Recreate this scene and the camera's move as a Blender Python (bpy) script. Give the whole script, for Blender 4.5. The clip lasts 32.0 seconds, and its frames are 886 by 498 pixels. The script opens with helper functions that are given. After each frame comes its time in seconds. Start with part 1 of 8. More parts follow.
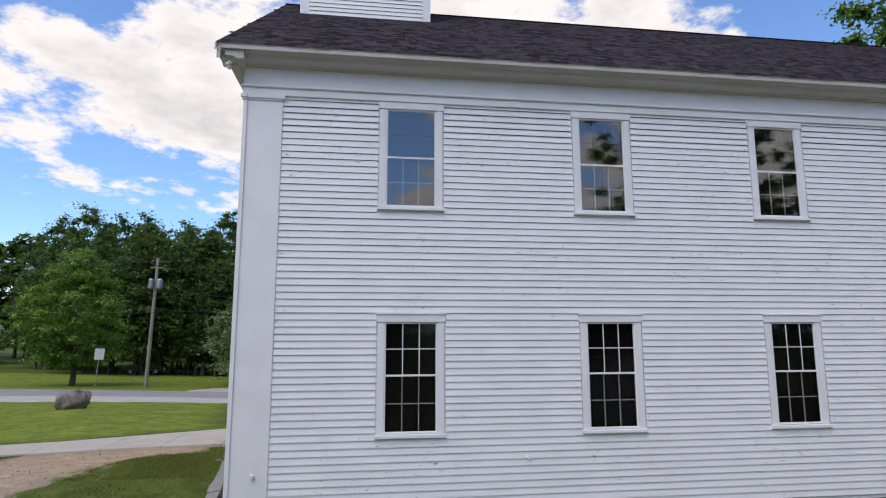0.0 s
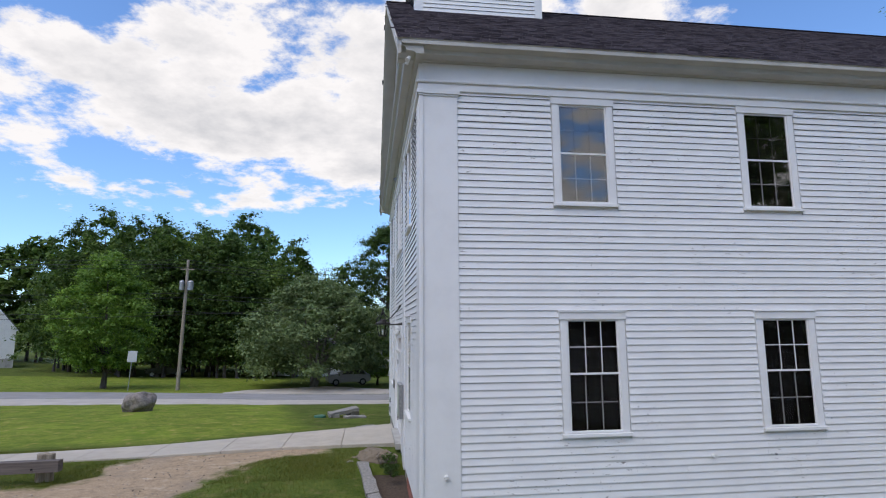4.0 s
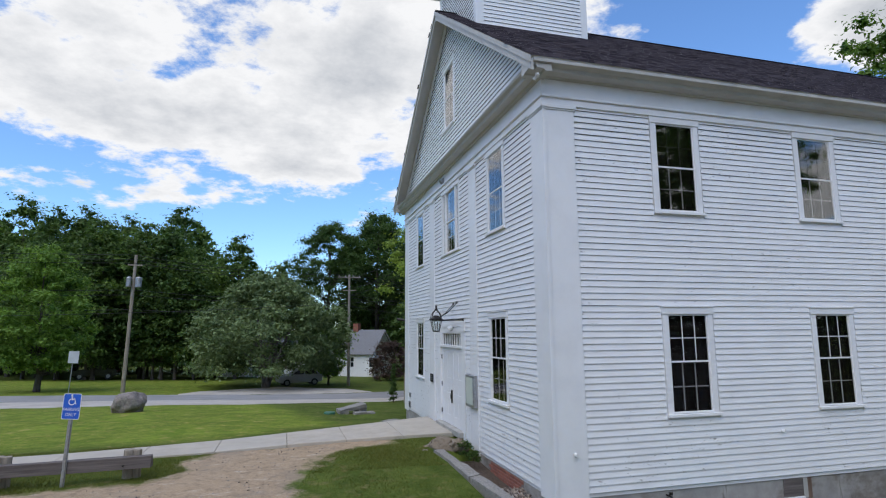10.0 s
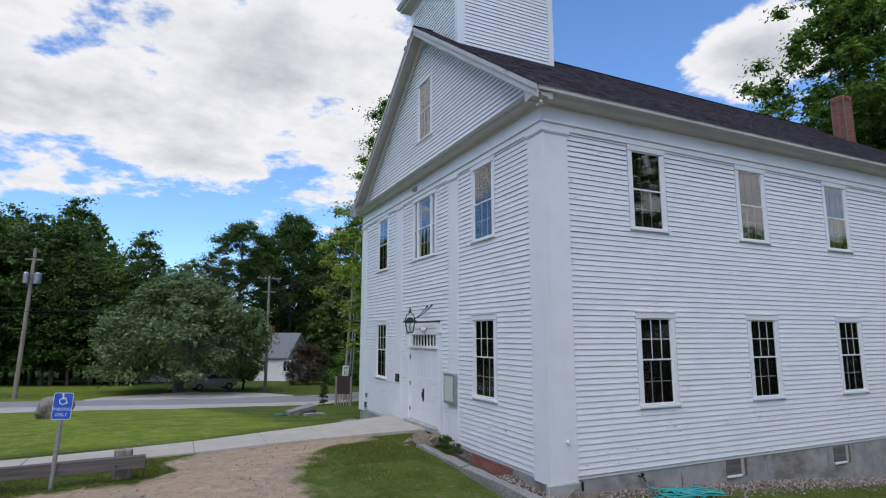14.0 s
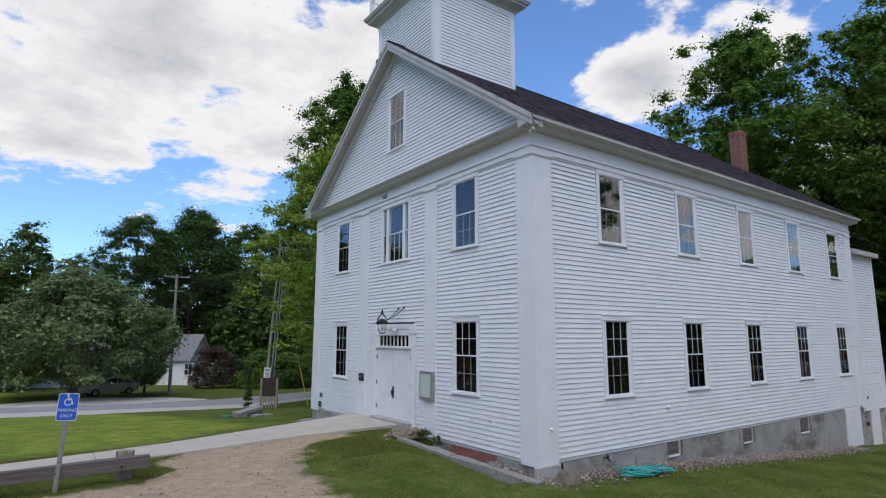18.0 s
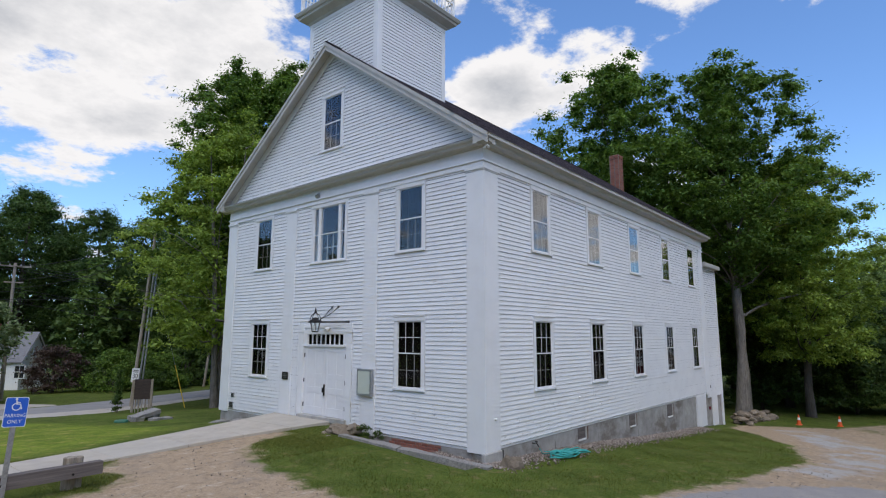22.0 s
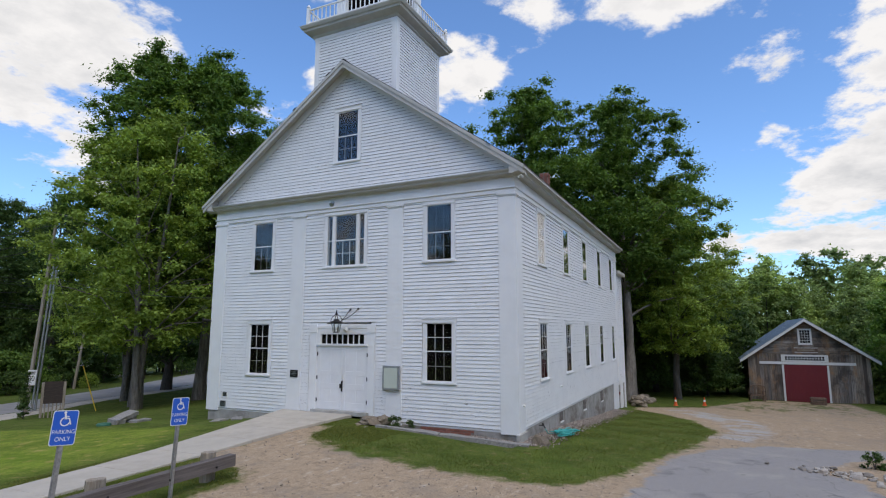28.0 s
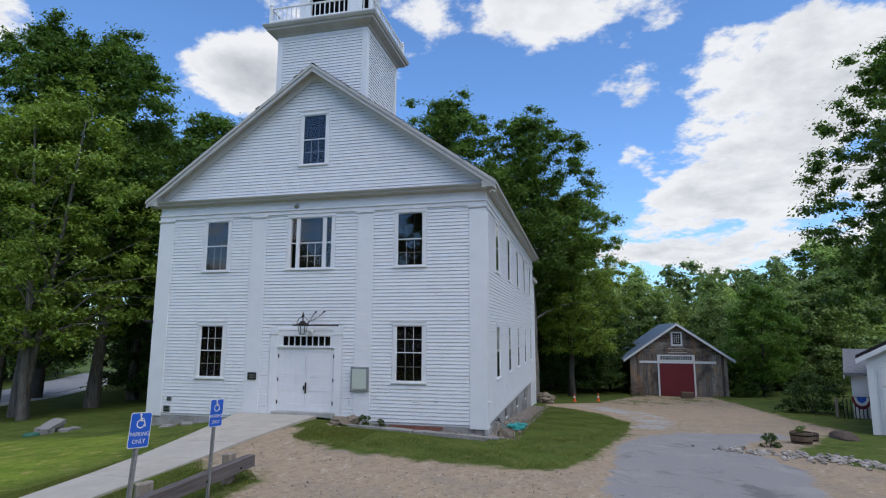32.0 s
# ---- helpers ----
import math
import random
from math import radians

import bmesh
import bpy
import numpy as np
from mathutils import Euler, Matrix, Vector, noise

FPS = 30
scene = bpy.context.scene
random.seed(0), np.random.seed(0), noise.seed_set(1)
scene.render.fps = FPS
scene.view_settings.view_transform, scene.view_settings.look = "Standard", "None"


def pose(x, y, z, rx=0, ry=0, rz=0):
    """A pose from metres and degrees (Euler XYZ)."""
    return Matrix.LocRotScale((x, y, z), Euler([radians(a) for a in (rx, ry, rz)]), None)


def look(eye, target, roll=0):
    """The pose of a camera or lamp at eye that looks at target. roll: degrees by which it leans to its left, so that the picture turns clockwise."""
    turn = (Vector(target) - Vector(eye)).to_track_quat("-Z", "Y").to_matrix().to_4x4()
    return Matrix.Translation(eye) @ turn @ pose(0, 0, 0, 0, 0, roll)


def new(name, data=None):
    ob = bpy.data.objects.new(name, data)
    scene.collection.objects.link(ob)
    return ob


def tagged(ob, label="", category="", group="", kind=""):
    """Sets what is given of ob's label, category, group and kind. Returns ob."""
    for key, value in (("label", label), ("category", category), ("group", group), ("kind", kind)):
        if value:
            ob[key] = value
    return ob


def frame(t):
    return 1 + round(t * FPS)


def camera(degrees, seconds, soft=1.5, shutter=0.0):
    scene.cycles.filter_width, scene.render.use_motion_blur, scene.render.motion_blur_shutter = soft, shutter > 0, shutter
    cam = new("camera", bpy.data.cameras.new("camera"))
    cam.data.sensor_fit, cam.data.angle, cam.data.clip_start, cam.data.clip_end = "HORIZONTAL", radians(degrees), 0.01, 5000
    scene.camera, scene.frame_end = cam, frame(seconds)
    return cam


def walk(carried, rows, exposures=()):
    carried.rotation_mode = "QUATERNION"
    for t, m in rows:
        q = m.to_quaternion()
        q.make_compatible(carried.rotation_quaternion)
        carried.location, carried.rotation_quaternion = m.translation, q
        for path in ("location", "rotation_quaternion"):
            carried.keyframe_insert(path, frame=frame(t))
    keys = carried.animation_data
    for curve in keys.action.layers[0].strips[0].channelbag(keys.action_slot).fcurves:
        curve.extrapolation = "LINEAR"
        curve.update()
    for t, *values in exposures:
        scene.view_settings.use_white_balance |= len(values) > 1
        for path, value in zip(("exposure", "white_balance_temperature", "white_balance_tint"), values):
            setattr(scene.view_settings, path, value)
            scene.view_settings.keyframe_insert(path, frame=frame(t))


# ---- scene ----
cam = camera(76.9, 32.0, soft=1.15)
PATH = [
    (0, (0.031, 0.015, 2.985), (0.286, 1.978, 3.270), -0.05),
    (0.5, (-0.182, 0.026, 3.009), (0.076, 1.989, 3.290), -0.15),
    (1, (-0.533, 0.120, 3.021), (-0.275, 2.083, 3.299), -0.16),
    (1.5, (-0.975, 0.230, 3.012), (-0.720, 2.194, 3.290), -0.16),
    (2, (-1.440, 0.349, 2.988), (-1.184, 2.313, 3.268), -0.18),
    (2.5, (-1.889, 0.433, 2.975), (-1.631, 2.396, 3.255), -0.29),
    (3, (-2.316, 0.506, 2.953), (-2.054, 2.468, 3.240), -0.31),
    (3.5, (-2.643, 0.533, 2.968), (-2.380, 2.495, 3.255), -0.42),
    (5.5, (-3.561, 0.349, 2.848), (-3.293, 2.309, 3.141), -0.24),
    (6, (-3.814, 0.274, 2.863), (-3.552, 2.235, 3.154), -0.35),
    (6.5, (-4.133, 0.246, 2.864), (-3.873, 2.208, 3.153), -0.37),
    (7, (-4.497, 0.285, 2.882), (-4.238, 2.247, 3.169), -0.51),
    (7.5, (-4.874, 0.340, 2.877), (-4.605, 2.301, 3.164), -0.55),
    (8, (-5.250, 0.361, 2.865), (-4.945, 2.317, 3.152), -0.49),
    (8.5, (-5.567, 0.398, 2.860), (-5.213, 2.346, 3.144), -0.52),
    (9, (-5.880, 0.421, 2.854), (-5.450, 2.353, 3.140), -0.43),
    (9.5, (-6.141, 0.452, 2.841), (-5.650, 2.369, 3.128), -0.52),
    (10, (-6.429, 0.474, 2.833), (-5.894, 2.379, 3.122), -0.38),
    (10.5, (-6.672, 0.475, 2.799), (-6.086, 2.365, 3.093), -0.43),
    (11, (-6.930, 0.442, 2.782), (-6.267, 2.306, 3.077), -0.28),
    (11.5, (-7.159, 0.445, 2.752), (-6.441, 2.288, 3.052), -0.13),
    (12, (-7.411, 0.467, 2.759), (-6.663, 2.297, 3.059), -0.10),
    (12.5, (-7.641, 0.494, 2.748), (-6.876, 2.317, 3.050), -0.08),
    (13, (-7.897, 0.454, 2.742), (-7.113, 2.269, 3.045), -0.06),
    (13.5, (-8.164, 0.395, 2.742), (-7.361, 2.201, 3.047), -0.05),
    (14, (-8.463, 0.385, 2.752), (-7.618, 2.172, 3.056), 0.07),
    (14.5, (-8.763, 0.366, 2.763), (-7.857, 2.123, 3.066), 0.08),
    (15, (-9.071, 0.345, 2.748), (-8.094, 2.063, 3.053), 0.08),
    (15.5, (-9.399, 0.357, 2.729), (-8.365, 2.041, 3.037), 0.09),
    (17.5, (-10.497, 0.496, 2.719), (-9.369, 2.118, 3.029), 0.10),
    (18, (-10.785, 0.536, 2.712), (-9.632, 2.140, 3.023), 0.09),
    (18.5, (-11.088, 0.582, 2.685), (-9.871, 2.138, 2.998), 0.09),
    (19, (-11.364, 0.666, 2.706), (-10.069, 2.158, 3.016), 0.19),
    (19.5, (-11.637, 0.763, 2.705), (-10.290, 2.207, 3.016), 0.19),
    (20, (-11.901, 0.805, 2.701), (-10.510, 2.208, 3.010), 0.18),
    (20.5, (-12.193, 0.890, 2.725), (-10.763, 2.255, 3.030), 0.28),
    (21, (-12.439, 1.000, 2.739), (-10.980, 2.333, 3.043), 0.17),
    (21.5, (-12.687, 1.174, 2.726), (-11.201, 2.478, 3.032), 0.26),
    (22, (-12.914, 1.384, 2.722), (-11.402, 2.658, 3.028), 0.16),
    (22.5, (-13.157, 1.600, 2.748), (-11.626, 2.850, 3.053), 0.15),
    (23, (-13.404, 1.784, 2.767), (-11.853, 3.011, 3.069), 0.14),
    (23.5, (-13.686, 1.879, 2.789), (-12.116, 3.081, 3.089), 0.14),
    (24, (-14.043, 1.956, 2.824), (-12.449, 3.127, 3.119), 0.12),
    (24.5, (-14.512, 2.082, 2.824), (-12.900, 3.228, 3.121), 0.11),
    (26.5, (-16.379, 3.548, 2.861), (-14.695, 4.587, 3.153), -0.14),
    (27, (-16.713, 3.766, 2.886), (-14.997, 4.752, 3.174), -0.14),
    (27.5, (-16.976, 3.980, 2.878), (-15.228, 4.909, 3.166), -0.02),
    (28, (-17.271, 4.173, 2.879), (-15.490, 5.036, 3.167), 0.01),
    (28.5, (-17.526, 4.384, 2.859), (-15.712, 5.175, 3.149), 0.05),
    (29, (-17.746, 4.665, 2.848), (-15.909, 5.398, 3.140), 0.09),
    (29.5, (-17.973, 4.976, 2.871), (-16.114, 5.651, 3.165), 0.02),
    (30, (-18.204, 5.244, 2.872), (-16.328, 5.872, 3.166), 0.04),
    (30.5, (-18.525, 5.439, 2.858), (-16.635, 6.023, 3.153), 0.13),
    (31, (-18.839, 5.694, 2.858), (-16.937, 6.237, 3.152), 0.11),
    (31.5, (-19.031, 6.033, 2.875), (-17.117, 6.535, 3.169), 0.19),
    (32, (-19.128, 6.452, 2.882), (-17.205, 6.917, 3.178), 0.17),
]
# the clip's camera starts warmer and a little brighter, and cools as more sky comes in
LOOKS = [(0, 0.30, 6900, 15), (3, 0.28, 6740, 13.5), (6, 0.25, 6560, 11.5), (10, 0.24, 6450, 10), (15, 0.18, 6420, 12), (20, 0.19, 6600, 11.5), (24, 0.25, 6600, 11.5), (28, 0.21, 6680, 11), (32, 0.15, 6320, 10)]
walk(cam, [(t, look(eye, target, roll)) for t, eye, target, roll in PATH], LOOKS)

# ---- world, sun, exposure ----
SUN_ELEV, SUN_AZ = 56.0, 222.0      # azimuth from +Y towards +X
world = bpy.data.worlds.new("sky")
scene.world = world
world.use_nodes = True
wn, wl = world.node_tree.nodes, world.node_tree.links
wn.clear()
w_out = wn.new("ShaderNodeOutputWorld")
w_bg = wn.new("ShaderNodeBackground")
w_sky = wn.new("ShaderNodeTexSky")
w_sky.sky_type = "NISHITA"
w_sky.sun_disc = False
w_sky.sun_elevation, w_sky.sun_rotation = radians(SUN_ELEV), radians(SUN_AZ)
w_sky.air_density, w_sky.dust_density, w_sky.ozone_density = 1.0, 0.4, 2.0
w_bg.inputs["Strength"].default_value = 0.10
w_co = wn.new("ShaderNodeTexCoord")
w_sep = wn.new("ShaderNodeSeparateXYZ")
wl.new(w_co.outputs["Generated"], w_sep.inputs[0])


def wmath(op, a, b=None, c=None, clamp=False):
    n = wn.new("ShaderNodeMath")
    n.operation, n.use_clamp = op, clamp
    for i, v in enumerate((a, b, c)):
        if v is None:
            continue
        if isinstance(v, (int, float)):
            n.inputs[i].default_value = v
        else:
            wl.new(v, n.inputs[i])
    return n.outputs[0]


# clouds lie on a level layer: the direction divided by its height
w_h = wmath("ADD", wmath("MAXIMUM", w_sep.outputs["Z"], 0.0), 0.22)
w_vec = wn.new("ShaderNodeCombineXYZ")
wl.new(wmath("DIVIDE", w_sep.outputs["X"], w_h), w_vec.inputs[0])
wl.new(wmath("DIVIDE", w_sep.outputs["Y"], w_h), w_vec.inputs[1])
wl.new(wmath("MULTIPLY", w_sep.outputs["Z"], 0.9), w_vec.inputs[2])


def wnoise(scale, detail, rough, shift):
    m = wn.new("ShaderNodeVectorMath")
    m.operation = "ADD"
    wl.new(w_vec.outputs[0], m.inputs[0])
    m.inputs[1].default_value = shift
    n = wn.new("ShaderNodeTexNoise")
    n.inputs["Scale"].default_value, n.inputs["Detail"].default_value, n.inputs["Roughness"].default_value = scale, detail, rough
    wl.new(m.outputs[0], n.inputs["Vector"])
    return n.outputs["Fac"]


CLOUD_SHIFT = (0.35, 0.1, 0.0)
big = wnoise(2.7, 12.0, 0.62, CLOUD_SHIFT)
low = wnoise(0.62, 2.0, 0.5, (3.1 + CLOUD_SHIFT[0], CLOUD_SHIFT[1], 0.4))
dens = wmath("ADD", wmath("MULTIPLY", big, 1.35), wmath("MULTIPLY", low, 0.30))
# cloud banks and clear stretches: direction, half width, flatness, weight
BANKS = [
    (-0.46, 0.803, 0.38, 0.173, 1.31, 1),
    (-0.321, 0.884, 0.339, 0.193, 1.58, 1),
    (-0.272, 0.824, 0.496, 0.152, 2.5, 0.9),
    (0.03, 0.91, 0.414, 0.305, 1.58, 1),
    (-0.236, 0.908, 0.345, 0.183, 1.5, 0.9),
    (0.04, 0.962, 0.269, 0.183, 3.6, 0.8),
    (0.164, 0.909, 0.382, 0.335, 2.06, 1),
    (0.399, 0.772, 0.494, 0.162, 1.6, 0.9),
    (0.743, 0.527, 0.411, 0.132, 1.62, 1),
    (0.81, 0.375, 0.451, 0.162, 2.29, 1),
    (0.422, 0.833, 0.357, 0.142, 1.17, 0.9),
    (0.74, 0.525, 0.421, 0.086, 1.13, 1),
    (0.849, 0.014, 0.529, 0.305, 5.0, 1.0),
    (0.85, 0.05, 0.515, 0.11, 2.0, 0.7),
    (0.822, 0.349, 0.451, 0.09, 1.2, 0.7),
    (0.855, 0.304, 0.42, 0.06, 1.0, 0.6),
    (0.447, 0.836, 0.318, 0.10, 1.2, 0.6),
    (0.74, 0.542, 0.398, 0.06, 1.0, 0.5),
    (0.698, 0.529, 0.483, 0.06, 1.0, -0.6),
    (0.905, -0.265, 0.334, 0.173, 1.31, 1),
    (0.961, -0.22, 0.17, 0.203, 2.22, 1),
    (-0.454, 0.869, 0.199, 0.071, 2.8, 0.7),
    (-0.375, 0.918, 0.132, 0.508, 6.67, -1),
    (-0.169, 0.975, 0.143, 0.457, 6.43, -1),
    (0.894, 0.151, 0.421, 0.152, 1.67, -0.8),
    (0.933, 0.22, 0.286, 0.305, 2.5, -0.6),
    (0.919, 0.096, 0.382, 0.142, 0.82, -0.7),
    (-0.368, 0.819, 0.44, 0.051, 1.0, -0.7),
    (0.63, 0.62, 0.464, 0.15, 1.3, -1.0),
    (-0.245, 0.848, 0.47, 0.055, 1.0, -1.0),
    (-0.42, 0.78, 0.475, 0.06, 1.0, -0.8),
    (-0.30, 0.80, 0.53, 0.06, 1.0, -0.8),
    (-0.53, 0.74, 0.43, 0.05, 1.0, -0.8),
    (0.685, 0.583, 0.437, 0.10, 1.3, -0.6),
    (0.545, 0.672, 0.515, 0.06, 1.6, 0.5),
    (0.216, 0.829, 0.516, 0.16, 2.0, 0.7),
    (0.755, 0.508, 0.40, 0.07, 1.2, 0.6),
    (0.40, -0.86, 0.32, 0.34, 1.8, 1.0),
    (0.66, -0.70, 0.27, 0.30, 1.8, 1.0),
    (-0.10, -0.93, 0.36, 0.18, 1.6, -0.8),
    (-0.74, 0.64, 0.24, 0.16, 2.0, -0.8),
    (-0.82, 0.56, 0.09, 0.20, 3.0, 0.9),
    (-0.90, 0.36, 0.22, 0.12, 1.5, -0.8),
    (0.84, -0.52, 0.19, 0.16, 1.5, 0.8),
    (0.919, -0.281, 0.276, 0.13, 1.3, 0.7),
    (0.971, -0.166, 0.171, 0.12, 1.6, 0.7),
    (0.864, -0.343, 0.368, 0.14, 1.3, 0.7),
    (0.892, -0.055, 0.449, 0.08, 1.6, -0.7),
    (0.921, 0.048, 0.387, 0.10, 1.3, -0.5),
    (0.759, 0.512, 0.403, 0.07, 1.2, 0.5),
]
for bx_, by_, bz_, br_, bk_, bw_ in BANKS:
    d_ = wn.new("ShaderNodeVectorMath")
    d_.operation = "SUBTRACT"
    wl.new(w_co.outputs["Generated"], d_.inputs[0])
    d_.inputs[1].default_value = (bx_, by_, bz_)
    s_ = wn.new("ShaderNodeVectorMath")
    s_.operation = "MULTIPLY"
    wl.new(d_.outputs[0], s_.inputs[0])
    s_.inputs[1].default_value = (1 / br_, 1 / br_, bk_ / br_)
    l_ = wn.new("ShaderNodeVectorMath")
    l_.operation = "LENGTH"
    wl.new(s_.outputs[0], l_.inputs[0])
    r_ = wn.new("ShaderNodeMapRange")
    r_.interpolation_type = "SMOOTHSTEP"
    wl.new(l_.outputs["Value"], r_.inputs["Value"])
    r_.inputs["From Min"].default_value, r_.inputs["From Max"].default_value = 0.25, 1.35
    r_.inputs["To Min"].default_value, r_.inputs["To Max"].default_value = 0.125 * bw_, 0.0
    dens = wmath("ADD", dens, r_.outputs["Result"])
cover = wn.new("ShaderNodeMapRange")
cover.interpolation_type = "SMOOTHSTEP"
wl.new(dens, cover.inputs["Value"])
cover.inputs["From Min"].default_value, cover.inputs["From Max"].default_value = 0.862, 0.985
cshade = wn.new("ShaderNodeValToRGB")
cshade.color_ramp.elements[0].position, cshade.color_ramp.elements[0].color = 0.10, (7.9, 7.92, 8.0, 1)
cshade.color_ramp.elements[1].position, cshade.color_ramp.elements[1].color = 0.95, (4.3, 4.55, 4.95, 1)
puffs = wmath("ADD", dens, wmath("MULTIPLY", wmath("SUBTRACT", wnoise(4.5, 6.0, 0.6, (7.0, 2.0, 1.0)), 0.5), 0.9))
wl.new(wmath("DIVIDE", wmath("SUBTRACT", puffs, 0.90), 0.62), cshade.inputs["Fac"])
w_tint = wn.new("ShaderNodeMix")
w_tint.data_type, w_tint.blend_type = "RGBA", "MULTIPLY"
w_tint.inputs["Factor"].default_value = 1.0
wl.new(w_sky.outputs["Color"], w_tint.inputs["A"])
w_tint.inputs["B"].default_value = (1.16, 1.52, 1.92, 1)
w_mix = wn.new("ShaderNodeMix")
w_mix.data_type = "RGBA"
wl.new(cover.outputs["Result"], w_mix.inputs["Factor"])
wl.new(w_tint.outputs["Result"], w_mix.inputs["A"])
wl.new(cshade.outputs["Color"], w_mix.inputs["B"])
wl.new(w_mix.outputs["Result"], w_bg.inputs["Color"])
wl.new(w_bg.outputs[0], w_out.inputs["Surface"])

sun = new("sun", bpy.data.lights.new("sun", "SUN"))
sun.data.energy, sun.data.angle, sun.data.color = 1.65, radians(60.0), (1.0, 0.95, 0.87)
_a, _e = radians(SUN_AZ), radians(SUN_ELEV)
sun.matrix_world = look((0, 0, 60), Vector((0, 0, 60)) - Vector((math.sin(_a) * math.cos(_e), math.cos(_a) * math.cos(_e), math.sin(_e))))

# ---- materials ----


class Mat:
    """A node material built from short calls."""

    def __init__(self, name, rough=0.6, metal=0.0):
        self.m = bpy.data.materials.new(name)
        self.m.use_nodes = True
        self.n, self.l = self.m.node_tree.nodes, self.m.node_tree.links
        self.b = self.n["Principled BSDF"]
        self.b.inputs["Roughness"].default_value, self.b.inputs["Metallic"].default_value = rough, metal
        self.co = None

    def coord(self, kind="Object", scale=(1, 1, 1)):
        if self.co is None:
            self.co = self.n.new("ShaderNodeTexCoord")
        mp = self.n.new("ShaderNodeMapping")
        mp.inputs["Scale"].default_value = scale
        if kind == "World":
            self.l.new(self.n.new("ShaderNodeNewGeometry").outputs["Position"], mp.inputs["Vector"])
        else:
            self.l.new(self.co.outputs[kind], mp.inputs["Vector"])
        return mp.outputs[0]

    def noise(self, scale, detail=4.0, rough=0.6, stretch=(1, 1, 1), kind="Object"):
        t = self.n.new("ShaderNodeTexNoise")
        t.inputs["Scale"].default_value, t.inputs["Detail"].default_value, t.inputs["Roughness"].default_value = scale, detail, rough
        self.l.new(self.coord(kind, stretch), t.inputs["Vector"])
        return t.outputs["Fac"]

    def voronoi(self, scale, stretch=(1, 1, 1), out="Distance"):
        t = self.n.new("ShaderNodeTexVoronoi")
        t.inputs["Scale"].default_value = scale
        self.l.new(self.coord("Object", stretch), t.inputs["Vector"])
        return t.outputs[out]

    def ramp(self, fac, *stops):
        r = self.n.new("ShaderNodeValToRGB")
        e = r.color_ramp.elements
        while len(e) < len(stops):
            e.new(0.5)
        for el, (p, c) in zip(e, stops):
            el.position, el.color = p, (*c, 1)
        self.l.new(fac, r.inputs["Fac"])
        return r.outputs["Color"]

    def mix(self, fac, a, b, blend="MIX"):
        x = self.n.new("ShaderNodeMix")
        x.data_type, x.blend_type = "RGBA", blend
        for key, v in (("Factor", fac), ("A", a), ("B", b)):
            if isinstance(v, (int, float)):
                x.inputs[key].default_value = v
            elif isinstance(v, tuple):
                x.inputs[key].default_value = (*v, 1)
            else:
                self.l.new(v, x.inputs[key])
        return x.outputs["Result"]

    def math(self, op, a, b=0.0, clamp=False):
        x = self.n.new("ShaderNodeMath")
        x.operation, x.use_clamp = op, clamp
        for i, v in enumerate((a, b)):
            if isinstance(v, (int, float)):
                x.inputs[i].default_value = v
            else:
                self.l.new(v, x.inputs[i])
        return x.outputs[0]

    def step(self, v, lo, hi):
        r = self.n.new("ShaderNodeMapRange")
        r.interpolation_type = "SMOOTHSTEP"
        self.l.new(v, r.inputs["Value"])
        r.inputs["From Min"].default_value, r.inputs["From Max"].default_value = lo, hi
        return r.outputs["Result"]

    def rnd(self):
        return self.n.new("ShaderNodeObjectInfo").outputs["Random"]

    def island(self):
        return self.n.new("ShaderNodeNewGeometry").outputs["Random Per Island"]

    def attr(self, name):
        a = self.n.new("ShaderNodeAttribute")
        a.attribute_name = name
        return a.outputs["Fac"]

    def color(self, c):
        if isinstance(c, tuple):
            self.b.inputs["Base Color"].default_value = (*c, 1)
        else:
            self.l.new(c, self.b.inputs["Base Color"])
        return self

    def roughness(self, v):
        self.l.new(v, self.b.inputs["Roughness"])
        return self

    def bump(self, h, strength=0.3, dist=0.02):
        x = self.n.new("ShaderNodeBump")
        x.inputs["Strength"].default_value, x.inputs["Distance"].default_value = strength, dist
        self.l.new(h, x.inputs["Height"])
        self.l.new(x.outputs[0], self.b.inputs["Normal"])
        return self


def paint_mat(name, base, dark, chips=0.0, rough=0.45):
    """Weathered house paint: faint mottling, dirt streaks, a few chips to the wood."""
    k = Mat(name, rough)
    c = k.mix(k.step(k.noise(2.2, 4, 0.6, (1, 1, 1), "World"), 0.35, 0.75), base, dark)
    c = k.mix(k.math("MULTIPLY", k.rnd(), 0.35), c, dark)
    if chips:
        ch = k.step(k.noise(7.0, 6, 0.7, (1, 1, 4.0), "World"), 0.635, 0.66)
        ch = k.math("MULTIPLY", ch, k.step(k.noise(0.55, 2, 0.5, (1, 1, 1), "World"), 0.46, 0.56))
        c = k.mix(k.math("MULTIPLY", ch, chips), c, (0.17, 0.155, 0.145))
    k.color(c).bump(k.noise(60, 3, 0.6, (0.15, 1, 1)), 0.12, 0.003)
    return k.m


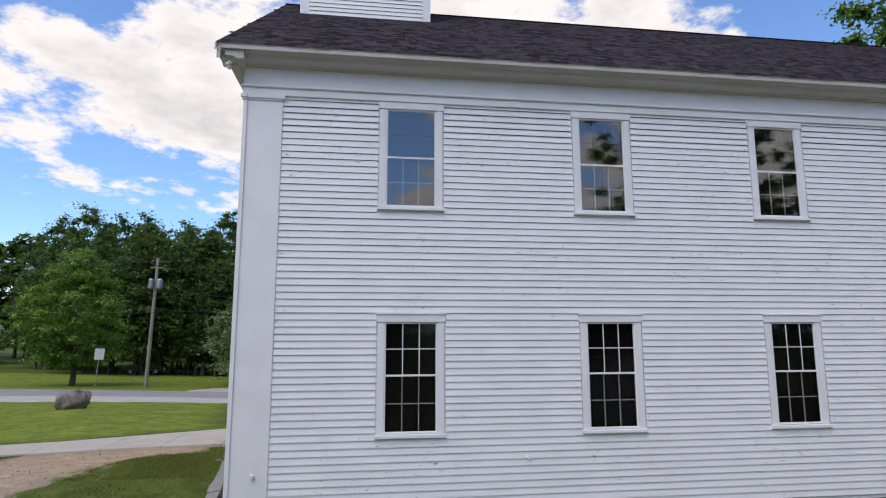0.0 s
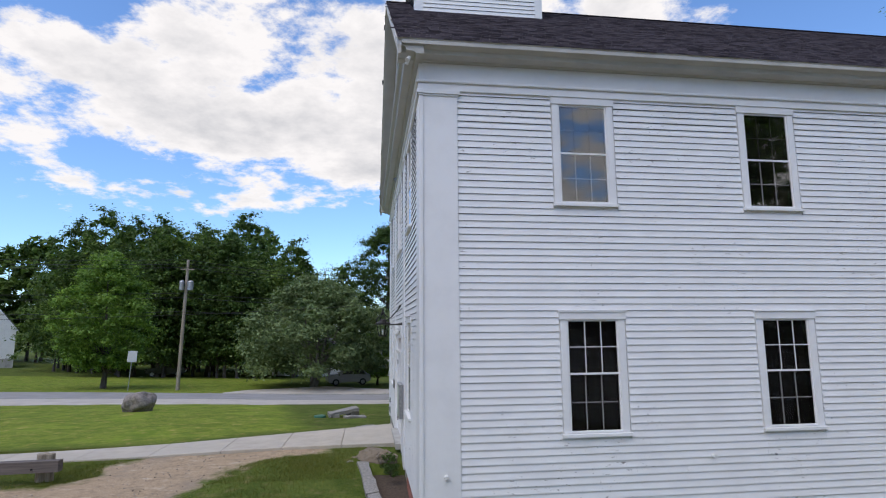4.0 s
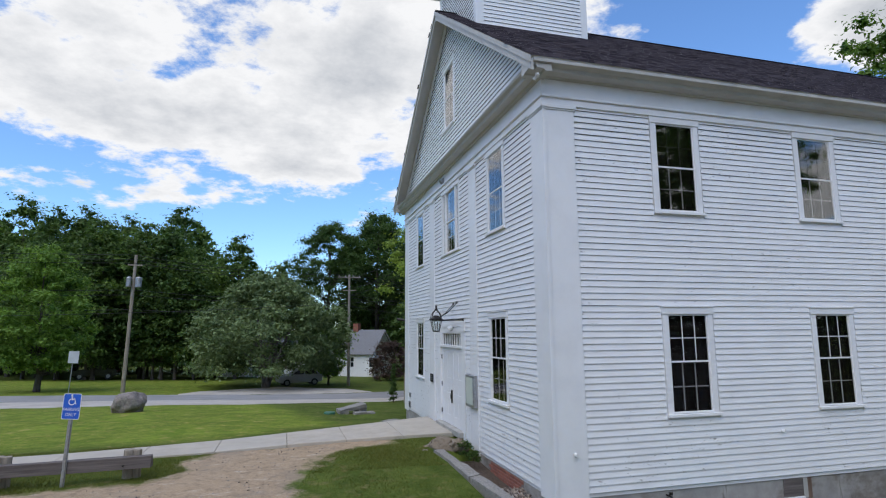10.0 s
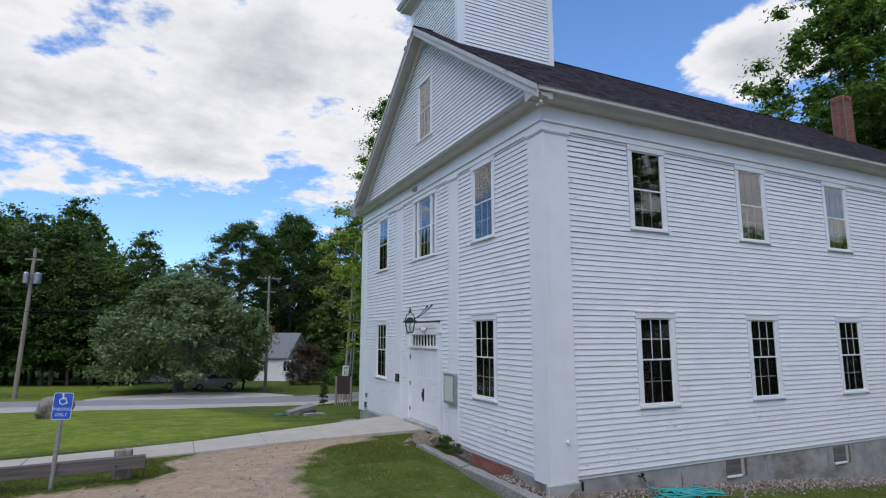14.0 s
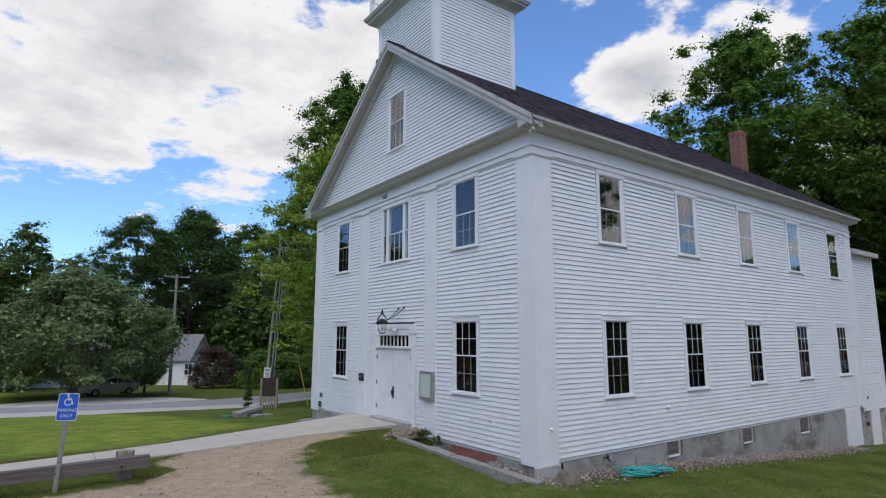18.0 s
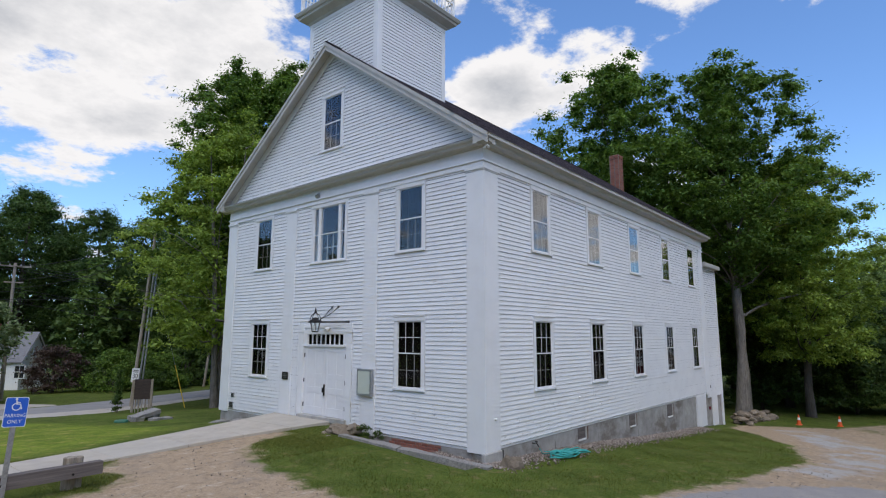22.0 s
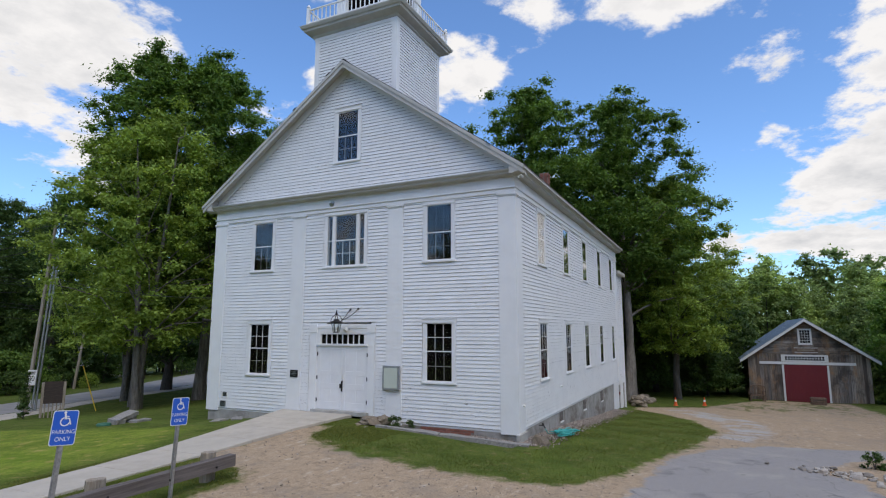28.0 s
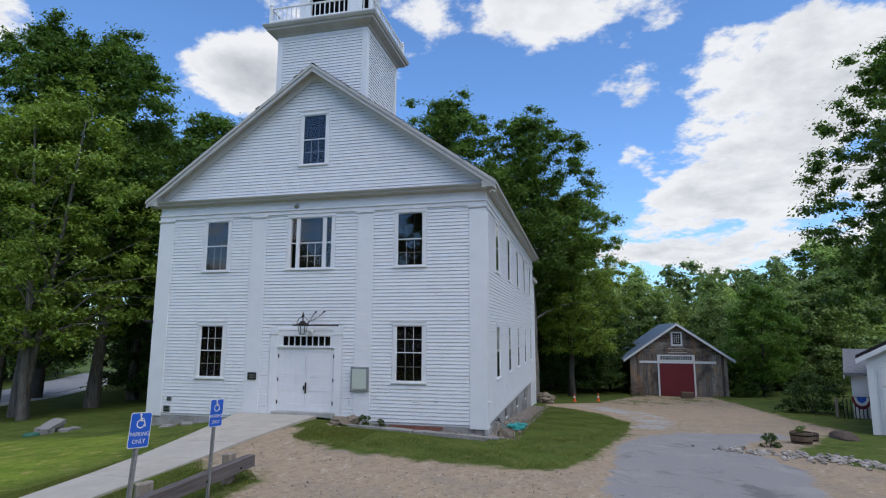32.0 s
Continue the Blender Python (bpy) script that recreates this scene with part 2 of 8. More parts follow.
M_SIDING = paint_mat("painted clapboard", (0.80, 0.80, 0.80), (0.74, 0.74, 0.745), 0.9)
M_TRIM = paint_mat("painted trim", (0.80, 0.80, 0.805), (0.745, 0.745, 0.75), 0.0)
# darker taupe than the trim, for the shade on faces turned down
M_EAVE = paint_mat("cornice paint with eaves shade", (0.50, 0.485, 0.45), (0.42, 0.405, 0.375), 0.0)
# white muntins greyed in colour for the dimness behind the panes
k = Mat("muntin paint dimmed behind glass", 0.5)
k.color(k.mix(k.noise(8, 3), (0.30, 0.30, 0.31), (0.22, 0.22, 0.23)))
M_MUNTIN = k.m
# near-black colour that paints the shadow line under each clapboard
k = Mat("clapboard shadow line", 0.9)
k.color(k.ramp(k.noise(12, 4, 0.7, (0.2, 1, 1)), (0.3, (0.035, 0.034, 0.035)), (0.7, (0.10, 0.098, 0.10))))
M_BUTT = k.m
M_DOOR = paint_mat("painted door", (0.78, 0.78, 0.79), (0.72, 0.72, 0.735), 0.0, 0.4)

k = Mat("window glass", 0.02)
k.color((0.9, 0.93, 0.93))
k.b.inputs["Transmission Weight"].default_value = 1.0
k.b.inputs["IOR"].default_value = 1.22
k.bump(k.noise(1.7, 2, 0.5), 0.06, 0.02)
M_GLASS = k.m
k = Mat("front storm glass", 0.02)
k.color((0.8, 0.82, 0.84))
k.b.inputs["Transmission Weight"].default_value = 1.0
k.b.inputs["IOR"].default_value = 1.52
k.bump(k.noise(1.5, 2, 0.5), 0.05, 0.02)
M_STORMF = k.m
k = Mat("storm glass", 0.02)
k.color((0.78, 0.8, 0.82))
k.b.inputs["Transmission Weight"].default_value = 1.0
k.b.inputs["IOR"].default_value = 1.85
k.bump(k.noise(1.3, 2, 0.5), 0.05, 0.02)
M_STORM = k.m
# near-black without gloss: the darkness of unlit rooms put into the colour
k = Mat("near-black for unlit rooms", 0.9)
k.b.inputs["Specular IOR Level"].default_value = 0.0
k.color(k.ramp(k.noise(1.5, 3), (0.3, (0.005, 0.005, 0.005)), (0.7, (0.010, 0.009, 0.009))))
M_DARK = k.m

k = Mat("asphalt shingles", 1.0)
k.b.inputs["Specular IOR Level"].default_value = 0.12
sh = k.noise(5.0, 2, 0.5, (1.2, 1.2, 3.0))
c = k.ramp(k.noise(70, 3, 0.7), (0.25, (0.013, 0.011, 0.014)), (0.75, (0.060, 0.051, 0.060)))
c = k.mix(k.step(sh, 0.45, 0.6), c, (0.032, 0.027, 0.034))
isl = k.island()
c = k.mix(k.step(isl, 0.25, 1.0), c, k.mix(0.75, c, (0.080, 0.068, 0.079)))
c = k.mix(k.step(k.math("SUBTRACT", 0.45, isl), 0.0, 0.4), c, k.mix(0.7, c, (0.012, 0.010, 0.013)))
k.color(c).bump(k.noise(90, 3, 0.7), 0.5, 0.01)
M_SHINGLE = k.m

k = Mat("concrete", 0.85)
c = k.ramp(k.noise(3.0, 6, 0.65), (0.3, (0.30, 0.29, 0.27)), (0.7, (0.46, 0.45, 0.42)))
c = k.mix(k.step(k.noise(1.1, 4, 0.6, (1, 1, 0.4)), 0.55, 0.75), c, (0.24, 0.23, 0.21))
k.color(c).bump(k.noise(45, 4, 0.65), 0.3, 0.008)
M_CONC = k.m
k = Mat("stained foundation cement", 0.9)
c = k.ramp(k.noise(2.2, 6, 0.65), (0.3, (0.24, 0.225, 0.21)), (0.7, (0.40, 0.385, 0.36)))
c = k.mix(k.step(k.noise(0.8, 5, 0.65, (1, 1, 1.6)), 0.50, 0.68), c, (0.17, 0.145, 0.12))
c = k.mix(k.step(k.noise(2.5, 5, 0.7, (2.4, 2.4, 0.35)), 0.60, 0.72), c, (0.13, 0.115, 0.10))
k.color(c).bump(k.noise(30, 5, 0.65), 0.4, 0.012)
M_FOUND = k.m
k = Mat("pale walk concrete", 0.85)
c = k.ramp(k.noise(2.0, 6, 0.65), (0.3, (0.37, 0.325, 0.27)), (0.7, (0.49, 0.44, 0.37)))
c = k.mix(k.step(k.noise(40, 3, 0.6), 0.6, 0.8), c, (0.42, 0.40, 0.36))
c = k.mix(k.math("MULTIPLY", k.rnd(), 0.4), c, (0.44, 0.41, 0.355))
k.color(c).bump(k.noise(70, 4, 0.65), 0.25, 0.006)
M_WALK = k.m

k = Mat("granite", 0.85)
c = k.ramp(k.noise(22, 5, 0.75), (0.3, (0.13, 0.125, 0.12)), (0.7, (0.36, 0.34, 0.32)))
c = k.mix(k.step(k.noise(3, 4, 0.6), 0.5, 0.7), c, (0.26, 0.25, 0.22))
k.color(c).bump(k.noise(14, 6, 0.7), 0.6, 0.03)
M_GRANITE = k.m
k = Mat("boulder stone", 0.85)
c = k.ramp(k.noise(9, 6, 0.75), (0.3, (0.115, 0.098, 0.09)), (0.7, (0.34, 0.295, 0.275)))
k.color(c).bump(k.noise(7, 7, 0.7), 0.7, 0.05)
M_BOULDER = k.m
k = Mat("field stone", 0.85)
c = k.mix(k.rnd(), (0.17, 0.145, 0.115), (0.36, 0.32, 0.27))
c = k.mix(k.step(k.noise(16, 5, 0.7), 0.45, 0.7), c, (0.20, 0.18, 0.16))
k.color(c).bump(k.noise(12, 5, 0.7), 0.6, 0.03)
M_FIELD = k.m
k = Mat("heaped field stone", 0.9)
c = k.mix(k.rnd(), (0.12, 0.095, 0.07), (0.34, 0.275, 0.205))
k.color(k.mix(k.step(k.noise(16, 5, 0.7), 0.45, 0.7), c, (0.13, 0.105, 0.075))).bump(k.noise(12, 5, 0.7), 0.6, 0.03)
M_HEAP = k.m
k = Mat("loose gravel", 0.9)
k.color(k.ramp(k.island(), (0.0, (0.10, 0.08, 0.067)), (0.5, (0.22, 0.178, 0.15)), (1.0, (0.40, 0.345, 0.30)))).bump(k.noise(60, 3), 0.3, 0.005)
M_PEBBLE = k.m

k = Mat("weathered timber", 0.85)
g = k.noise(7, 6, 0.7, (0.12, 3, 3))
c = k.ramp(g, (0.3, (0.062, 0.050, 0.046)), (0.7, (0.18, 0.153, 0.142)))
k.color(c).bump(g, 0.5, 0.015)
M_TIMBER = k.m
k = Mat("post timber", 0.85)
g = k.noise(7, 6, 0.7, (3, 3, 0.2))
k.color(k.ramp(g, (0.3, (0.16, 0.125, 0.09)), (0.7, (0.38, 0.33, 0.265)))).bump(g, 0.5, 0.015)
M_POST = k.m
def barn_mat(name, grain):
    k = Mat(name, 0.9)
    g = k.noise(6, 6, 0.7, grain)
    tone = k.ramp(k.rnd(), (0.0, (0.10, 0.075, 0.06)), (0.25, (0.27, 0.215, 0.175)), (0.5, (0.44, 0.37, 0.30)), (0.75, (0.17, 0.15, 0.145)), (1.0, (0.48, 0.43, 0.38)))
    c = k.mix(k.step(g, 0.32, 0.66), k.mix(0.75, tone, (0.03, 0.024, 0.02)), tone)
    c = k.mix(k.step(k.noise(0.8, 5, 0.65, (1.6, 1.6, 0.7), "World"), 0.50, 0.64), c, k.mix(0.65, c, (0.36, 0.20, 0.10)))
    c = k.mix(k.step(k.noise(0.55, 5, 0.68, (1, 1, 0.8), "World"), 0.50, 0.64), c, k.mix(0.75, c, (0.045, 0.038, 0.034)))
    k.color(c).bump(g, 0.5, 0.012)
    return k.m


M_BARN, M_BARNH = barn_mat("barn board", (2.5, 2.5, 0.12)), barn_mat("barn gable board", (0.12, 2.5, 2.5))
k = Mat("red door paint", 0.55)
k.color(k.mix(k.noise(4, 4, 0.6, (1, 1, 0.3)), (0.13, 0.009, 0.015), (0.18, 0.016, 0.022))).bump(k.noise(30, 3, 0.6, (4, 4, 0.3)), 0.2, 0.004)
M_RED = k.m
k = Mat("grey metal roofing", 0.32, 0.7)
k.color(k.mix(k.noise(2, 5, 0.6), (0.24, 0.29, 0.34), (0.36, 0.42, 0.48)))
M_TIN = k.m
k = Mat("brick", 0.85)
c = k.mix(k.rnd(), (0.21, 0.075, 0.05), (0.34, 0.13, 0.09))
k.color(k.mix(k.step(k.noise(25, 4), 0.5, 0.75), c, (0.20, 0.10, 0.08))).bump(k.noise(50, 4, 0.7), 0.4, 0.006)
M_BRICK = k.m
k = Mat("mortar", 0.9)
k.color(k.ramp(k.noise(40, 4), (0.3, (0.15, 0.125, 0.11)), (0.7, (0.26, 0.22, 0.19))))
M_MORTAR = k.m
k = Mat("black iron", 0.45, 0.6)
k.color(k.ramp(k.noise(30, 3), (0.3, (0.015, 0.014, 0.014)), (0.7, (0.045, 0.04, 0.038))))
M_IRON = k.m
k = Mat("galvanised steel", 0.45, 0.85)
k.color(k.ramp(k.noise(25, 4), (0.3, (0.30, 0.31, 0.32)), (0.7, (0.48, 0.49, 0.50))))
M_STEEL = k.m
k = Mat("white enamel", 0.4)
k.color(k.mix(k.noise(6, 4), (0.78, 0.78, 0.77), (0.66, 0.66, 0.65)))
M_WHITE = k.m
k = Mat("sign blue", 0.4)
k.color(k.mix(k.noise(5, 3), (0.012, 0.09, 0.50), (0.02, 0.12, 0.56)))
M_BLUE = k.m
k = Mat("teal rubber hose", 0.5)
k.color(k.mix(k.noise(9, 3), (0.02, 0.28, 0.27), (0.05, 0.40, 0.36)))
M_HOSE = k.m
k = Mat("black rubber", 0.8)
k.color((0.022, 0.022, 0.023))
M_RUBBER = k.m
k = Mat("orange plastic", 0.5)
k.color(k.mix(k.noise(8, 3), (0.75, 0.12, 0.02), (0.62, 0.09, 0.02)))
M_ORANGE = k.m
k = Mat("silver car paint", 0.3, 0.25)
k.color(k.mix(k.noise(3, 3), (0.50, 0.51, 0.53), (0.42, 0.43, 0.45)))
M_CAR = k.m
k = Mat("dark car paint", 0.25, 0.4)
k.color(k.mix(k.noise(3, 3), (0.02, 0.022, 0.025), (0.035, 0.036, 0.04)))
M_CARDARK = k.m
k = Mat("green plastic", 0.55)
k.color(k.mix(k.noise(6, 3), (0.02, 0.10, 0.06), (0.03, 0.14, 0.09)))
M_LID = k.m
k = Mat("yellow plastic", 0.5)
k.color(k.mix(k.noise(6, 3), (0.72, 0.50, 0.03), (0.62, 0.42, 0.03)))
M_YELLOW = k.m
k = Mat("barrel wood", 0.8)
g = k.noise(6, 5, 0.7, (3, 3, 0.3))
k.color(k.ramp(g, (0.3, (0.09, 0.055, 0.04)), (0.7, (0.21, 0.14, 0.10)))).bump(g, 0.4, 0.01)
M_BARREL = k.m
k = Mat("garden soil", 0.95)
k.color(k.ramp(k.noise(20, 5, 0.7), (0.3, (0.05, 0.035, 0.025)), (0.7, (0.13, 0.095, 0.07)))).bump(k.noise(30, 5, 0.7), 0.8, 0.03)
M_SOIL = k.m
k = Mat("road asphalt", 0.85)
c = k.ramp(k.noise(0.6, 6, 0.65), (0.3, (0.22, 0.213, 0.21)), (0.7, (0.31, 0.30, 0.295)))
k.color(c).bump(k.noise(60, 3, 0.7), 0.3, 0.01)
M_ROAD = k.m
k = Mat("pale road gravel", 0.9)
c = k.ramp(k.noise(0.9, 7, 0.7), (0.3, (0.36, 0.32, 0.28)), (0.7, (0.52, 0.48, 0.43)))
k.color(c).bump(k.noise(25, 4, 0.7), 0.4, 0.02)
M_SHOULDER = k.m
k = Mat("house shingles", 0.85)
k.color(k.ramp(k.noise(9, 5, 0.7), (0.3, (0.12, 0.12, 0.125)), (0.7, (0.24, 0.24, 0.25)))).bump(k.noise(30, 3), 0.3, 0.01)
M_HROOF = k.m


def bark_mat(name, a, b):
    k = Mat(name, 0.9)
    g = k.noise(5, 6, 0.7, (2.5, 2.5, 0.35))
    k.color(k.ramp(g, (0.3, a), (0.7, b))).bump(g, 0.9, 0.05)
    return k.m


M_BARKPALE = bark_mat("ash bark", (0.10, 0.087, 0.074), (0.31, 0.275, 0.24))
M_BARK = bark_mat("maple bark", (0.062, 0.054, 0.047), (0.24, 0.215, 0.19))
M_BARKDARK = bark_mat("dark bark", (0.035, 0.03, 0.026), (0.11, 0.095, 0.08))


def leaf_mat(name, dark, light, glow, patch=0.0):
    """Leaves: light comes through them as well as off them. patch: how far whole trees differ."""
    k = Mat(name, 0.55)
    c = k.ramp(k.island(), (0.0, dark), (1.0, light))
    if patch:
        pale = k.step(k.noise(0.11, 2, 0.4), 0.46, 0.62)
        c = k.mix(k.math("MULTIPLY", pale, patch), c, k.mix(1.0, c, (1.9, 1.75, 1.5), "MULTIPLY"))
        c = k.mix(k.math("MULTIPLY", k.step(k.noise(0.17, 2, 0.4, (1, 1.3, 0.6)), 0.52, 0.66), patch), c, k.mix(1.0, c, (0.6, 0.62, 0.75), "MULTIPLY"))
    c = k.mix(k.step(k.noise(0.35, 3, 0.5), 0.4, 0.65), c, k.mix(0.5, c, dark))
    k.color(c)
    k.b.inputs["Specular IOR Level"].default_value = 0.25
    tr = k.n.new("ShaderNodeBsdfTranslucent")
    k.l.new(k.mix(1.0, c, glow, "MULTIPLY"), tr.inputs["Color"])
    mx = k.n.new("ShaderNodeMixShader")
    mx.inputs[0].default_value = 0.36
    k.l.new(k.b.outputs[0], mx.inputs[1])
    k.l.new(tr.outputs[0], mx.inputs[2])
    k.l.new(mx.outputs[0], k.n["Material Output"].inputs["Surface"])
    return k.m


M_LEAF = leaf_mat("maple leaves", (0.048, 0.098, 0.018), (0.20, 0.315, 0.058), (1.3, 1.35, 0.8))
M_LEAFLIGHT = leaf_mat("bright leaves", (0.125, 0.195, 0.034), (0.38, 0.495, 0.095), (1.4, 1.4, 0.8))
M_LEAFFRESH = leaf_mat("fresh green leaves", (0.085, 0.165, 0.03), (0.27, 0.42, 0.08), (1.35, 1.4, 0.8))
M_LEAFDARK = leaf_mat("dark leaves", (0.026, 0.056, 0.014), (0.115, 0.185, 0.044), (1.2, 1.3, 0.8))
# paler leaf copy, lightened against the shade within the woods' own foliage
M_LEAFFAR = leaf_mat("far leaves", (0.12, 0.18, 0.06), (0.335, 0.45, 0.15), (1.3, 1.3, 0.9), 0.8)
M_LEAFWOOD = leaf_mat("woodland leaves", (0.034, 0.070, 0.019), (0.15, 0.23, 0.056), (1.2, 1.3, 0.8), 0.45)
M_LEAFGREY = leaf_mat("grey green leaves", (0.09, 0.135, 0.057), (0.285, 0.365, 0.163), (1.2, 1.25, 0.9))
M_LEAFRED = leaf_mat("purple brown leaves", (0.06, 0.042, 0.036), (0.13, 0.09, 0.072), (1.2, 1.1, 0.9))
M_GRASSBLADE = leaf_mat("grass blades", (0.078, 0.102, 0.016), (0.205, 0.215, 0.048), (1.2, 1.2, 0.8))

# the ground: lawn, dirt drive and worn asphalt on one sheet, told apart by distance masks with ragged edges
k = Mat("ground", 0.95)
k.b.inputs["Specular IOR Level"].default_value = 0.1
rag = k.math("MULTIPLY", k.math("SUBTRACT", k.noise(1.6, 7, 0.72), 0.5), 1.7)
fine = k.noise(38, 5, 0.75)
mid = k.noise(3.0, 5, 0.6)
grass = k.ramp(fine, (0.28, (0.040, 0.060, 0.011)), (0.55, (0.114, 0.144, 0.029)), (0.80, (0.222, 0.215, 0.075)))
grass = k.mix(k.step(k.noise(9.0, 5, 0.7), 0.44, 0.62), grass, k.mix(0.55, grass, (0.045, 0.08, 0.010)))
grass = k.mix(k.step(k.noise(0.45, 4, 0.6), 0.45, 0.7), grass, k.mix(0.5, grass, (0.115, 0.165, 0.025)))
grass = k.mix(k.step(mid, 0.53, 0.74), grass, (0.20, 0.165, 0.075))
grass = k.mix(k.step(k.noise(1.1, 6, 0.72), 0.42, 0.62), grass, k.mix(1.0, grass, (0.66, 0.74, 0.62), "MULTIPLY"))
# greener front lawn, its sunlight also brightened into the colour
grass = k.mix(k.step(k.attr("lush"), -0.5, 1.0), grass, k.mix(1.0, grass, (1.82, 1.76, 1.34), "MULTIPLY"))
dirt = k.ramp(fine, (0.25, (0.18, 0.128, 0.082)), (0.5, (0.385, 0.285, 0.19)), (0.8, (0.60, 0.485, 0.36)))
dirt = k.mix(k.step(k.noise(6.0, 5, 0.7), 0.46, 0.64), dirt, k.mix(0.55, dirt, (0.20, 0.155, 0.11)))
dirt = k.mix(k.step(k.noise(2.6, 6, 0.7, (1, 2.2, 1)), 0.55, 0.70), dirt, k.mix(0.5, dirt, (0.66, 0.58, 0.48)))
dirt = k.mix(k.step(k.noise(0.7, 5, 0.65), 0.48, 0.68), dirt, k.mix(0.6, dirt, (0.27, 0.22, 0.17)))
tar = k.ramp(k.noise(75, 4, 0.8), (0.25, (0.158, 0.148, 0.143)), (0.55, (0.305, 0.285, 0.273)), (0.85, (0.50, 0.47, 0.448)))
tar = k.mix(k.step(k.noise(0.9, 6, 0.7), 0.50, 0.66), tar, k.mix(0.6, tar, (0.36, 0.335, 0.30)))
tar = k.mix(k.step(k.noise(0.5, 4, 0.6), 0.55, 0.66), tar, k.mix(0.65, tar, (0.11, 0.11, 0.112)))
tar = k.mix(k.math("MULTIPLY", k.step(k.math("ABSOLUTE", k.math("SUBTRACT", k.noise(0.45, 3, 0.5), 0.5)), 0.004, 0.0), 0.5), tar, (0.08, 0.08, 0.08))
m_d = k.step(k.math("ADD", k.attr("dirt"), rag), -0.22, 0.22)
weeds = k.math("MULTIPLY", k.step(k.noise(0.7, 6, 0.72, (0.6, 1.5, 1)), 0.47, 0.60), k.step(k.attr("weedy"), -0.5, 1.5))
m_d = k.math("MULTIPLY", m_d, k.math("SUBTRACT", 1.0, k.math("MULTIPLY", weeds, 0.75)))
m_t = k.step(k.math("ADD", k.attr("tar"), k.math("MULTIPLY", rag, 0.7)), -0.10, 0.10)
m_g = k.step(k.math("ADD", k.attr("greystone"), rag), -0.2, 0.2)
c = k.mix(m_d, grass, dirt)
c = k.mix(m_g, c, k.mix(k.step(k.noise(0.9, 5, 0.7), 0.42, 0.6), k.ramp(fine, (0.3, (0.24, 0.225, 0.21)), (0.7, (0.50, 0.48, 0.45))), dirt))
c = k.mix(m_t, c, tar)
k.color(c).bump(k.math("ADD", k.math("MULTIPLY", k.noise(26, 5, 0.7), 0.8), k.noise(5, 3)), 0.5, 0.03)
M_GROUND = k.m

# ---- mesh helpers ----


def box(bm, x0, x1, y0, y1, z0, z1, m=None):
    r = bmesh.ops.create_cube(bm, size=1.0)["verts"]
    mat = Matrix.Translation(((x0 + x1) / 2, (y0 + y1) / 2, (z0 + z1) / 2)) @ Matrix.Diagonal((abs(x1 - x0), abs(y1 - y0), abs(z1 - z0), 1))
    bmesh.ops.transform(bm, matrix=(m @ mat) if m else mat, verts=r)
    return r


def cyl(bm, p, q, r0, r1=None, seg=12, caps=True):
    p, q = Vector(p), Vector(q)
    d = q - p
    r = bmesh.ops.create_cone(bm, cap_ends=caps, segments=seg, radius1=r0, radius2=r0 if r1 is None else r1, depth=d.length)["verts"]
    bmesh.ops.transform(bm, matrix=Matrix.Translation((p + q) / 2) @ d.to_track_quat("Z", "Y").to_matrix().to_4x4(), verts=r)
    return r


def prism(bm, pts, y0, y1):
    """A polygon of (x, z) points drawn out from y0 to y1."""
    a = [bm.verts.new((x, y0, z)) for x, z in pts]
    b = [bm.verts.new((x, y1, z)) for x, z in pts]
    n = len(pts)
    bm.faces.new(a)
    bm.faces.new(b[::-1])
    for i in range(n):
        bm.faces.new((a[i], b[i], b[(i + 1) % n], a[(i + 1) % n]))
    return a + b


def lathe(bm, prof, seg=20, at=(0, 0, 0)):
    rings = []
    for r, z in prof:
        rings.append([bm.verts.new((at[0] + r * math.cos(2 * math.pi * i / seg), at[1] + r * math.sin(2 * math.pi * i / seg), at[2] + z)) for i in range(seg)])
    for a, b in zip(rings, rings[1:]):
        for i in range(seg):
            bm.faces.new((a[i], a[(i + 1) % seg], b[(i + 1) % seg], b[i]))
    bm.faces.new(rings[0][::-1])
    bm.faces.new(rings[-1])


def mesh_of(name, bm, mat, bevel=0.0, smooth=False):
    if bevel:
        bmesh.ops.bevel(bm, geom=list(bm.edges), offset=bevel, segments=1, affect="EDGES", clamp_overlap=True)
    bmesh.ops.recalc_face_normals(bm, faces=list(bm.faces))
    me = bpy.data.meshes.new(name)
    bm.to_mesh(me)
    bm.free()
    me.materials.append(mat)
    if smooth:
        for p in me.polygons:
            p.use_smooth = True
    return me


def part(name, bm, mat, parent=None, label="", m=None, bevel=0.0, smooth=False):
    """Links a bmesh (or a mesh) as one object, under a thing or a part."""
    me = mesh_of(name, bm, mat, bevel, smooth) if isinstance(bm, bmesh.types.BMesh) else bm
    ob = new(name, me)
    if parent is not None:
        ob.parent = parent
    if m is not None:
        ob.matrix_basis = m
    if label:
        tagged(ob, label)
    return ob


def thing(name, label, category, m=None, group="", kind=""):
    ob = new(name)
    ob.empty_display_size = 0.2
    if m is not None:
        ob.matrix_basis = m
    return tagged(ob, label, category, group, kind)


def pbox(name, dims, mat, parent, label="", m=None, bevel=0.004):
    bm = bmesh.new()
    box(bm, *dims)
    return part(name, bm, mat, parent, label, m, bevel)


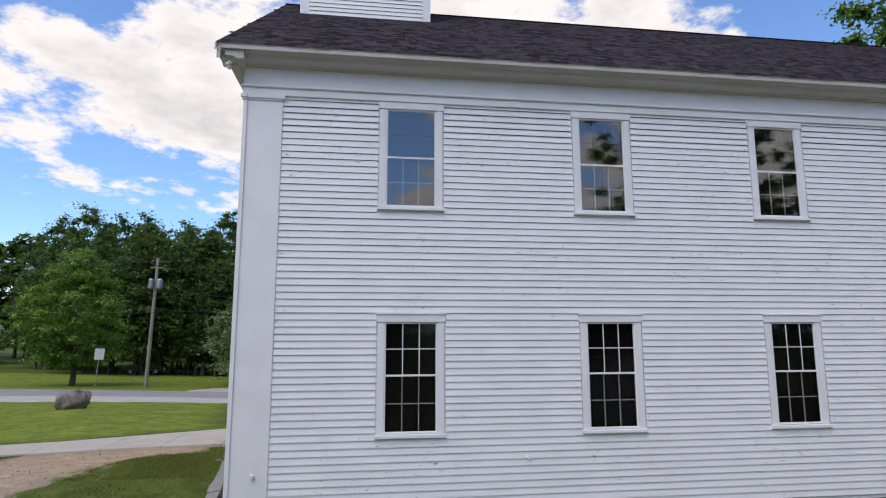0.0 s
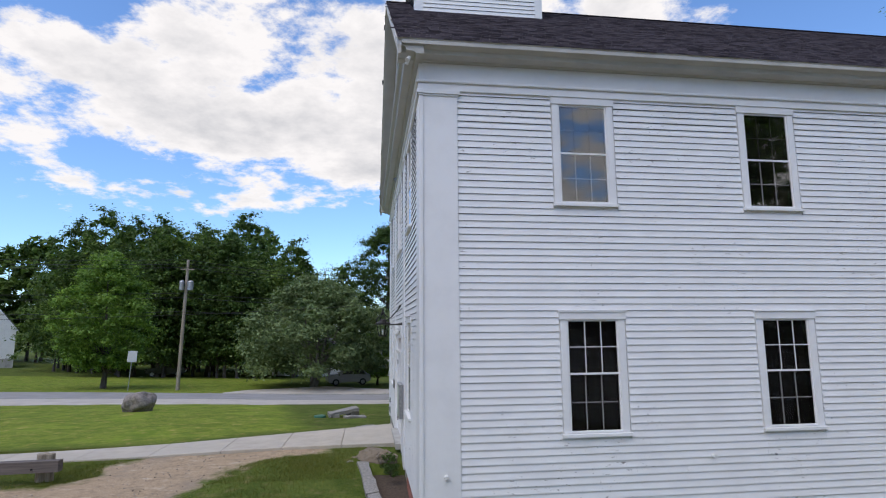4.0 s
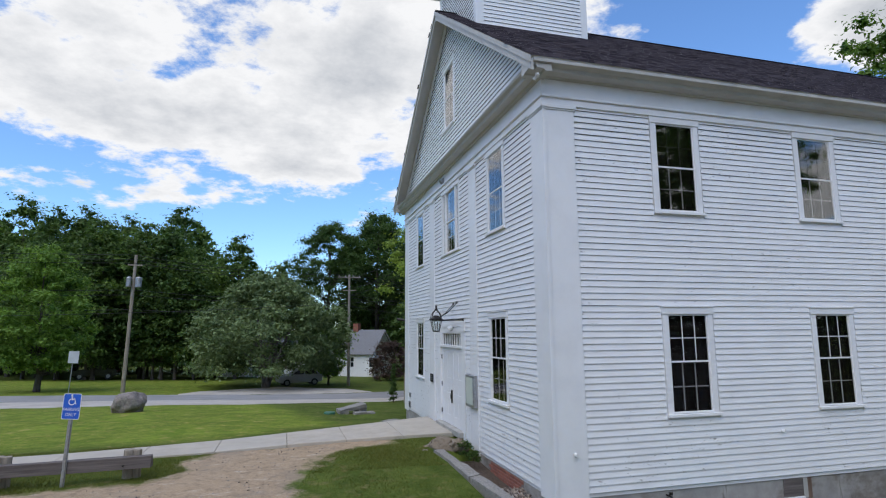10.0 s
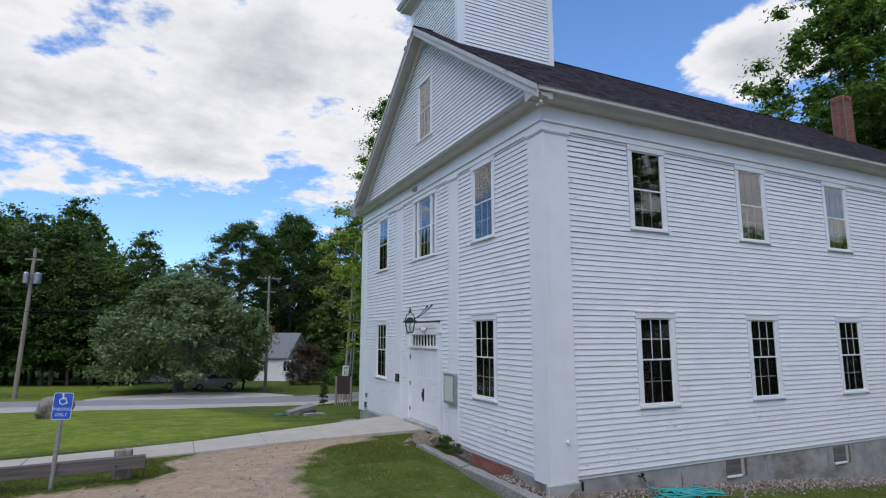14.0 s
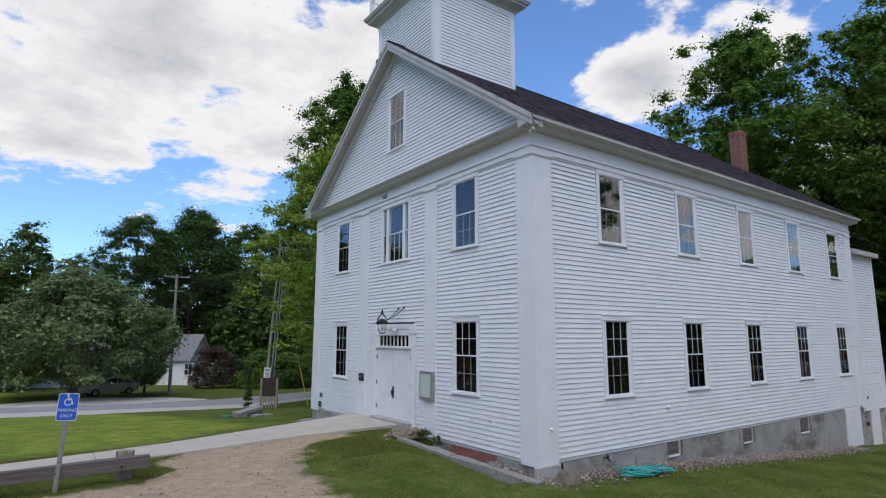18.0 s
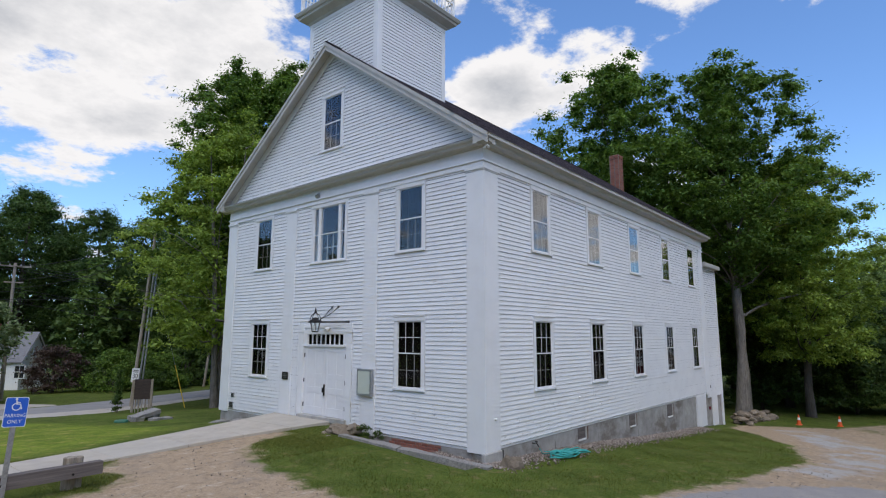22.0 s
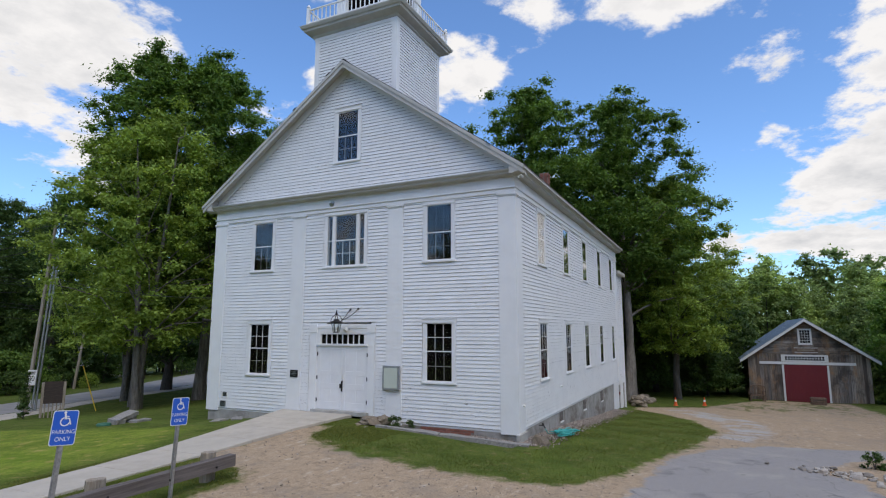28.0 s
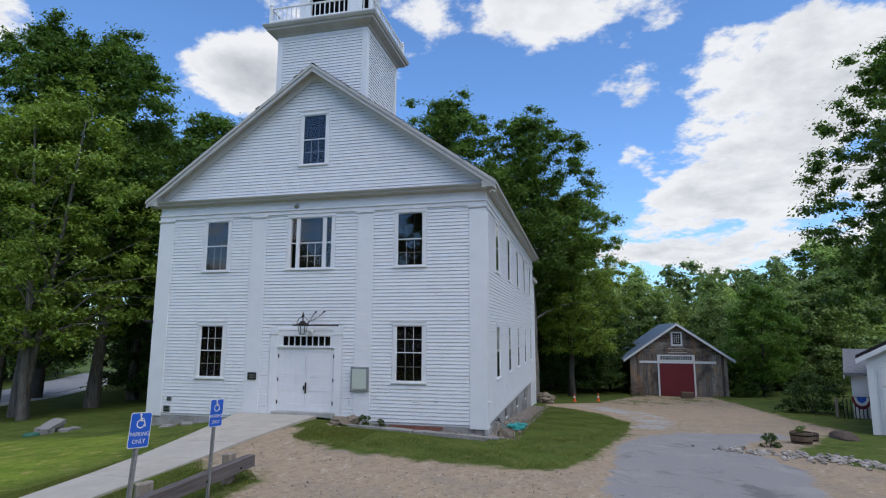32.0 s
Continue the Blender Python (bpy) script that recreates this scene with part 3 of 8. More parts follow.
def np_mesh(name, verts, faces, mat, smooth=False):
    """A mesh from arrays; all faces with the same number of corners."""
    me = bpy.data.meshes.new(name)
    verts, faces = np.asarray(verts, np.float32), np.asarray(faces, np.int32)
    n, k_ = faces.shape
    me.vertices.add(len(verts))
    me.vertices.foreach_set("co", verts.ravel())
    me.loops.add(n * k_)
    me.loops.foreach_set("vertex_index", faces.ravel())
    me.polygons.add(n)
    me.polygons.foreach_set("loop_start", np.arange(n, dtype=np.int32) * k_)
    me.polygons.foreach_set("loop_total", np.full(n, k_, np.int32))
    if smooth:
        me.polygons.foreach_set("use_smooth", np.ones(n, bool))
    me.update(calc_edges=True)
    me.materials.append(mat)
    return me


def text_mesh(words, size, mat, depth=0.001):
    cu = bpy.data.curves.new("words", "FONT")
    cu.body, cu.size, cu.align_x, cu.align_y, cu.extrude = words, size, "CENTER", "CENTER", depth
    tmp = bpy.data.objects.new("words", cu)
    scene.collection.objects.link(tmp)
    bpy.context.view_layer.update()
    me = bpy.data.meshes.new_from_object(tmp.evaluated_get(bpy.context.evaluated_depsgraph_get()))
    bpy.data.objects.remove(tmp)
    me.materials.clear()
    me.materials.append(mat)
    return me


# ---- the lie of the land ----
LAND = np.array([
    (-10, 13, .03), (-14, 11, 0), (-5.3, 13.5, .12), (-2.4, 15.2, .22), (-3, 9, -.14), (-1.4, 8.6, -.26), (3.8, 9, -.52),
    (13.1, 9, -1.2), (18.5, 9, -1.7), (9.1, 4.4, -1.2), (0, 0, -.6), (-8, 4, -.25), (-18, 6, -.1), (-11.8, 25.3, -.25),
    (-3.5, 23.75, -.4), (-2.3, 21.2, -.36), (3.5, 31, -1.25), (1.7, 37.1, -1.87), (5.45, 35.3, -1.80), (10.6, 36.2, -1.80), (-22, 48, -1.6), (-19, 53, -2.0), (0, 62, -2.9), (36, -3, -2.75),
    (25, 7, -2.2), (20, 25, -1.6), (80, 0, -3.5), (-60, 55, -1), (60, 62, -4), (-25, 0, 0)], float)
_n = len(LAND)
_A = np.zeros((_n + 3, _n + 3))
_A[:_n, :_n] = np.hypot(LAND[:, None, 0] - LAND[None, :, 0], LAND[:, None, 1] - LAND[None, :, 1]) - 0.5 * np.eye(_n)
_A[:_n, _n], _A[:_n, _n + 1:] = 1, LAND[:, :2]
_A[_n:, :_n] = _A[:_n, _n:].T
_W = np.linalg.solve(_A, np.concatenate([LAND[:, 2], [0, 0, 0]]))


def ground_z(x, y):
    x, y = np.asarray(x, float), np.asarray(y, float)
    fx, fy = np.clip(x, -90, 110), np.clip(y, -70, 110)
    z = _W[_n] + _W[_n + 1] * fx + _W[_n + 2] * fy
    for w, p in zip(_W[:_n], LAND):
        z = z + w * np.hypot(fx - p[0], fy - p[1])
    return z


def gz(x, y):
    return float(ground_z(x, y))


def inside_distance(px, py, poly):
    """Distance to the polygon's edge, positive inside."""
    px, py = np.asarray(px, float), np.asarray(py, float)
    d, ins = np.full(px.shape, 1e9), np.zeros(px.shape, bool)
    for (ax, ay), (bx, by) in zip(poly, poly[1:] + poly[:1]):
        ex, ey = bx - ax, by - ay
        t = np.clip(((px - ax) * ex + (py - ay) * ey) / (ex * ex + ey * ey), 0, 1)
        d = np.minimum(d, np.hypot(px - ax - t * ex, py - ay - t * ey))
        hit_ = ((ay > py) != (by > py)) & (px < ex * (py - ay) / ((by - ay) if by != ay else 1e-9) + ax)
        ins ^= hit_
    return np.where(ins, d, -d)


DIRT = [(-30, 12.5), (-10.9, 12.45), (-8.9, 12.55), (-8.2, 13.2), (-8.5, 14.1), (-7.4, 14.9), (-3.9, 14.9), (-3.7, 14.3), (-5.1, 14.0), (-5.6, 13.4), (-6.15, 11.6), (-6.35, 9.2),
        (-5.9, 7.2), (-5.0, 6.5), (-2.0, 5.8), (1.5, 4.95), (5.5, 4.5), (8.0, 4.3), (11.9, 5.4), (14.5, 7.2), (16.5, 8.6), (19.5, 8.7), (24, 5.2),
        (33, 2.2), (35.5, 1.0), (35.5, -4.6), (27, -4.6), (19, -4.2), (13, -4.0), (8.6, -4.1), (5.0, -2.2), (1.5, -0.4), (-0.5, 0.6), (-3, -1.2), (-6, -14), (-30, -14)]
TAR = [(-9.0, 6.2), (-4.2, 5.75), (-1.5, 5.45), (1.3, 4.5), (3.7, 3.0), (4.9, 1.0), (5.6, -0.9), (4.3, -1.0), (2.2, 0.9), (-0.4, 2.2), (-1.6, 1.5), (-3.2, 1.2),
       (-4.6, 1.5), (-6.5, 1.9), (-8.6, 2.6), (-10.5, 4.6)]
GREYSTONE = [(4.5, 4.6), (9.0, 3.8), (13.0, 4.6), (18.5, 7.2), (20.5, 6.0), (14.0, 2.6), (8.0, 2.4), (4.6, 3.4)]
# lawn painted brighter as sunlit; the part in tree shade is left out
LIT_LAWN = [(-120, 16.2), (-8, 16.6), (-4.5, 18.5), (-5.5, 23), (-7, 31), (-12, 50), (-12, 72), (-120, 72)]
WEEDY = [(20, -4.4), (35.4, -4.6), (35.4, 1.6), (25, 4.8), (20, 3.0), (25, -1.0)]
BED = [(-2.72, 14.0), (-2.62, 10.3), (-2.5, 8.75), (-1.6, 8.35), (4.5, 8.3), (14.0, 8.4), (14.0, 9.4), (-2.0, 9.4), (-2.0, 14.0)]

gx = np.unique(np.concatenate([np.array([-900, -500, -300, -200, -140, -110]), np.arange(-90, -24, 3.0), np.arange(-24, 38, 0.3), np.arange(38, 112, 3.0), np.array([140, 200, 300, 500, 900])]))
gy = np.unique(np.concatenate([np.array([-900, -500, -300, -200, -130, -95]), np.arange(-70, -8, 2.5), np.arange(-8, 30, 0.3), np.arange(30, 70, 1.2), np.arange(70, 112, 4.0), np.array([150, 220, 350, 600, 900])]))
XX, YY = np.meshgrid(gx, gy, indexing="ij")
ZZ = ground_z(XX, YY)
ZZ = ZZ + np.where((np.abs(XX) < 40) & (np.abs(YY) < 60), 0.012 * np.sin(XX * 2.1 + YY) * np.cos(YY * 1.7 - XX * 0.6), 0)
# the soil bed along the front lies a step lower than the lawn
ZZ = ZZ - np.where((XX > -2.75) & (XX < -1.5) & (YY > 9.1) & (YY < 13.2), 0.22, 0.0)
idx = np.arange(XX.size).reshape(XX.shape)
quads = np.stack([idx[:-1, :-1], idx[1:, :-1], idx[1:, 1:], idx[:-1, 1:]], -1).reshape(-1, 4)
# nothing of the lawn lies inside the hall
cx, cy = (XX[:-1, :-1] + XX[1:, 1:]).ravel() / 2, (YY[:-1, :-1] + YY[1:, 1:]).ravel() / 2
quads = quads[~((cx > -1.6) & (cx < 18.0) & (cy > 9.8) & (cy < 20.6))]
me = np_mesh("ground", np.stack([XX, YY, ZZ], -1).reshape(-1, 3), quads, M_GROUND, True)
for nm, poly in (("dirt", DIRT), ("tar", TAR), ("greystone", GREYSTONE), ("lush", LIT_LAWN), ("weedy", WEEDY)):
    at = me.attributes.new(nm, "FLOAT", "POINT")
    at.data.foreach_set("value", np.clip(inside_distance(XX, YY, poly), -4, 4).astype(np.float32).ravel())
ground = tagged(new("ground", me), "mown lawn with a sandy drive and worn grey asphalt", "ground", kind="structure")


def strip(name, near, far, mat, lift, label):
    """A strip of land between two lines with the same number of points, laid on the ground."""
    v, f = [], []
    N = 10
    cols = []
    for (a, b), (a2, b2) in zip(zip(near, far), zip(near[1:], far[1:])):
        for s in range(8):
            t = s / 8
            cols.append((Vector(a).lerp(Vector(a2), t), Vector(b).lerp(Vector(b2), t)))
    cols.append((Vector(near[-1]), Vector(far[-1])))
    for p, q in cols:
        for j in range(N + 1):
            c_ = p.lerp(q, j / N)
            v.append((c_.x, c_.y, gz(c_.x, c_.y) + (lift if 0 < j < N else -0.05)))
    for i in range(len(cols) - 1):
        for j in range(N):
            a = i * (N + 1) + j
            f.append((a, a + 1, a + N + 2, a + N + 1))
    return tagged(new(name, np_mesh(name, v, f, mat, True)), label, "road", kind="structure")


ROAD_NEAR = [(-110, 37), (-60, 38), (-25, 38.3), (-8, 38), (1.5, 42), (10, 47.3), (20, 52), (34, 61), (60, 80), (85, 100)]
ROAD_FAR = [(-110, 45), (-60, 46), (-25, 46.3), (-8, 46), (-1, 47.5), (6, 52), (16, 58.5), (29, 67.5), (54, 87), (78, 107)]
SHOULDER = [(-110, 31), (-60, 32), (-25, 32.4), (-8, 31.8), (2.5, 40.2), (11, 46), (21, 50.5), (35, 59.7), (61, 79), (86, 99)]
strip("road", ROAD_NEAR, ROAD_FAR, M_ROAD, 0.07, "grey asphalt country road, worn and unmarked")
strip("road_shoulder", SHOULDER, ROAD_NEAR, M_SHOULDER, 0.05, "pale gravel shoulder along the near side of the road")
strip("parking_pullout", [(-14, 46.3), (-6, 46.5), (1, 49)], [(-13, 51.5), (-7, 60), (-1, 55)], M_SHOULDER, 0.06, "pale gravel pull-out across the road")

# ---- the hall ----
X0, Y0, YF, XR = -2.07, 9.25, 21.10, 16.15     # faces of the siding: front, near side, far side, rear
YC = (Y0 + YF) / 2
SILL, TOP = 0.12, 6.87                       # foot and top of the siding
COURSE = 0.1115
hall = thing("meeting_hall", "two-storey white clapboard meeting hall with gable front and square bell tower", "building")
FRONT = pose(X0, 0, 0, 0, 0, 90)              # u runs with +y, outward is -x
SIDE = pose(0, Y0, 0, 0, 0, 180)              # u runs with -x, outward is -y


def wall_core(name, m, u0, u1, z0, z1, holes, t=0.16, label=""):
    """A wall with real openings: boxes round the holes."""
    us = sorted({u0, u1, *[h[0] for h in holes], *[h[1] for h in holes]})
    zs = sorted({z0, z1, *[h[2] for h in holes], *[h[3] for h in holes]})
    bm = bmesh.new()
    for a, b in zip(us, us[1:]):
        run = None
        for c_, d in list(zip(zs, zs[1:])) + [(None, None)]:
            solid = c_ is not None and not any(h[0] - 1e-6 <= a and b <= h[1] + 1e-6 and h[2] - 1e-6 <= c_ and d <= h[3] + 1e-6 for h in holes)
            if solid:
                run = (run[0], d) if run else (c_, d)
            elif run:
                box(bm, a, b, -t, 0, *run)
                run = None
    return part(name, bm, M_SIDING, hall, label, m)


# one clapboard, a metre long, thin at the top and thick at the foot
bm = bmesh.new()
LAP = COURSE + 0.012
RIM = ((0.004, 0.0), (0.012, 0.0), (0.0125, 0.0075), (0.029, 0.0095), (0.0288, 0.017), (0.0115, LAP), (0.004, LAP))
NR = len(RIM)
for s in (0, 1):
    for n_, z in RIM:
        bm.verts.new((s, n_, z))
bm.verts.ensure_lookup_table()
V = bm.verts
for i in range(NR):
    j = (i + 1) % NR
    fc = bm.faces.new((V[i], V[j], V[NR + j], V[NR + i]))
    fc.material_index = 1 if i in (1, 2) else 0      # the butt and the groove added under it, dark for the shadow line
bm.faces.new(V[0:NR][::-1])
bm.faces.new(V[NR:2 * NR])
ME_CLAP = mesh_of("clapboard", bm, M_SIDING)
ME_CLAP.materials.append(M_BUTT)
RND = random.Random(7)


def clapboards(wall, z0, z1, span, blocks, limit=300, joint=4.2):
    """Lays the courses of a wall; span(z) gives the ends, blocks are what the boards stop at."""
    rows, z = [], z0
    while z < z1 - 0.02:
        zm = z + COURSE / 2
        u0, u1 = span(zm)
        cuts = sorted((b[0], b[1]) for b in blocks if b[2] < zm < b[3] and b[1] > u0 and b[0] < u1)
        a = u0
        for lo, hi in cuts + [(u1, u1)]:
            if lo - a > 0.03:
                p = a
                while lo - p > joint * 1.3:
                    q = p + joint * RND.uniform(0.6, 1.15)
                    rows.append((p, q, z))
                    p = q
                rows.append((p, lo, z))
            a = max(a, hi)
        z += COURSE
    rest_v, rest_f, rest_m = [], [], []
    unit = np.array([v.co[:] for v in ME_CLAP.vertices])
    for i, (a, b, z) in enumerate(rows):
        dz, lift = RND.uniform(-0.0015, 0.0015), RND.uniform(0, 0.0012)
        if i < limit:
            o = new("clapboard", ME_CLAP)
            o.parent = wall
            o.matrix_basis = Matrix.Translation((a + 0.001, lift, z + dz)) @ Matrix.Rotation(RND.uniform(-0.0003, 0.0003), 4, "Y") @ Matrix.Diagonal((b - a - 0.002, 1, 1, 1))
        else:
            rest_f += [tuple(len(rest_v) + k_ for k_ in p.vertices) for p in ME_CLAP.polygons if len(p.vertices) == 4]
            rest_m += [p.material_index for p in ME_CLAP.polygons if len(p.vertices) == 4]
            rest_v += [(a + 0.001 + u * (b - a - 0.002), n_ + lift, zz + z + dz) for u, n_, zz in unit]
    if rest_v:
        me_ = np_mesh("siding", rest_v, rest_f, M_SIDING)
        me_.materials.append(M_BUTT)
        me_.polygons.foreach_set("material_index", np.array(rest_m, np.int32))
        o = new("siding", me_)
        o.parent = wall
        tagged(o, "further courses of white clapboard", kind="stuff")


# windows: the middle of each along u, sash width, foot and head
WF = [(11.66, 0.87, 1.36, 3.09, "low"), (18.76, 0.87, 1.36, 3.09, "low"), (11.67, 0.86, 5.00, 6.74, "high"), (18.77, 0.86, 5.00, 6.74, "high")]
WC = (15.17, 1.52, 5.00, 6.74)                # the triple window over the door
WG = (15.18, 0.86, 8.62, 10.40, "high")
WS = [(-(0.70 + 3.425 * i), 0.86, 1.34, 3.10, "low") for i in range(5)] + [(-(0.68 + 3.42 * i), 0.85, 5.03, 6.74, "high") for i in range(5)]


def hole(w):
    return (w[0] - w[1] / 2, w[0] + w[1] / 2, w[2], w[3])


def casing_block(w):
    return (w[0] - w[1] / 2 - 0.135, w[0] + w[1] / 2 + 0.135, w[2] - 0.10, w[3] + 0.15)


DOOR = (14.20, 16.20, 0.33, 2.37)
TRANSOM = (14.34, 16.06, 2.44, 2.74)
front_holes = [hole(w) for w in WF] + [(WC[0] - WC[1] / 2, WC[0] + WC[1] / 2, WC[2], WC[3]), (DOOR[0], DOOR[1], SILL, TRANSOM[3])]
wall_front = wall_core("front_wall", FRONT, Y0, YF, SILL - 0.06, 7.40, front_holes)
wall_side = wall_core("side_wall", SIDE, -XR, -X0, SILL - 0.06, 7.40, [hole(w) for w in WS])
PIL = [(9.18, 9.73), (12.93, 13.49), (16.85, 17.42), (20.58, 21.17)]
blocks_f = [casing_block(w) for w in WF] + [(WC[0] - WC[1] / 2 - 0.13, WC[0] + WC[1] / 2 + 0.13, WC[2] - 0.1, WC[3] + 0.15), (13.90, 16.52, 0, 3.08)] + [(a, b, 0, 9) for a, b in PIL]
# far and rear walls, floors: they close the rooms
bm = bmesh.new()
box(bm, X0, XR, YF - 0.16, YF, SILL - 0.06, 7.4)
part("far_wall", bm, M_SIDING, hall)
bm = bmesh.new()
box(bm, XR - 0.16, XR, Y0 + 0.16, YF - 0.16, SILL - 0.06, 7.4)
part("rear_wall", bm, M_SIDING, hall)
# unseen near-black floors and partitions, added to keep the rooms dark
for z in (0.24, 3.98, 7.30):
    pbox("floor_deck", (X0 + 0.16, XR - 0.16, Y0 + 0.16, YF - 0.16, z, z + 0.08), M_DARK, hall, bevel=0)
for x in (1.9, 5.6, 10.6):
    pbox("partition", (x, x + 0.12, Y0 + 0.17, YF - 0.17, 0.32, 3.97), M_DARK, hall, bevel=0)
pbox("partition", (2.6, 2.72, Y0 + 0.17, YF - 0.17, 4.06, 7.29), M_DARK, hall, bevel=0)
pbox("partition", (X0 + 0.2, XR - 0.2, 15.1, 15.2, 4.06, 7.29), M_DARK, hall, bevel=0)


def window_unit(m, w, name="window"):
    """A double-hung window: flat casing, head board, sill, storm frame, muntins, panes, a near-black backing for the
    unlit room.
    """
    u, wd, z0, z1, kind = w
    h = wd / 2
    bm = bmesh.new()
    box(bm, u - h - 0.115, u - h + 0.0, -0.03, 0.032, z0 - 0.01, z1 + 0.002)
    box(bm, u + h - 0.0, u + h + 0.115, -0.03, 0.032, z0 - 0.01, z1 + 0.002)
    win = part(name, bm, M_TRIM, hall, "", m, 0.003)
    pbox("head_board", (u - h - 0.135, u + h + 0.135, -0.03, 0.048, z1 + 0.003, z1 + 0.125), M_TRIM, win)
    pbox("drip_cap", (u - h - 0.150, u + h + 0.150, 0.0, 0.066, z1 + 0.126, z1 + 0.147), M_TRIM, win)
    pbox("sill", (u - h - 0.140, u + h + 0.140, -0.03, 0.080, z0 - 0.062, z0 - 0.011), M_TRIM, win)
    zm = z0 + (z1 - z0) * (0.50 if kind == "high" else 0.515)
    bm = bmesh.new()
    fr = 0.024
    box(bm, u - h, u - h + fr, -0.012, 0.018, z0, z1)
    box(bm, u + h - fr, u + h, -0.012, 0.018, z0, z1)
    box(bm, u - h + fr, u + h - fr, -0.012, 0.018, z1 - fr, z1)
    box(bm, u - h + fr, u + h - fr, -0.012, 0.019, z0, z0 + fr * 1.2)
    box(bm, u - h + fr, u + h - fr, -0.012, 0.020, zm - 0.015, zm + 0.015)
    part("storm_frame", bm, M_TRIM, win, "", None, 0.002)
    for i, (a, b) in enumerate(((z0 + fr, zm - 0.015), (zm + 0.015, z1 - fr))):
        bm = bmesh.new()
        box(bm, u - h + fr, u + h - fr, 0.006, 0.011, a, b)
        pane = part("pane", bm, M_GLASS if kind == "low" else (M_STORM if m is SIDE else M_STORMF), win)
        pane.visible_shadow = False
        front = kind == "low" and i == 1
        # muntins behind the glass get grey or black to paint in its dimming
        n0, mt, t_ = ((0.0125, 0.019), M_TRIM, 0.0075) if front else ((-0.045, -0.030), M_IRON if kind == "high" and i == 1 else M_MUNTIN, 0.007)
        for s in (-1, 1):
            c_ = u + s * (h - fr) / 3
            pbox("muntin", (c_ - t_, c_ + t_, *n0, a, b), mt, win, bevel=0)
        c_ = (a + b) / 2
        pbox("muntin", (u - h + fr, u + h - fr, n0[0] - 0.001, n0[1] - 0.001, c_ - t_, c_ + t_), mt, win, bevel=0)
    # added board and lining, near black in place of room shade
    pbox("blind", (u - h, u + h, -0.13, -0.115, z0, z1), M_DARK, win, "near-black board standing in for the unlit room", bevel=0)
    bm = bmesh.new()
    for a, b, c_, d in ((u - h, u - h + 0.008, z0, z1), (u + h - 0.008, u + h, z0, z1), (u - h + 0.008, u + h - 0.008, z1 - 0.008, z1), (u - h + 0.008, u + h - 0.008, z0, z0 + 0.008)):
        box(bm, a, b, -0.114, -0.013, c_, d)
    part("jamb", bm, M_DARK, win, "jamb lining coloured near black for its shade")
    return win


for w in WF:
    window_unit(FRONT, w)
for w in WS:
    window_unit(SIDE, w)
# the triple window: a wide sash between two narrow side lights
u, wd, z0, z1 = WC
bm = bmesh.new()
box(bm, u - wd / 2 - 0.115, u - wd / 2, -0.1, 0.03, z0 - 0.01, z1)
tri = part("triple_window", bm, M_TRIM, hall, "", FRONT, 0.003)
for s in (-1, 1):
    pbox("mullion", (u + s * 0.485 - 0.045, u + s * 0.485 + 0.045, -0.1, 0.026, z0 - 0.01, z1), M_TRIM, tri)
pbox("side_casing", (u + wd / 2, u + wd / 2 + 0.115, -0.1, 0.03, z0 - 0.01, z1), M_TRIM, tri)
# added near-black board in place of the unlit room
pbox("blind", (u - wd / 2, u + wd / 2, -0.15, -0.14, z0, z1), M_DARK, tri, "near-black board standing in for the unlit room", bevel=0)
pbox("head_board", (u - wd / 2 - 0.13, u + wd / 2 + 0.13, -0.1, 0.042, z1 + 0.003, z1 + 0.12), M_TRIM, tri)
pbox("sill", (u - wd / 2 - 0.14, u + wd / 2 + 0.14, -0.1, 0.07, z0 - 0.062, z0 - 0.011), M_TRIM, tri)
for a, b in ((u - wd / 2, u - 0.53), (u - 0.44, u + 0.44), (u + 0.53, u + wd / 2)):
    zm = (z0 + z1) / 2
    bm = bmesh.new()
    fr = 0.022
    box(bm, a, a + fr, -0.045, 0.008, z0, z1)
    box(bm, b - fr, b, -0.045, 0.008, z0, z1)
    box(bm, a + fr, b - fr, -0.045, 0.009, z0, z0 + 0.03)
    box(bm, a + fr, b - fr, -0.045, 0.009, z1 - fr, z1)
    box(bm, a + fr, b - fr, -0.045, 0.012, zm - 0.016, zm + 0.016)
    part("storm_frame", bm, M_TRIM, tri, "", None, 0.002)
    for c_, d in ((z0 + 0.03, zm - 0.016), (zm + 0.016, z1 - fr)):
        p = pbox("pane", (a + fr, b - fr, -0.02, -0.014, c_, d), M_STORMF, tri, bevel=0)
        p.visible_shadow = False
    if b - a > 0.5:
        for s in (-1, 1):
            pbox("muntin", (u + s * 0.14 - 0.008, u + s * 0.14 + 0.008, -0.06, -0.045, z0, zm), M_TRIM, tri, bevel=0)
        pbox("muntin", (a + fr, b - fr, -0.061, -0.046, (z0 + zm) / 2 - 0.008, (z0 + zm) / 2 + 0.008), M_TRIM, tri, bevel=0)

# pilasters: a corner pair at each end of the front, two between, one at the rear
def pilaster(name, m, a, b, n=0.045, z0=SILL - 0.10):
    bm = bmesh.new()
    box(bm, a, b, -0.02, n, z0, 6.775)
    p = part(name, bm, M_TRIM, hall, "", m, 0.004)
    pbox("cap", (a - 0.035, b + 0.035, -0.02, n + 0.04, 6.805, 6.869), M_TRIM, p)
    pbox("cap_fillet", (a - 0.015, b + 0.015, -0.02, n + 0.02, 6.776, 6.803), M_TRIM, p)
    return p


for a, b in PIL:
    pilaster("pilaster", FRONT, a, b)
pilaster("corner_board", SIDE, 1.48, 2.112)
pilaster("corner_board", SIDE, -XR - 0.03, -XR + 0.55)
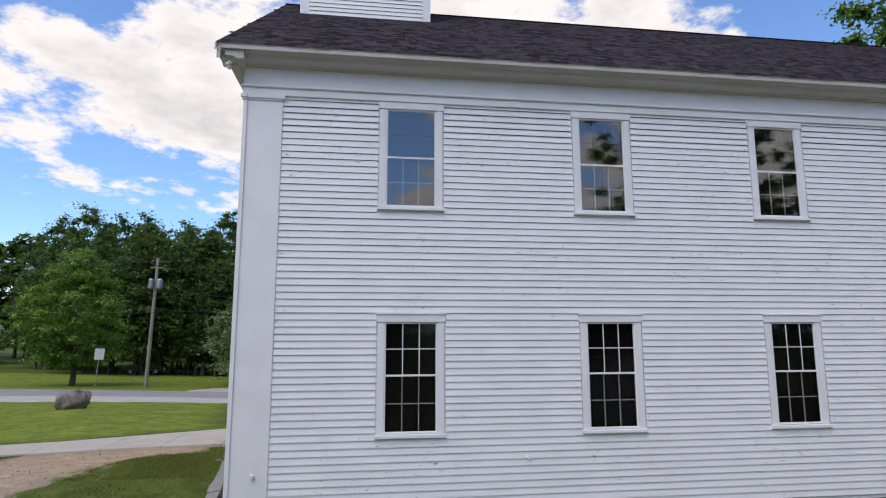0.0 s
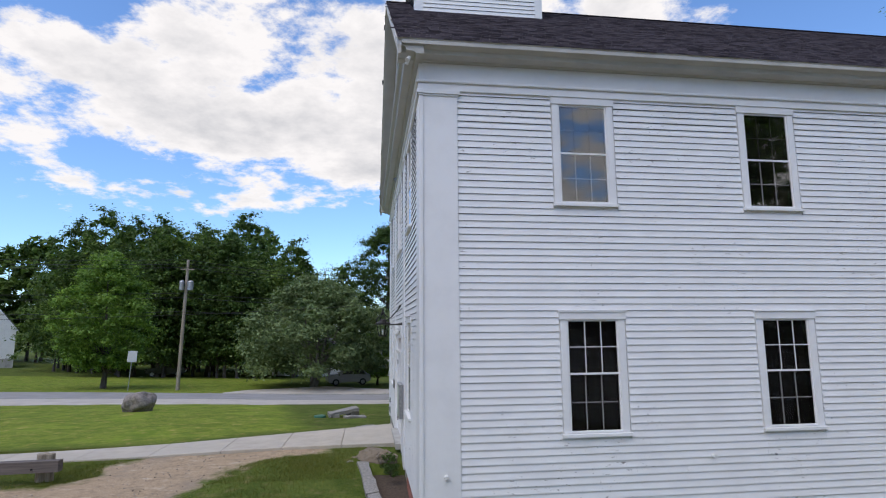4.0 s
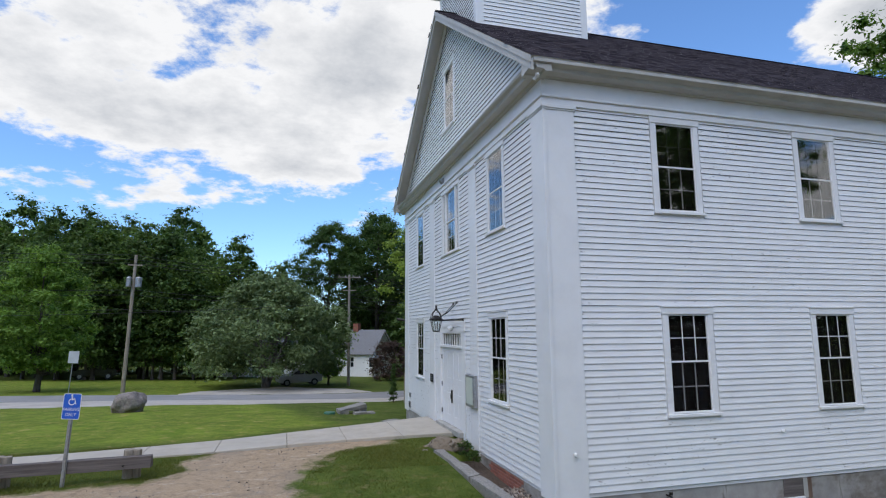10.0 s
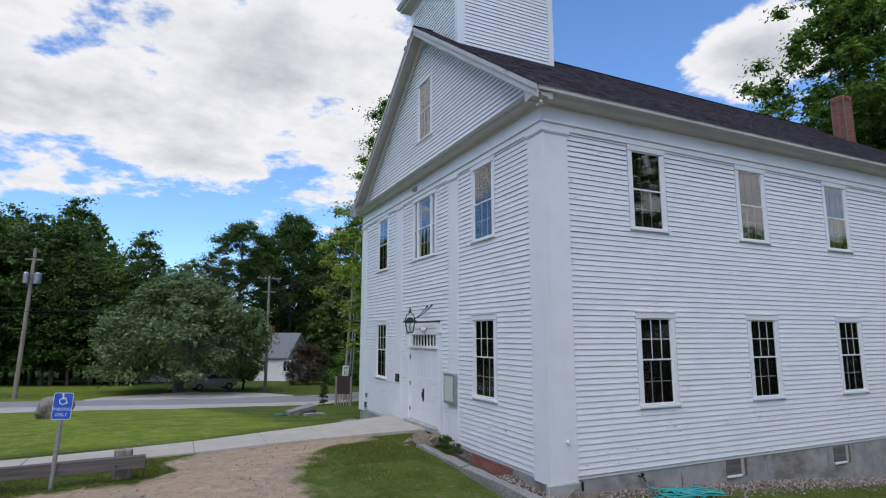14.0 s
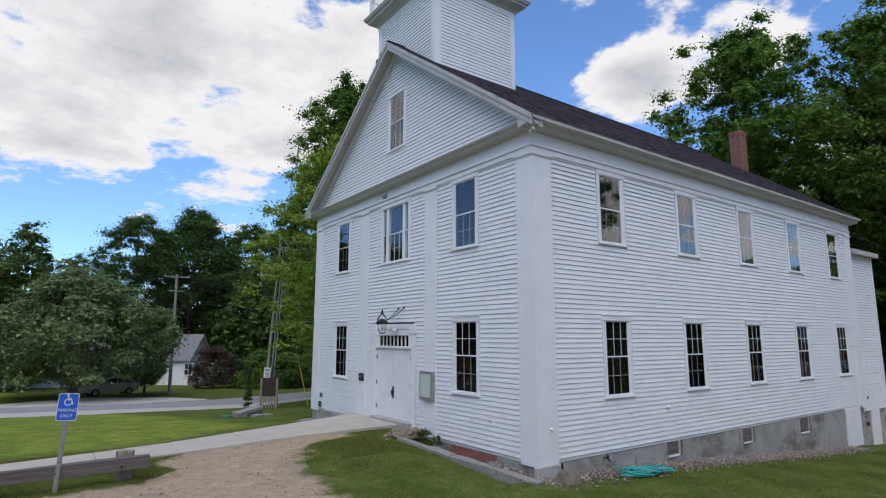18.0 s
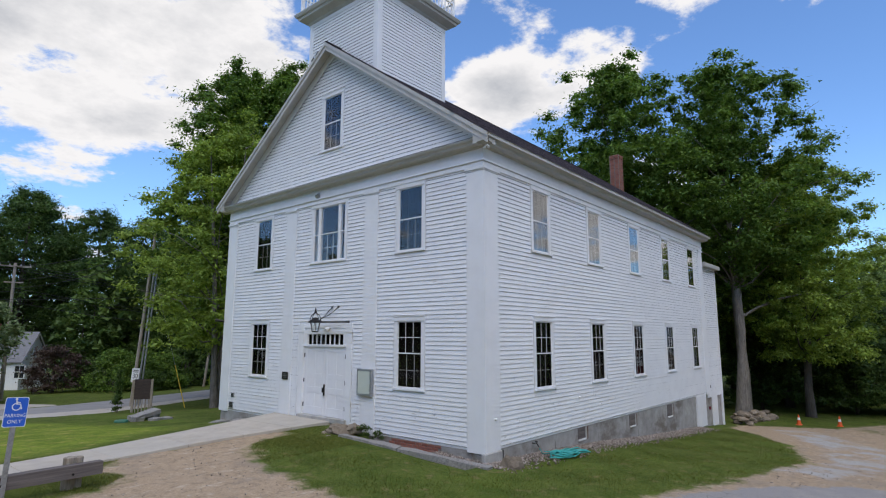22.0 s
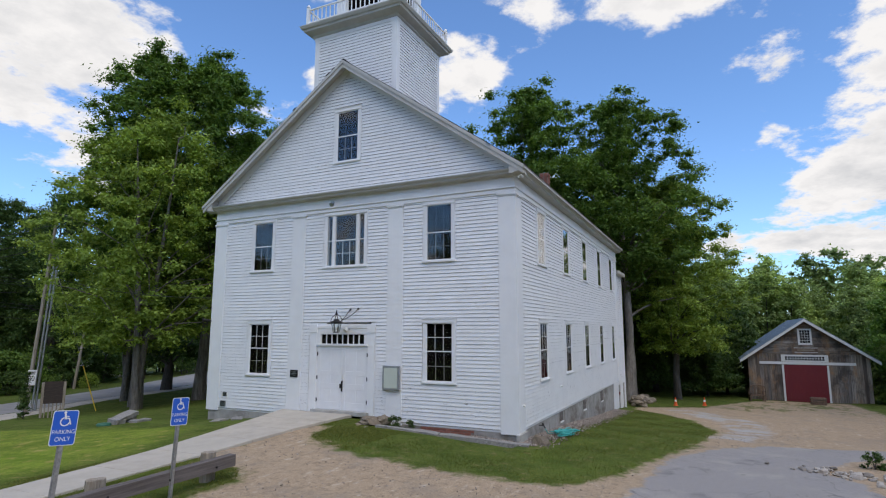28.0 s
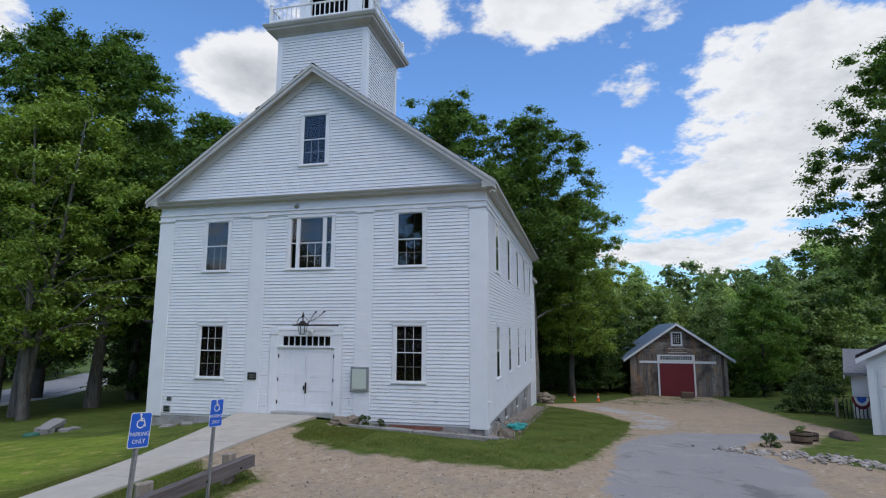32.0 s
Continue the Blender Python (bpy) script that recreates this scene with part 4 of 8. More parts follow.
# entablature: architrave, fillet, frieze, soffit, cornice
OV = 0.42                                       # reach of the eaves
for nm, m, a, b in (("front", FRONT, Y0 - 0.06, YF + 0.06), ("side", SIDE, -XR - 0.05, -X0 + 0.045)):
    e = 0.003 if nm == "side" else 0.0
    pbox("architrave", (a, b, -0.02, 0.062 - e, 6.871, 6.995), M_TRIM, hall, "", m)
    pbox("architrave_moulding", (a - 0.02, b + 0.02, 0.0, 0.10 - e, 6.996, 7.042), M_TRIM, hall, "", m, 0.012)
    pbox("frieze", (a, b, -0.02, 0.056 - e, 7.043, 7.345), M_TRIM, hall, "", m)
# side cornice: bed mould, soffit, crown with gutter edge
prof = [(0.0, 7.343), (0.11, 7.343), (0.13, 7.366), (0.29, 7.376), (0.30, 7.386), (0.315, 7.44), (0.34, 7.452), (0.37, 7.468), (0.41, 7.50), (0.455, 7.55), (0.0, 7.84)]
for m, a, b in ((SIDE, -XR - 0.30, -X0 + 0.40),):
    bm = bmesh.new()
    vs = prism(bm, [(p, z) for p, z in prof], a, b)
    for v in bm.verts:
        v.co = Vector((v.co.y, v.co.x, v.co.z))
    part("cornice", bm, M_EAVE, hall, "weathered white cornice moulding toned down for eaves shade", m)
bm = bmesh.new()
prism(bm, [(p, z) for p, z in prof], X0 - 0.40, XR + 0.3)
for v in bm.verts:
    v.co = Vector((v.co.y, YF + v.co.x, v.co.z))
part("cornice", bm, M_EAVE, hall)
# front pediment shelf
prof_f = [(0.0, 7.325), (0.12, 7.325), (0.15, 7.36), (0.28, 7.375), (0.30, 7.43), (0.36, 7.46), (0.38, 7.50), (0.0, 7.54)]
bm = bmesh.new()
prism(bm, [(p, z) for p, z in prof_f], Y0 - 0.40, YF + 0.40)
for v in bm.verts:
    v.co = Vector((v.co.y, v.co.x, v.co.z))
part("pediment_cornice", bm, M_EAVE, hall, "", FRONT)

# gable
EAVE_Y, EAVE_Z, RIDGE = OV + 0.02, 7.57, 12.12
HALF = (YF - Y0) / 2 + EAVE_Y
SLOPE = (RIDGE - EAVE_Z) / HALF
PITCH = math.atan(SLOPE)


def roof_under(y):
    return RIDGE - 0.16 - abs(y - YC) * SLOPE


bm = bmesh.new()
gh_, gz0 = WG, 7.40
pts_l = [(Y0, gz0), (WG[0] - WG[1] / 2, gz0), (WG[0] - WG[1] / 2, roof_under(WG[0] - WG[1] / 2)), (Y0, roof_under(Y0))]
pts_r = [(WG[0] + WG[1] / 2, gz0), (YF, gz0), (YF, roof_under(YF)), (WG[0] + WG[1] / 2, roof_under(WG[0] + WG[1] / 2))]
pts_b = [(WG[0] - WG[1] / 2, gz0), (WG[0] + WG[1] / 2, gz0), (WG[0] + WG[1] / 2, WG[2]), (WG[0] - WG[1] / 2, WG[2])]
pts_t = [(WG[0] - WG[1] / 2, WG[3]), (WG[0] + WG[1] / 2, WG[3]), (WG[0] + WG[1] / 2, roof_under(WG[0] + WG[1] / 2)), (YC, roof_under(YC)), (WG[0] - WG[1] / 2, roof_under(WG[0] - WG[1] / 2))]
for pts in (pts_l, pts_r, pts_b, pts_t):
    prism(bm, pts, -0.16, 0.0)
gable = part("gable_wall", bm, M_SIDING, hall, "", FRONT)
bm = bmesh.new()
prism(bm, [(Y0, 7.4), (YF, 7.4), (YF, roof_under(YF)), (YC, roof_under(YC)), (Y0, roof_under(Y0))], -0.08, 0.08)
part("rear_gable", bm, M_SIDING, hall, "", pose(XR - 0.08, 0, 0, 0, 0, 90))
window_unit(FRONT, WG)

# roof slopes with their courses, rakes
def slope_box(name, s, x0, x1, t0, t1, y_in, y_out, mat, label=""):
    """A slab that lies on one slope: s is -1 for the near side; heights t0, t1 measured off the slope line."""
    bm = bmesh.new()
    z_in, z_out = RIDGE - y_in * SLOPE, RIDGE - y_out * SLOPE
    prism(bm, [(YC + s * y_in, z_in + t0), (YC + s * y_out, z_out + t0), (YC + s * y_out, z_out + t1), (YC + s * y_in, z_in + t1)], -x1, -x0)
    for v in bm.verts:
        v.co = Vector((-v.co.y, v.co.x, v.co.z))
    return part(name, bm, mat, hall, label)


for s in (-1, 1):
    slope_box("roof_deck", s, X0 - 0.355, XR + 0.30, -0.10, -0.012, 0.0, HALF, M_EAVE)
    # shingle courses, each lapping the one below
    v, f = [], []
    n_c = 58
    for i in range(n_c):
        ya, yb = HALF + 0.02 - i * (HALF + 0.02) / n_c, HALF + 0.02 - (i + 1.12) * (HALF + 0.02) / n_c
        x = X0 - 0.43 - RND.uniform(0, 0.2)
        while x < XR + 0.32:
            tab = RND.uniform(0.12, 0.26)
            xa, xb = max(x, X0 - 0.43), min(x + tab, XR + 0.33)
            ja = RND.uniform(-0.006, 0.006)
            za, zb = RIDGE - (ya + ja) * SLOPE, RIDGE - max(yb, 0) * SLOPE
            b0 = len(v)
            for (yy, zz) in ((ya + ja, za - 0.006), (ya + ja, za + 0.014), (max(yb, 0), zb + 0.002)):
                v += [(xa + 0.003, YC + s * yy, zz), (xb - 0.003, YC + s * yy, zz)]
            q = [(b0, b0 + 1, b0 + 3, b0 + 2), (b0 + 2, b0 + 3, b0 + 5, b0 + 4)]
            f += q if s < 0 else [t[::-1] for t in q]
            x += tab
    o = new("shingles", np_mesh("shingles", v, f, M_SHINGLE))
    o.parent = hall
    tagged(o, "dark charcoal asphalt shingles in lapped courses", kind="stuff")
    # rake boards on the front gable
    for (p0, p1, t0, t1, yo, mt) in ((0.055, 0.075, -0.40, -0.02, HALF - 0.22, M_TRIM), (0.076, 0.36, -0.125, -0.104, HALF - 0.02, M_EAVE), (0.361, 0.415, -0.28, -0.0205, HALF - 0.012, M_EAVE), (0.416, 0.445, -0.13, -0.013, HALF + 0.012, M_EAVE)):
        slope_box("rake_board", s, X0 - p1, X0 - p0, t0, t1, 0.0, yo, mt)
pbox("ridge_cap", (X0 - 0.43, XR + 0.33, YC - 0.05, YC + 0.05, RIDGE + 0.003, RIDGE + 0.022), M_SHINGLE, hall)

# chimney
CX0, CX1, CY0, CY1 = 15.59, 16.11, 12.94, 13.46
chim = part("chimney", mesh_of("chimney", (lambda b: (box(b, CX0, CX1, CY0, CY1, 10.0, 12.50), b)[1])(bmesh.new()), M_MORTAR), None, hall, "weathered red brick chimney")
ME_BRICK = mesh_of("brick", (lambda b: (box(b, 0, 0.195, -0.05, 0.012, 0, 0.056), b)[1])(bmesh.new()), M_BRICK, 0.004)
for r in range(30):
    z = 10.45 + r * 0.068
    out = 0.028 if r >= 27 else 0.0
    for m, n_ in ((pose(CX0, CY0 - out, z, 0, 0, 180) @ pose(-0.52, 0, 0), 2), (pose(CX0 - out, CY0, z, 0, 0, 90), 2), (pose(CX1 + out, CY0, z, 0, 0, 90) @ pose(0, -0.045, 0), 2)):
        for i in range(n_):
            part("brick", ME_BRICK, None, chim, "", m @ pose(0.035 + i * 0.25 - (0.03 if r % 2 else 0), 0, 0))

# doors
ENTRY = part("entrance", (lambda b: (box(b, 13.93, 14.18, -0.10, 0.035, 0.16, 2.93), box(b, 16.22, 16.49, -0.10, 0.035, 0.16, 2.93), box(b, 14.18, 16.22, -0.10, 0.025, 2.76, 2.93), box(b, 14.18, 14.33, -0.10, 0.022, 2.42, 2.76), box(b, 16.07, 16.22, -0.10, 0.022, 2.42, 2.76), b)[-1])(bmesh.new()), M_TRIM, hall, "", FRONT, 0.003)
pbox("door_head", (13.93, 16.49, -0.1, 0.045, 2.931, 3.03), M_TRIM, ENTRY)
pbox("corner_block", (13.90, 14.20, 0.0, 0.058, 2.80, 3.07), M_TRIM, ENTRY)
pbox("corner_block", (16.20, 16.52, 0.0, 0.058, 2.80, 3.07), M_TRIM, ENTRY)
pbox("transom_bar", (14.18, 16.22, -0.1, 0.055, 2.372, 2.438), M_TRIM, ENTRY)
pbox("threshold", (14.10, 16.30, -0.12, 0.16, 0.20, 0.328), M_CONC, ENTRY, "worn concrete threshold")
for i in range(9):
    c_ = TRANSOM[0] + (TRANSOM[1] - TRANSOM[0]) * i / 8
    pbox("transom_bar", (c_ - 0.013, c_ + 0.013, -0.044, -0.004, 2.44, 2.76), M_TRIM, ENTRY, bevel=0)
for i in range(8):
    c_ = TRANSOM[0] + (TRANSOM[1] - TRANSOM[0]) * (i + 0.5) / 8
    p = pbox("pane", (c_ - 0.09, c_ + 0.09, -0.03, -0.024, 2.45, 2.75), M_GLASS, ENTRY, bevel=0)
    p.visible_shadow = False
# near-black board for the darkness behind the transom
pbox("back_board", (14.19, 16.21, -0.06, -0.045, 2.44, 2.76), M_DARK, ENTRY, bevel=0)
for s in (-1, 1):
    a, b = (14.205, 15.195) if s < 0 else (15.205, 16.195)
    bm = bmesh.new()
    box(bm, a, b, -0.06, -0.018, 0.335, 2.368)
    leaf_ = part("door_leaf", bm, M_DOOR, ENTRY)
    # stiles and rails stand proud of the panels
    for nm, d in (("stile", (a, a + 0.13, -0.018, -0.009, 0.335, 2.368)), ("stile", (b - 0.13, b, -0.018, -0.009, 0.335, 2.368)), ("rail", (a + 0.13, b - 0.13, -0.018, -0.010, 2.22, 2.368)),
                  ("rail", (a + 0.13, b - 0.13, -0.018, -0.010, 1.42, 1.56)), ("rail", (a + 0.13, b - 0.13, -0.018, -0.010, 0.98, 1.16)), ("rail", (a + 0.13, b - 0.13, -0.018, -0.010, 0.335, 0.58)),
                  ("stile", ((a + b) / 2 - 0.06, (a + b) / 2 + 0.06, -0.018, -0.011, 0.58, 2.22))):
        pbox(nm, d, M_DOOR, ENTRY, bevel=0.003)
    for z in (0.62, 1.34, 2.10):
        c_ = a + 0.01 if s < 0 else b - 0.01
        pbox("hinge", (c_ - 0.018, c_ + 0.018, -0.009, 0.008, z - 0.06, z + 0.06), M_IRON, ENTRY, "dark iron hinge", bevel=0)
pbox("door_pull", (15.14, 15.19, 0.0, 0.03, 0.92, 1.26), M_IRON, ENTRY, "black iron door pull")
pbox("latch", (15.215, 15.25, 0.0, 0.03, 1.02, 1.16), M_IRON, ENTRY, "black iron latch", bevel=0.002)

# tower
TX0, TX1, TY0, TY1, TZ = -1.82, 1.42, YC - 1.74, YC + 1.74, 13.65
tower = part("tower", (lambda b: (box(b, TX0, TX1, TY0, TY1, 9.9, TZ), b)[1])(bmesh.new()), M_SIDING, hall)
T_FRONT, T_SIDE = pose(TX0, 0, 0, 0, 0, 90), pose(0, TY0, 0, 0, 0, 180)
cb = 0.17
for nm, m, a, b in (("tower_face", T_FRONT, TY0, TY1), ("tower_face", T_SIDE, -TX1, -TX0)):
    pl = part(nm, (lambda bb: (box(bb, a + cb, b - cb, -0.02, 0.001, 10.0, TZ), bb)[1])(bmesh.new()), M_SIDING, hall, "", m)
    base = (lambda z, a=a, b=b: (a + cb, b - cb)) if m is T_SIDE else (lambda z, a=a, b=b: (a + cb, b - cb))
    clapboards(pl, 10.62 if m is T_SIDE else 10.7, TZ - 0.1, base, [], 300, 9)
    for u in (a, b - cb):
        pbox("tower_corner_board", (u - 0.028, u + cb, -0.02, 0.03 if m is T_FRONT else 0.027, 10.0, TZ - 0.02), M_TRIM, hall, "", m)
    pbox("tower_frieze", (a - 0.03, b + 0.03, 0.0, 0.036 if m is T_FRONT else 0.034, TZ - 0.16, TZ + 0.02), M_TRIM, hall, "", m)
# tower cornice: a spreading moulding under the deck
bm = bmesh.new()
cxm, cym = (TX0 + TX1) / 2, YC
rings = [(0.02, TZ - 0.05), (0.08, TZ), (0.10, TZ + 0.04), (0.28, TZ + 0.13), (0.32, TZ + 0.15), (0.34, TZ + 0.22), (0.39, TZ + 0.24), (0.44, TZ + 0.33), (0.44, TZ + 0.36), (-0.3, TZ + 0.42)]
loops_ = []
for r, z in rings:
    hx, hy = (TX1 - TX0) / 2 + r, (TY1 - TY0) / 2 + r
    loops_.append([bm.verts.new((cxm + sx * hx, cym + sy * hy, z)) for sx, sy in ((-1, -1), (1, -1), (1, 1), (-1, 1))])
for a, b in zip(loops_, loops_[1:]):
    for i in range(4):
        bm.faces.new((a[i], a[(i + 1) % 4], b[(i + 1) % 4], b[i]))
bm.faces.new(loops_[0][::-1])
bm.faces.new(loops_[-1])
part("tower_cornice", bm, M_EAVE, hall, "weathered white cornice of the tower toned down for shade")
DZ = TZ + 0.38
# belfry with openings, balustrade
BH = 1.18
bx0, bx1, by0, by1 = cxm - BH, cxm + BH, cym - BH, cym + BH
for sx in (bx0, bx1 - 0.42):
    for sy in (by0, by1 - 0.42):
        pbox("belfry_post", (sx, sx + 0.42, sy, sy + 0.42, DZ, DZ + 2.6), M_TRIM, hall, bevel=0.006)
for a, b, c_, d in ((bx0 + 0.03, bx0 + 0.13, by0 + 0.42, by1 - 0.42), (bx1 - 0.13, bx1 - 0.03, by0 + 0.42, by1 - 0.42), (bx0 + 0.42, bx1 - 0.42, by0 + 0.03, by0 + 0.13), (bx0 + 0.42, bx1 - 0.42, by1 - 0.13, by1 - 0.03)):
    pbox("belfry_sill", (a, b, c_, d, DZ, DZ + 0.42), M_TRIM, hall, bevel=0.006)
    pbox("belfry_head", (a, b, c_, d, DZ + 2.1, DZ + 2.6), M_TRIM, hall, bevel=0.006)
# near-black core added for the darkness inside the belfry
pbox("belfry_core", (bx0 + 0.2, bx1 - 0.2, by0 + 0.2, by1 - 0.2, DZ, DZ + 2.55), M_DARK, hall, bevel=0)
bm = bmesh.new()
loops_ = []
for r, z in ((0.05, 2.6), (0.2, 2.66), (0.42, 2.78), (0.44, 2.92), (0.1, 3.0), (-1.05, 4.1)):
    loops_.append([bm.verts.new((cxm + sx * (BH + r), cym + sy * (BH + r), DZ + z)) for sx, sy in ((-1, -1), (1, -1), (1, 1), (-1, 1))])
for a, b in zip(loops_, loops_[1:]):
    for i in range(4):
        bm.faces.new((a[i], a[(i + 1) % 4], b[(i + 1) % 4], b[i]))
bm.faces.new(loops_[0][::-1])
bm.faces.new(loops_[-1])
part("belfry_roof", bm, M_EAVE, hall)
ME_BAL = mesh_of("baluster", (lambda b: (box(b, -0.016, 0.016, -0.016, 0.016, 0, 0.52), b)[1])(bmesh.new()), M_TRIM)
for sx in (-1, 1):
    for sy in (-1, 1):
        px, py = cxm + sx * 1.86, cym + sy * 1.94
        p = pbox("railing_post", (px - 0.055, px + 0.055, py - 0.055, py + 0.055, DZ - 0.04, DZ + 0.74), M_TRIM, hall)
        lathe_b = bmesh.new()
        lathe(lathe_b, [(0.05, 0), (0.075, 0.03), (0.05, 0.09), (0.012, 0.13)], 8, (px, py, DZ + 0.742))
        part("finial", lathe_b, M_TRIM, p)
for s in (-1, 1):
    for nm, d in (("rail_y", (cxm + s * 1.86 - 0.03, cxm + s * 1.86 + 0.03, cym - 1.88, cym + 1.88)), ("rail_x", (cxm - 1.80, cxm + 1.80, cym + s * 1.94 - 0.03, cym + s * 1.94 + 0.03))):
        for z in (0.10, 0.62):
            pbox("railing", (*d, DZ + z, DZ + z + 0.05), M_TRIM, hall)
    for i in range(1, 20):
        part("baluster", ME_BAL, None, hall, "", pose(cxm + s * 1.86, cym - 1.88 + i * 3.76 / 20, DZ + 0.12))
        part("baluster", ME_BAL, None, hall, "", pose(cxm - 1.80 + i * 3.60 / 20, cym + s * 1.94, DZ + 0.12))

# rear annex and its basement
AX = 18.75
bm = bmesh.new()
box(bm, XR + 0.001, AX, Y0 + 0.10, YF - 2.0, -0.2, 6.15)
annex = part("annex", bm, M_SIDING, hall, "lower white clapboard annex at the rear")
clapboards(annex, -0.2, 6.1, lambda z: (XR + 0.25, AX - 0.14), [], 0)
for o in list(annex.children):
    o.matrix_basis = pose(0, Y0 + 0.10, 0) @ Matrix.Diagonal((1, -1, 1, 1))
pbox("annex_corner", (AX - 0.14, AX + 0.03, Y0 + 0.06, Y0 + 0.25, -1.75, 6.15), M_TRIM, hall)
pbox("annex_eave", (XR + 0.06, AX + 0.25, Y0 - 0.15, YF - 1.8, 6.15, 6.34), M_EAVE, hall)
# foundation
def foundation(name, x0, x1, y0, y1, zt, zb, mat, label=""):
    return pbox(name, (x0, x1, y0, y1, zb, zt), mat, hall, label, bevel=0.01)


foundation("foundation", X0 + 0.0, 14.0, Y0 + 0.02, Y0 + 0.35, SILL - 0.062, -2.2, M_FOUND, "rough grey concrete foundation")
foundation("foundation", X0 + 0.0, X0 + 0.3, Y0 + 0.36, YF, SILL - 0.062, -0.8, M_FOUND)
foundation("foundation", 15.42, AX, Y0 + 0.13, Y0 + 0.5, SILL - 0.32, -2.6, M_FOUND)
pbox("corner_stone", (X0 - 0.12, X0 + 0.6, Y0 - 0.10, Y0 + 0.018, -0.6, SILL - 0.07), M_CONC, hall, "grey cement corner block", bevel=0.02)
pbox("wood_skirt", (-15.42, -13.98, 0.0, 0.03, -0.2, SILL - 0.06), M_TRIM, hall, "", SIDE)
for a, b, c_, d in ((2.58, 3.24, -0.27, 0.05), (6.42, 7.10, -0.34, 0.02), (10.24, 10.98, -0.42, 0.02)):
    p = pbox("basement_window", (a, b - 0.20, Y0 + 0.004, Y0 + 0.03, c_, d), M_TIMBER, hall, "grey boarded basement window with a pale sill", bevel=0.004)
    pbox("reveal", (b - 0.199, b - 0.10, Y0 + 0.0, Y0 + 0.03, c_ - 0.04, d), M_CONC, p, bevel=0.004)
    # flat dark strip in place of a recess, coloured for its shade
    pbox("shadow_gap", (b - 0.099, b, Y0 + 0.008, Y0 + 0.03, c_ - 0.05, d), M_BARREL, p, "dark strip standing in for the shaded recess", bevel=0)
    pbox("sill", (a - 0.01, b - 0.21, Y0 - 0.03, Y0 + 0.01, c_ - 0.05, c_ - 0.004), M_WHITE, p, "flaking white sill")
# white basement doors at the rear
for a, b in ((14.02, 15.40), (16.9, 17.75)):
    z0, z1 = gz((a + b) / 2, 9.2) + 0.02, 0.02
    d_ = pbox("basement_door", (a, b, Y0 - 0.02 if a < 16 else Y0 + 0.09, Y0 + 0.06 if a < 16 else Y0 + 0.14, z0, z1), M_DOOR, hall, "white board basement door")
    n_ = 5
    for i in range(n_):
        pbox("board", (a + (b - a) * i / n_ + 0.006, a + (b - a) * (i + 1) / n_ - 0.006, (Y0 - 0.035) if a < 16 else Y0 + 0.075, (Y0 - 0.02) if a < 16 else Y0 + 0.09, z0, z1), M_DOOR, d_)
pbox("door_lamp", (16.3, 16.42, Y0 - 0.02, Y0 + 0.09, 0.28, 0.40), M_IRON, hall, "small black wall lamp")
pbox("red_alarm_box", (16.35, 16.47, Y0 + 0.05, Y0 + 0.12, -0.75, -0.6), M_RED, hall, "small red alarm box")
# brick underpinning on the front, near the corner
bk = pbox("brick_footing", (10.55, 12.30, -0.05, 0.003, -0.4, SILL - 0.065), M_MORTAR, hall, "patch of red brick underpinning", FRONT, 0)
for r in range(5):
    for i in range(8):
        part("brick", ME_BRICK, None, bk, "", pose(10.56 + i * 0.215 + (0.1 if r % 2 else 0), 0.004, -0.28 + r * 0.066))

clapboards(wall_front, SILL, TOP, lambda z: (Y0 + 0.3, YF - 0.3), blocks_f, 300)
clapboards(wall_side, SILL, TOP, lambda z: (-XR + 0.5, 1.49), [casing_block(w) for w in WS] + [(-15.42, -13.98, -3, SILL + 0.0)], 300)
gw = casing_block(WG)
clapboards(gable, 7.56, 11.62, lambda z: (YC - max(0.0, (RIDGE - 0.2 - z) / SLOPE), YC + max(0.0, (RIDGE - 0.2 - z) / SLOPE)), [gw], 300, 6)

# ---- trees ----
def tube(path, radii, seg=7):
    """Vertices and quads of a bent, tapered limb."""
    path = [Vector(p) for p in path]
    v, f = [], []
    for i, p in enumerate(path):
        d = (path[min(i + 1, len(path) - 1)] - path[max(i - 1, 0)]).normalized()
        q = d.to_track_quat("Z", "Y")
        for k_ in range(seg):
            a = 2 * math.pi * k_ / seg
            v.append(tuple(p + q @ Vector((math.cos(a) * radii[i], math.sin(a) * radii[i], 0))))
    for i in range(len(path) - 1):
        for k_ in range(seg):
            a, b = i * seg + k_, i * seg + (k_ + 1) % seg
            f.append((a, b, b + seg, a + seg))
    return v, f


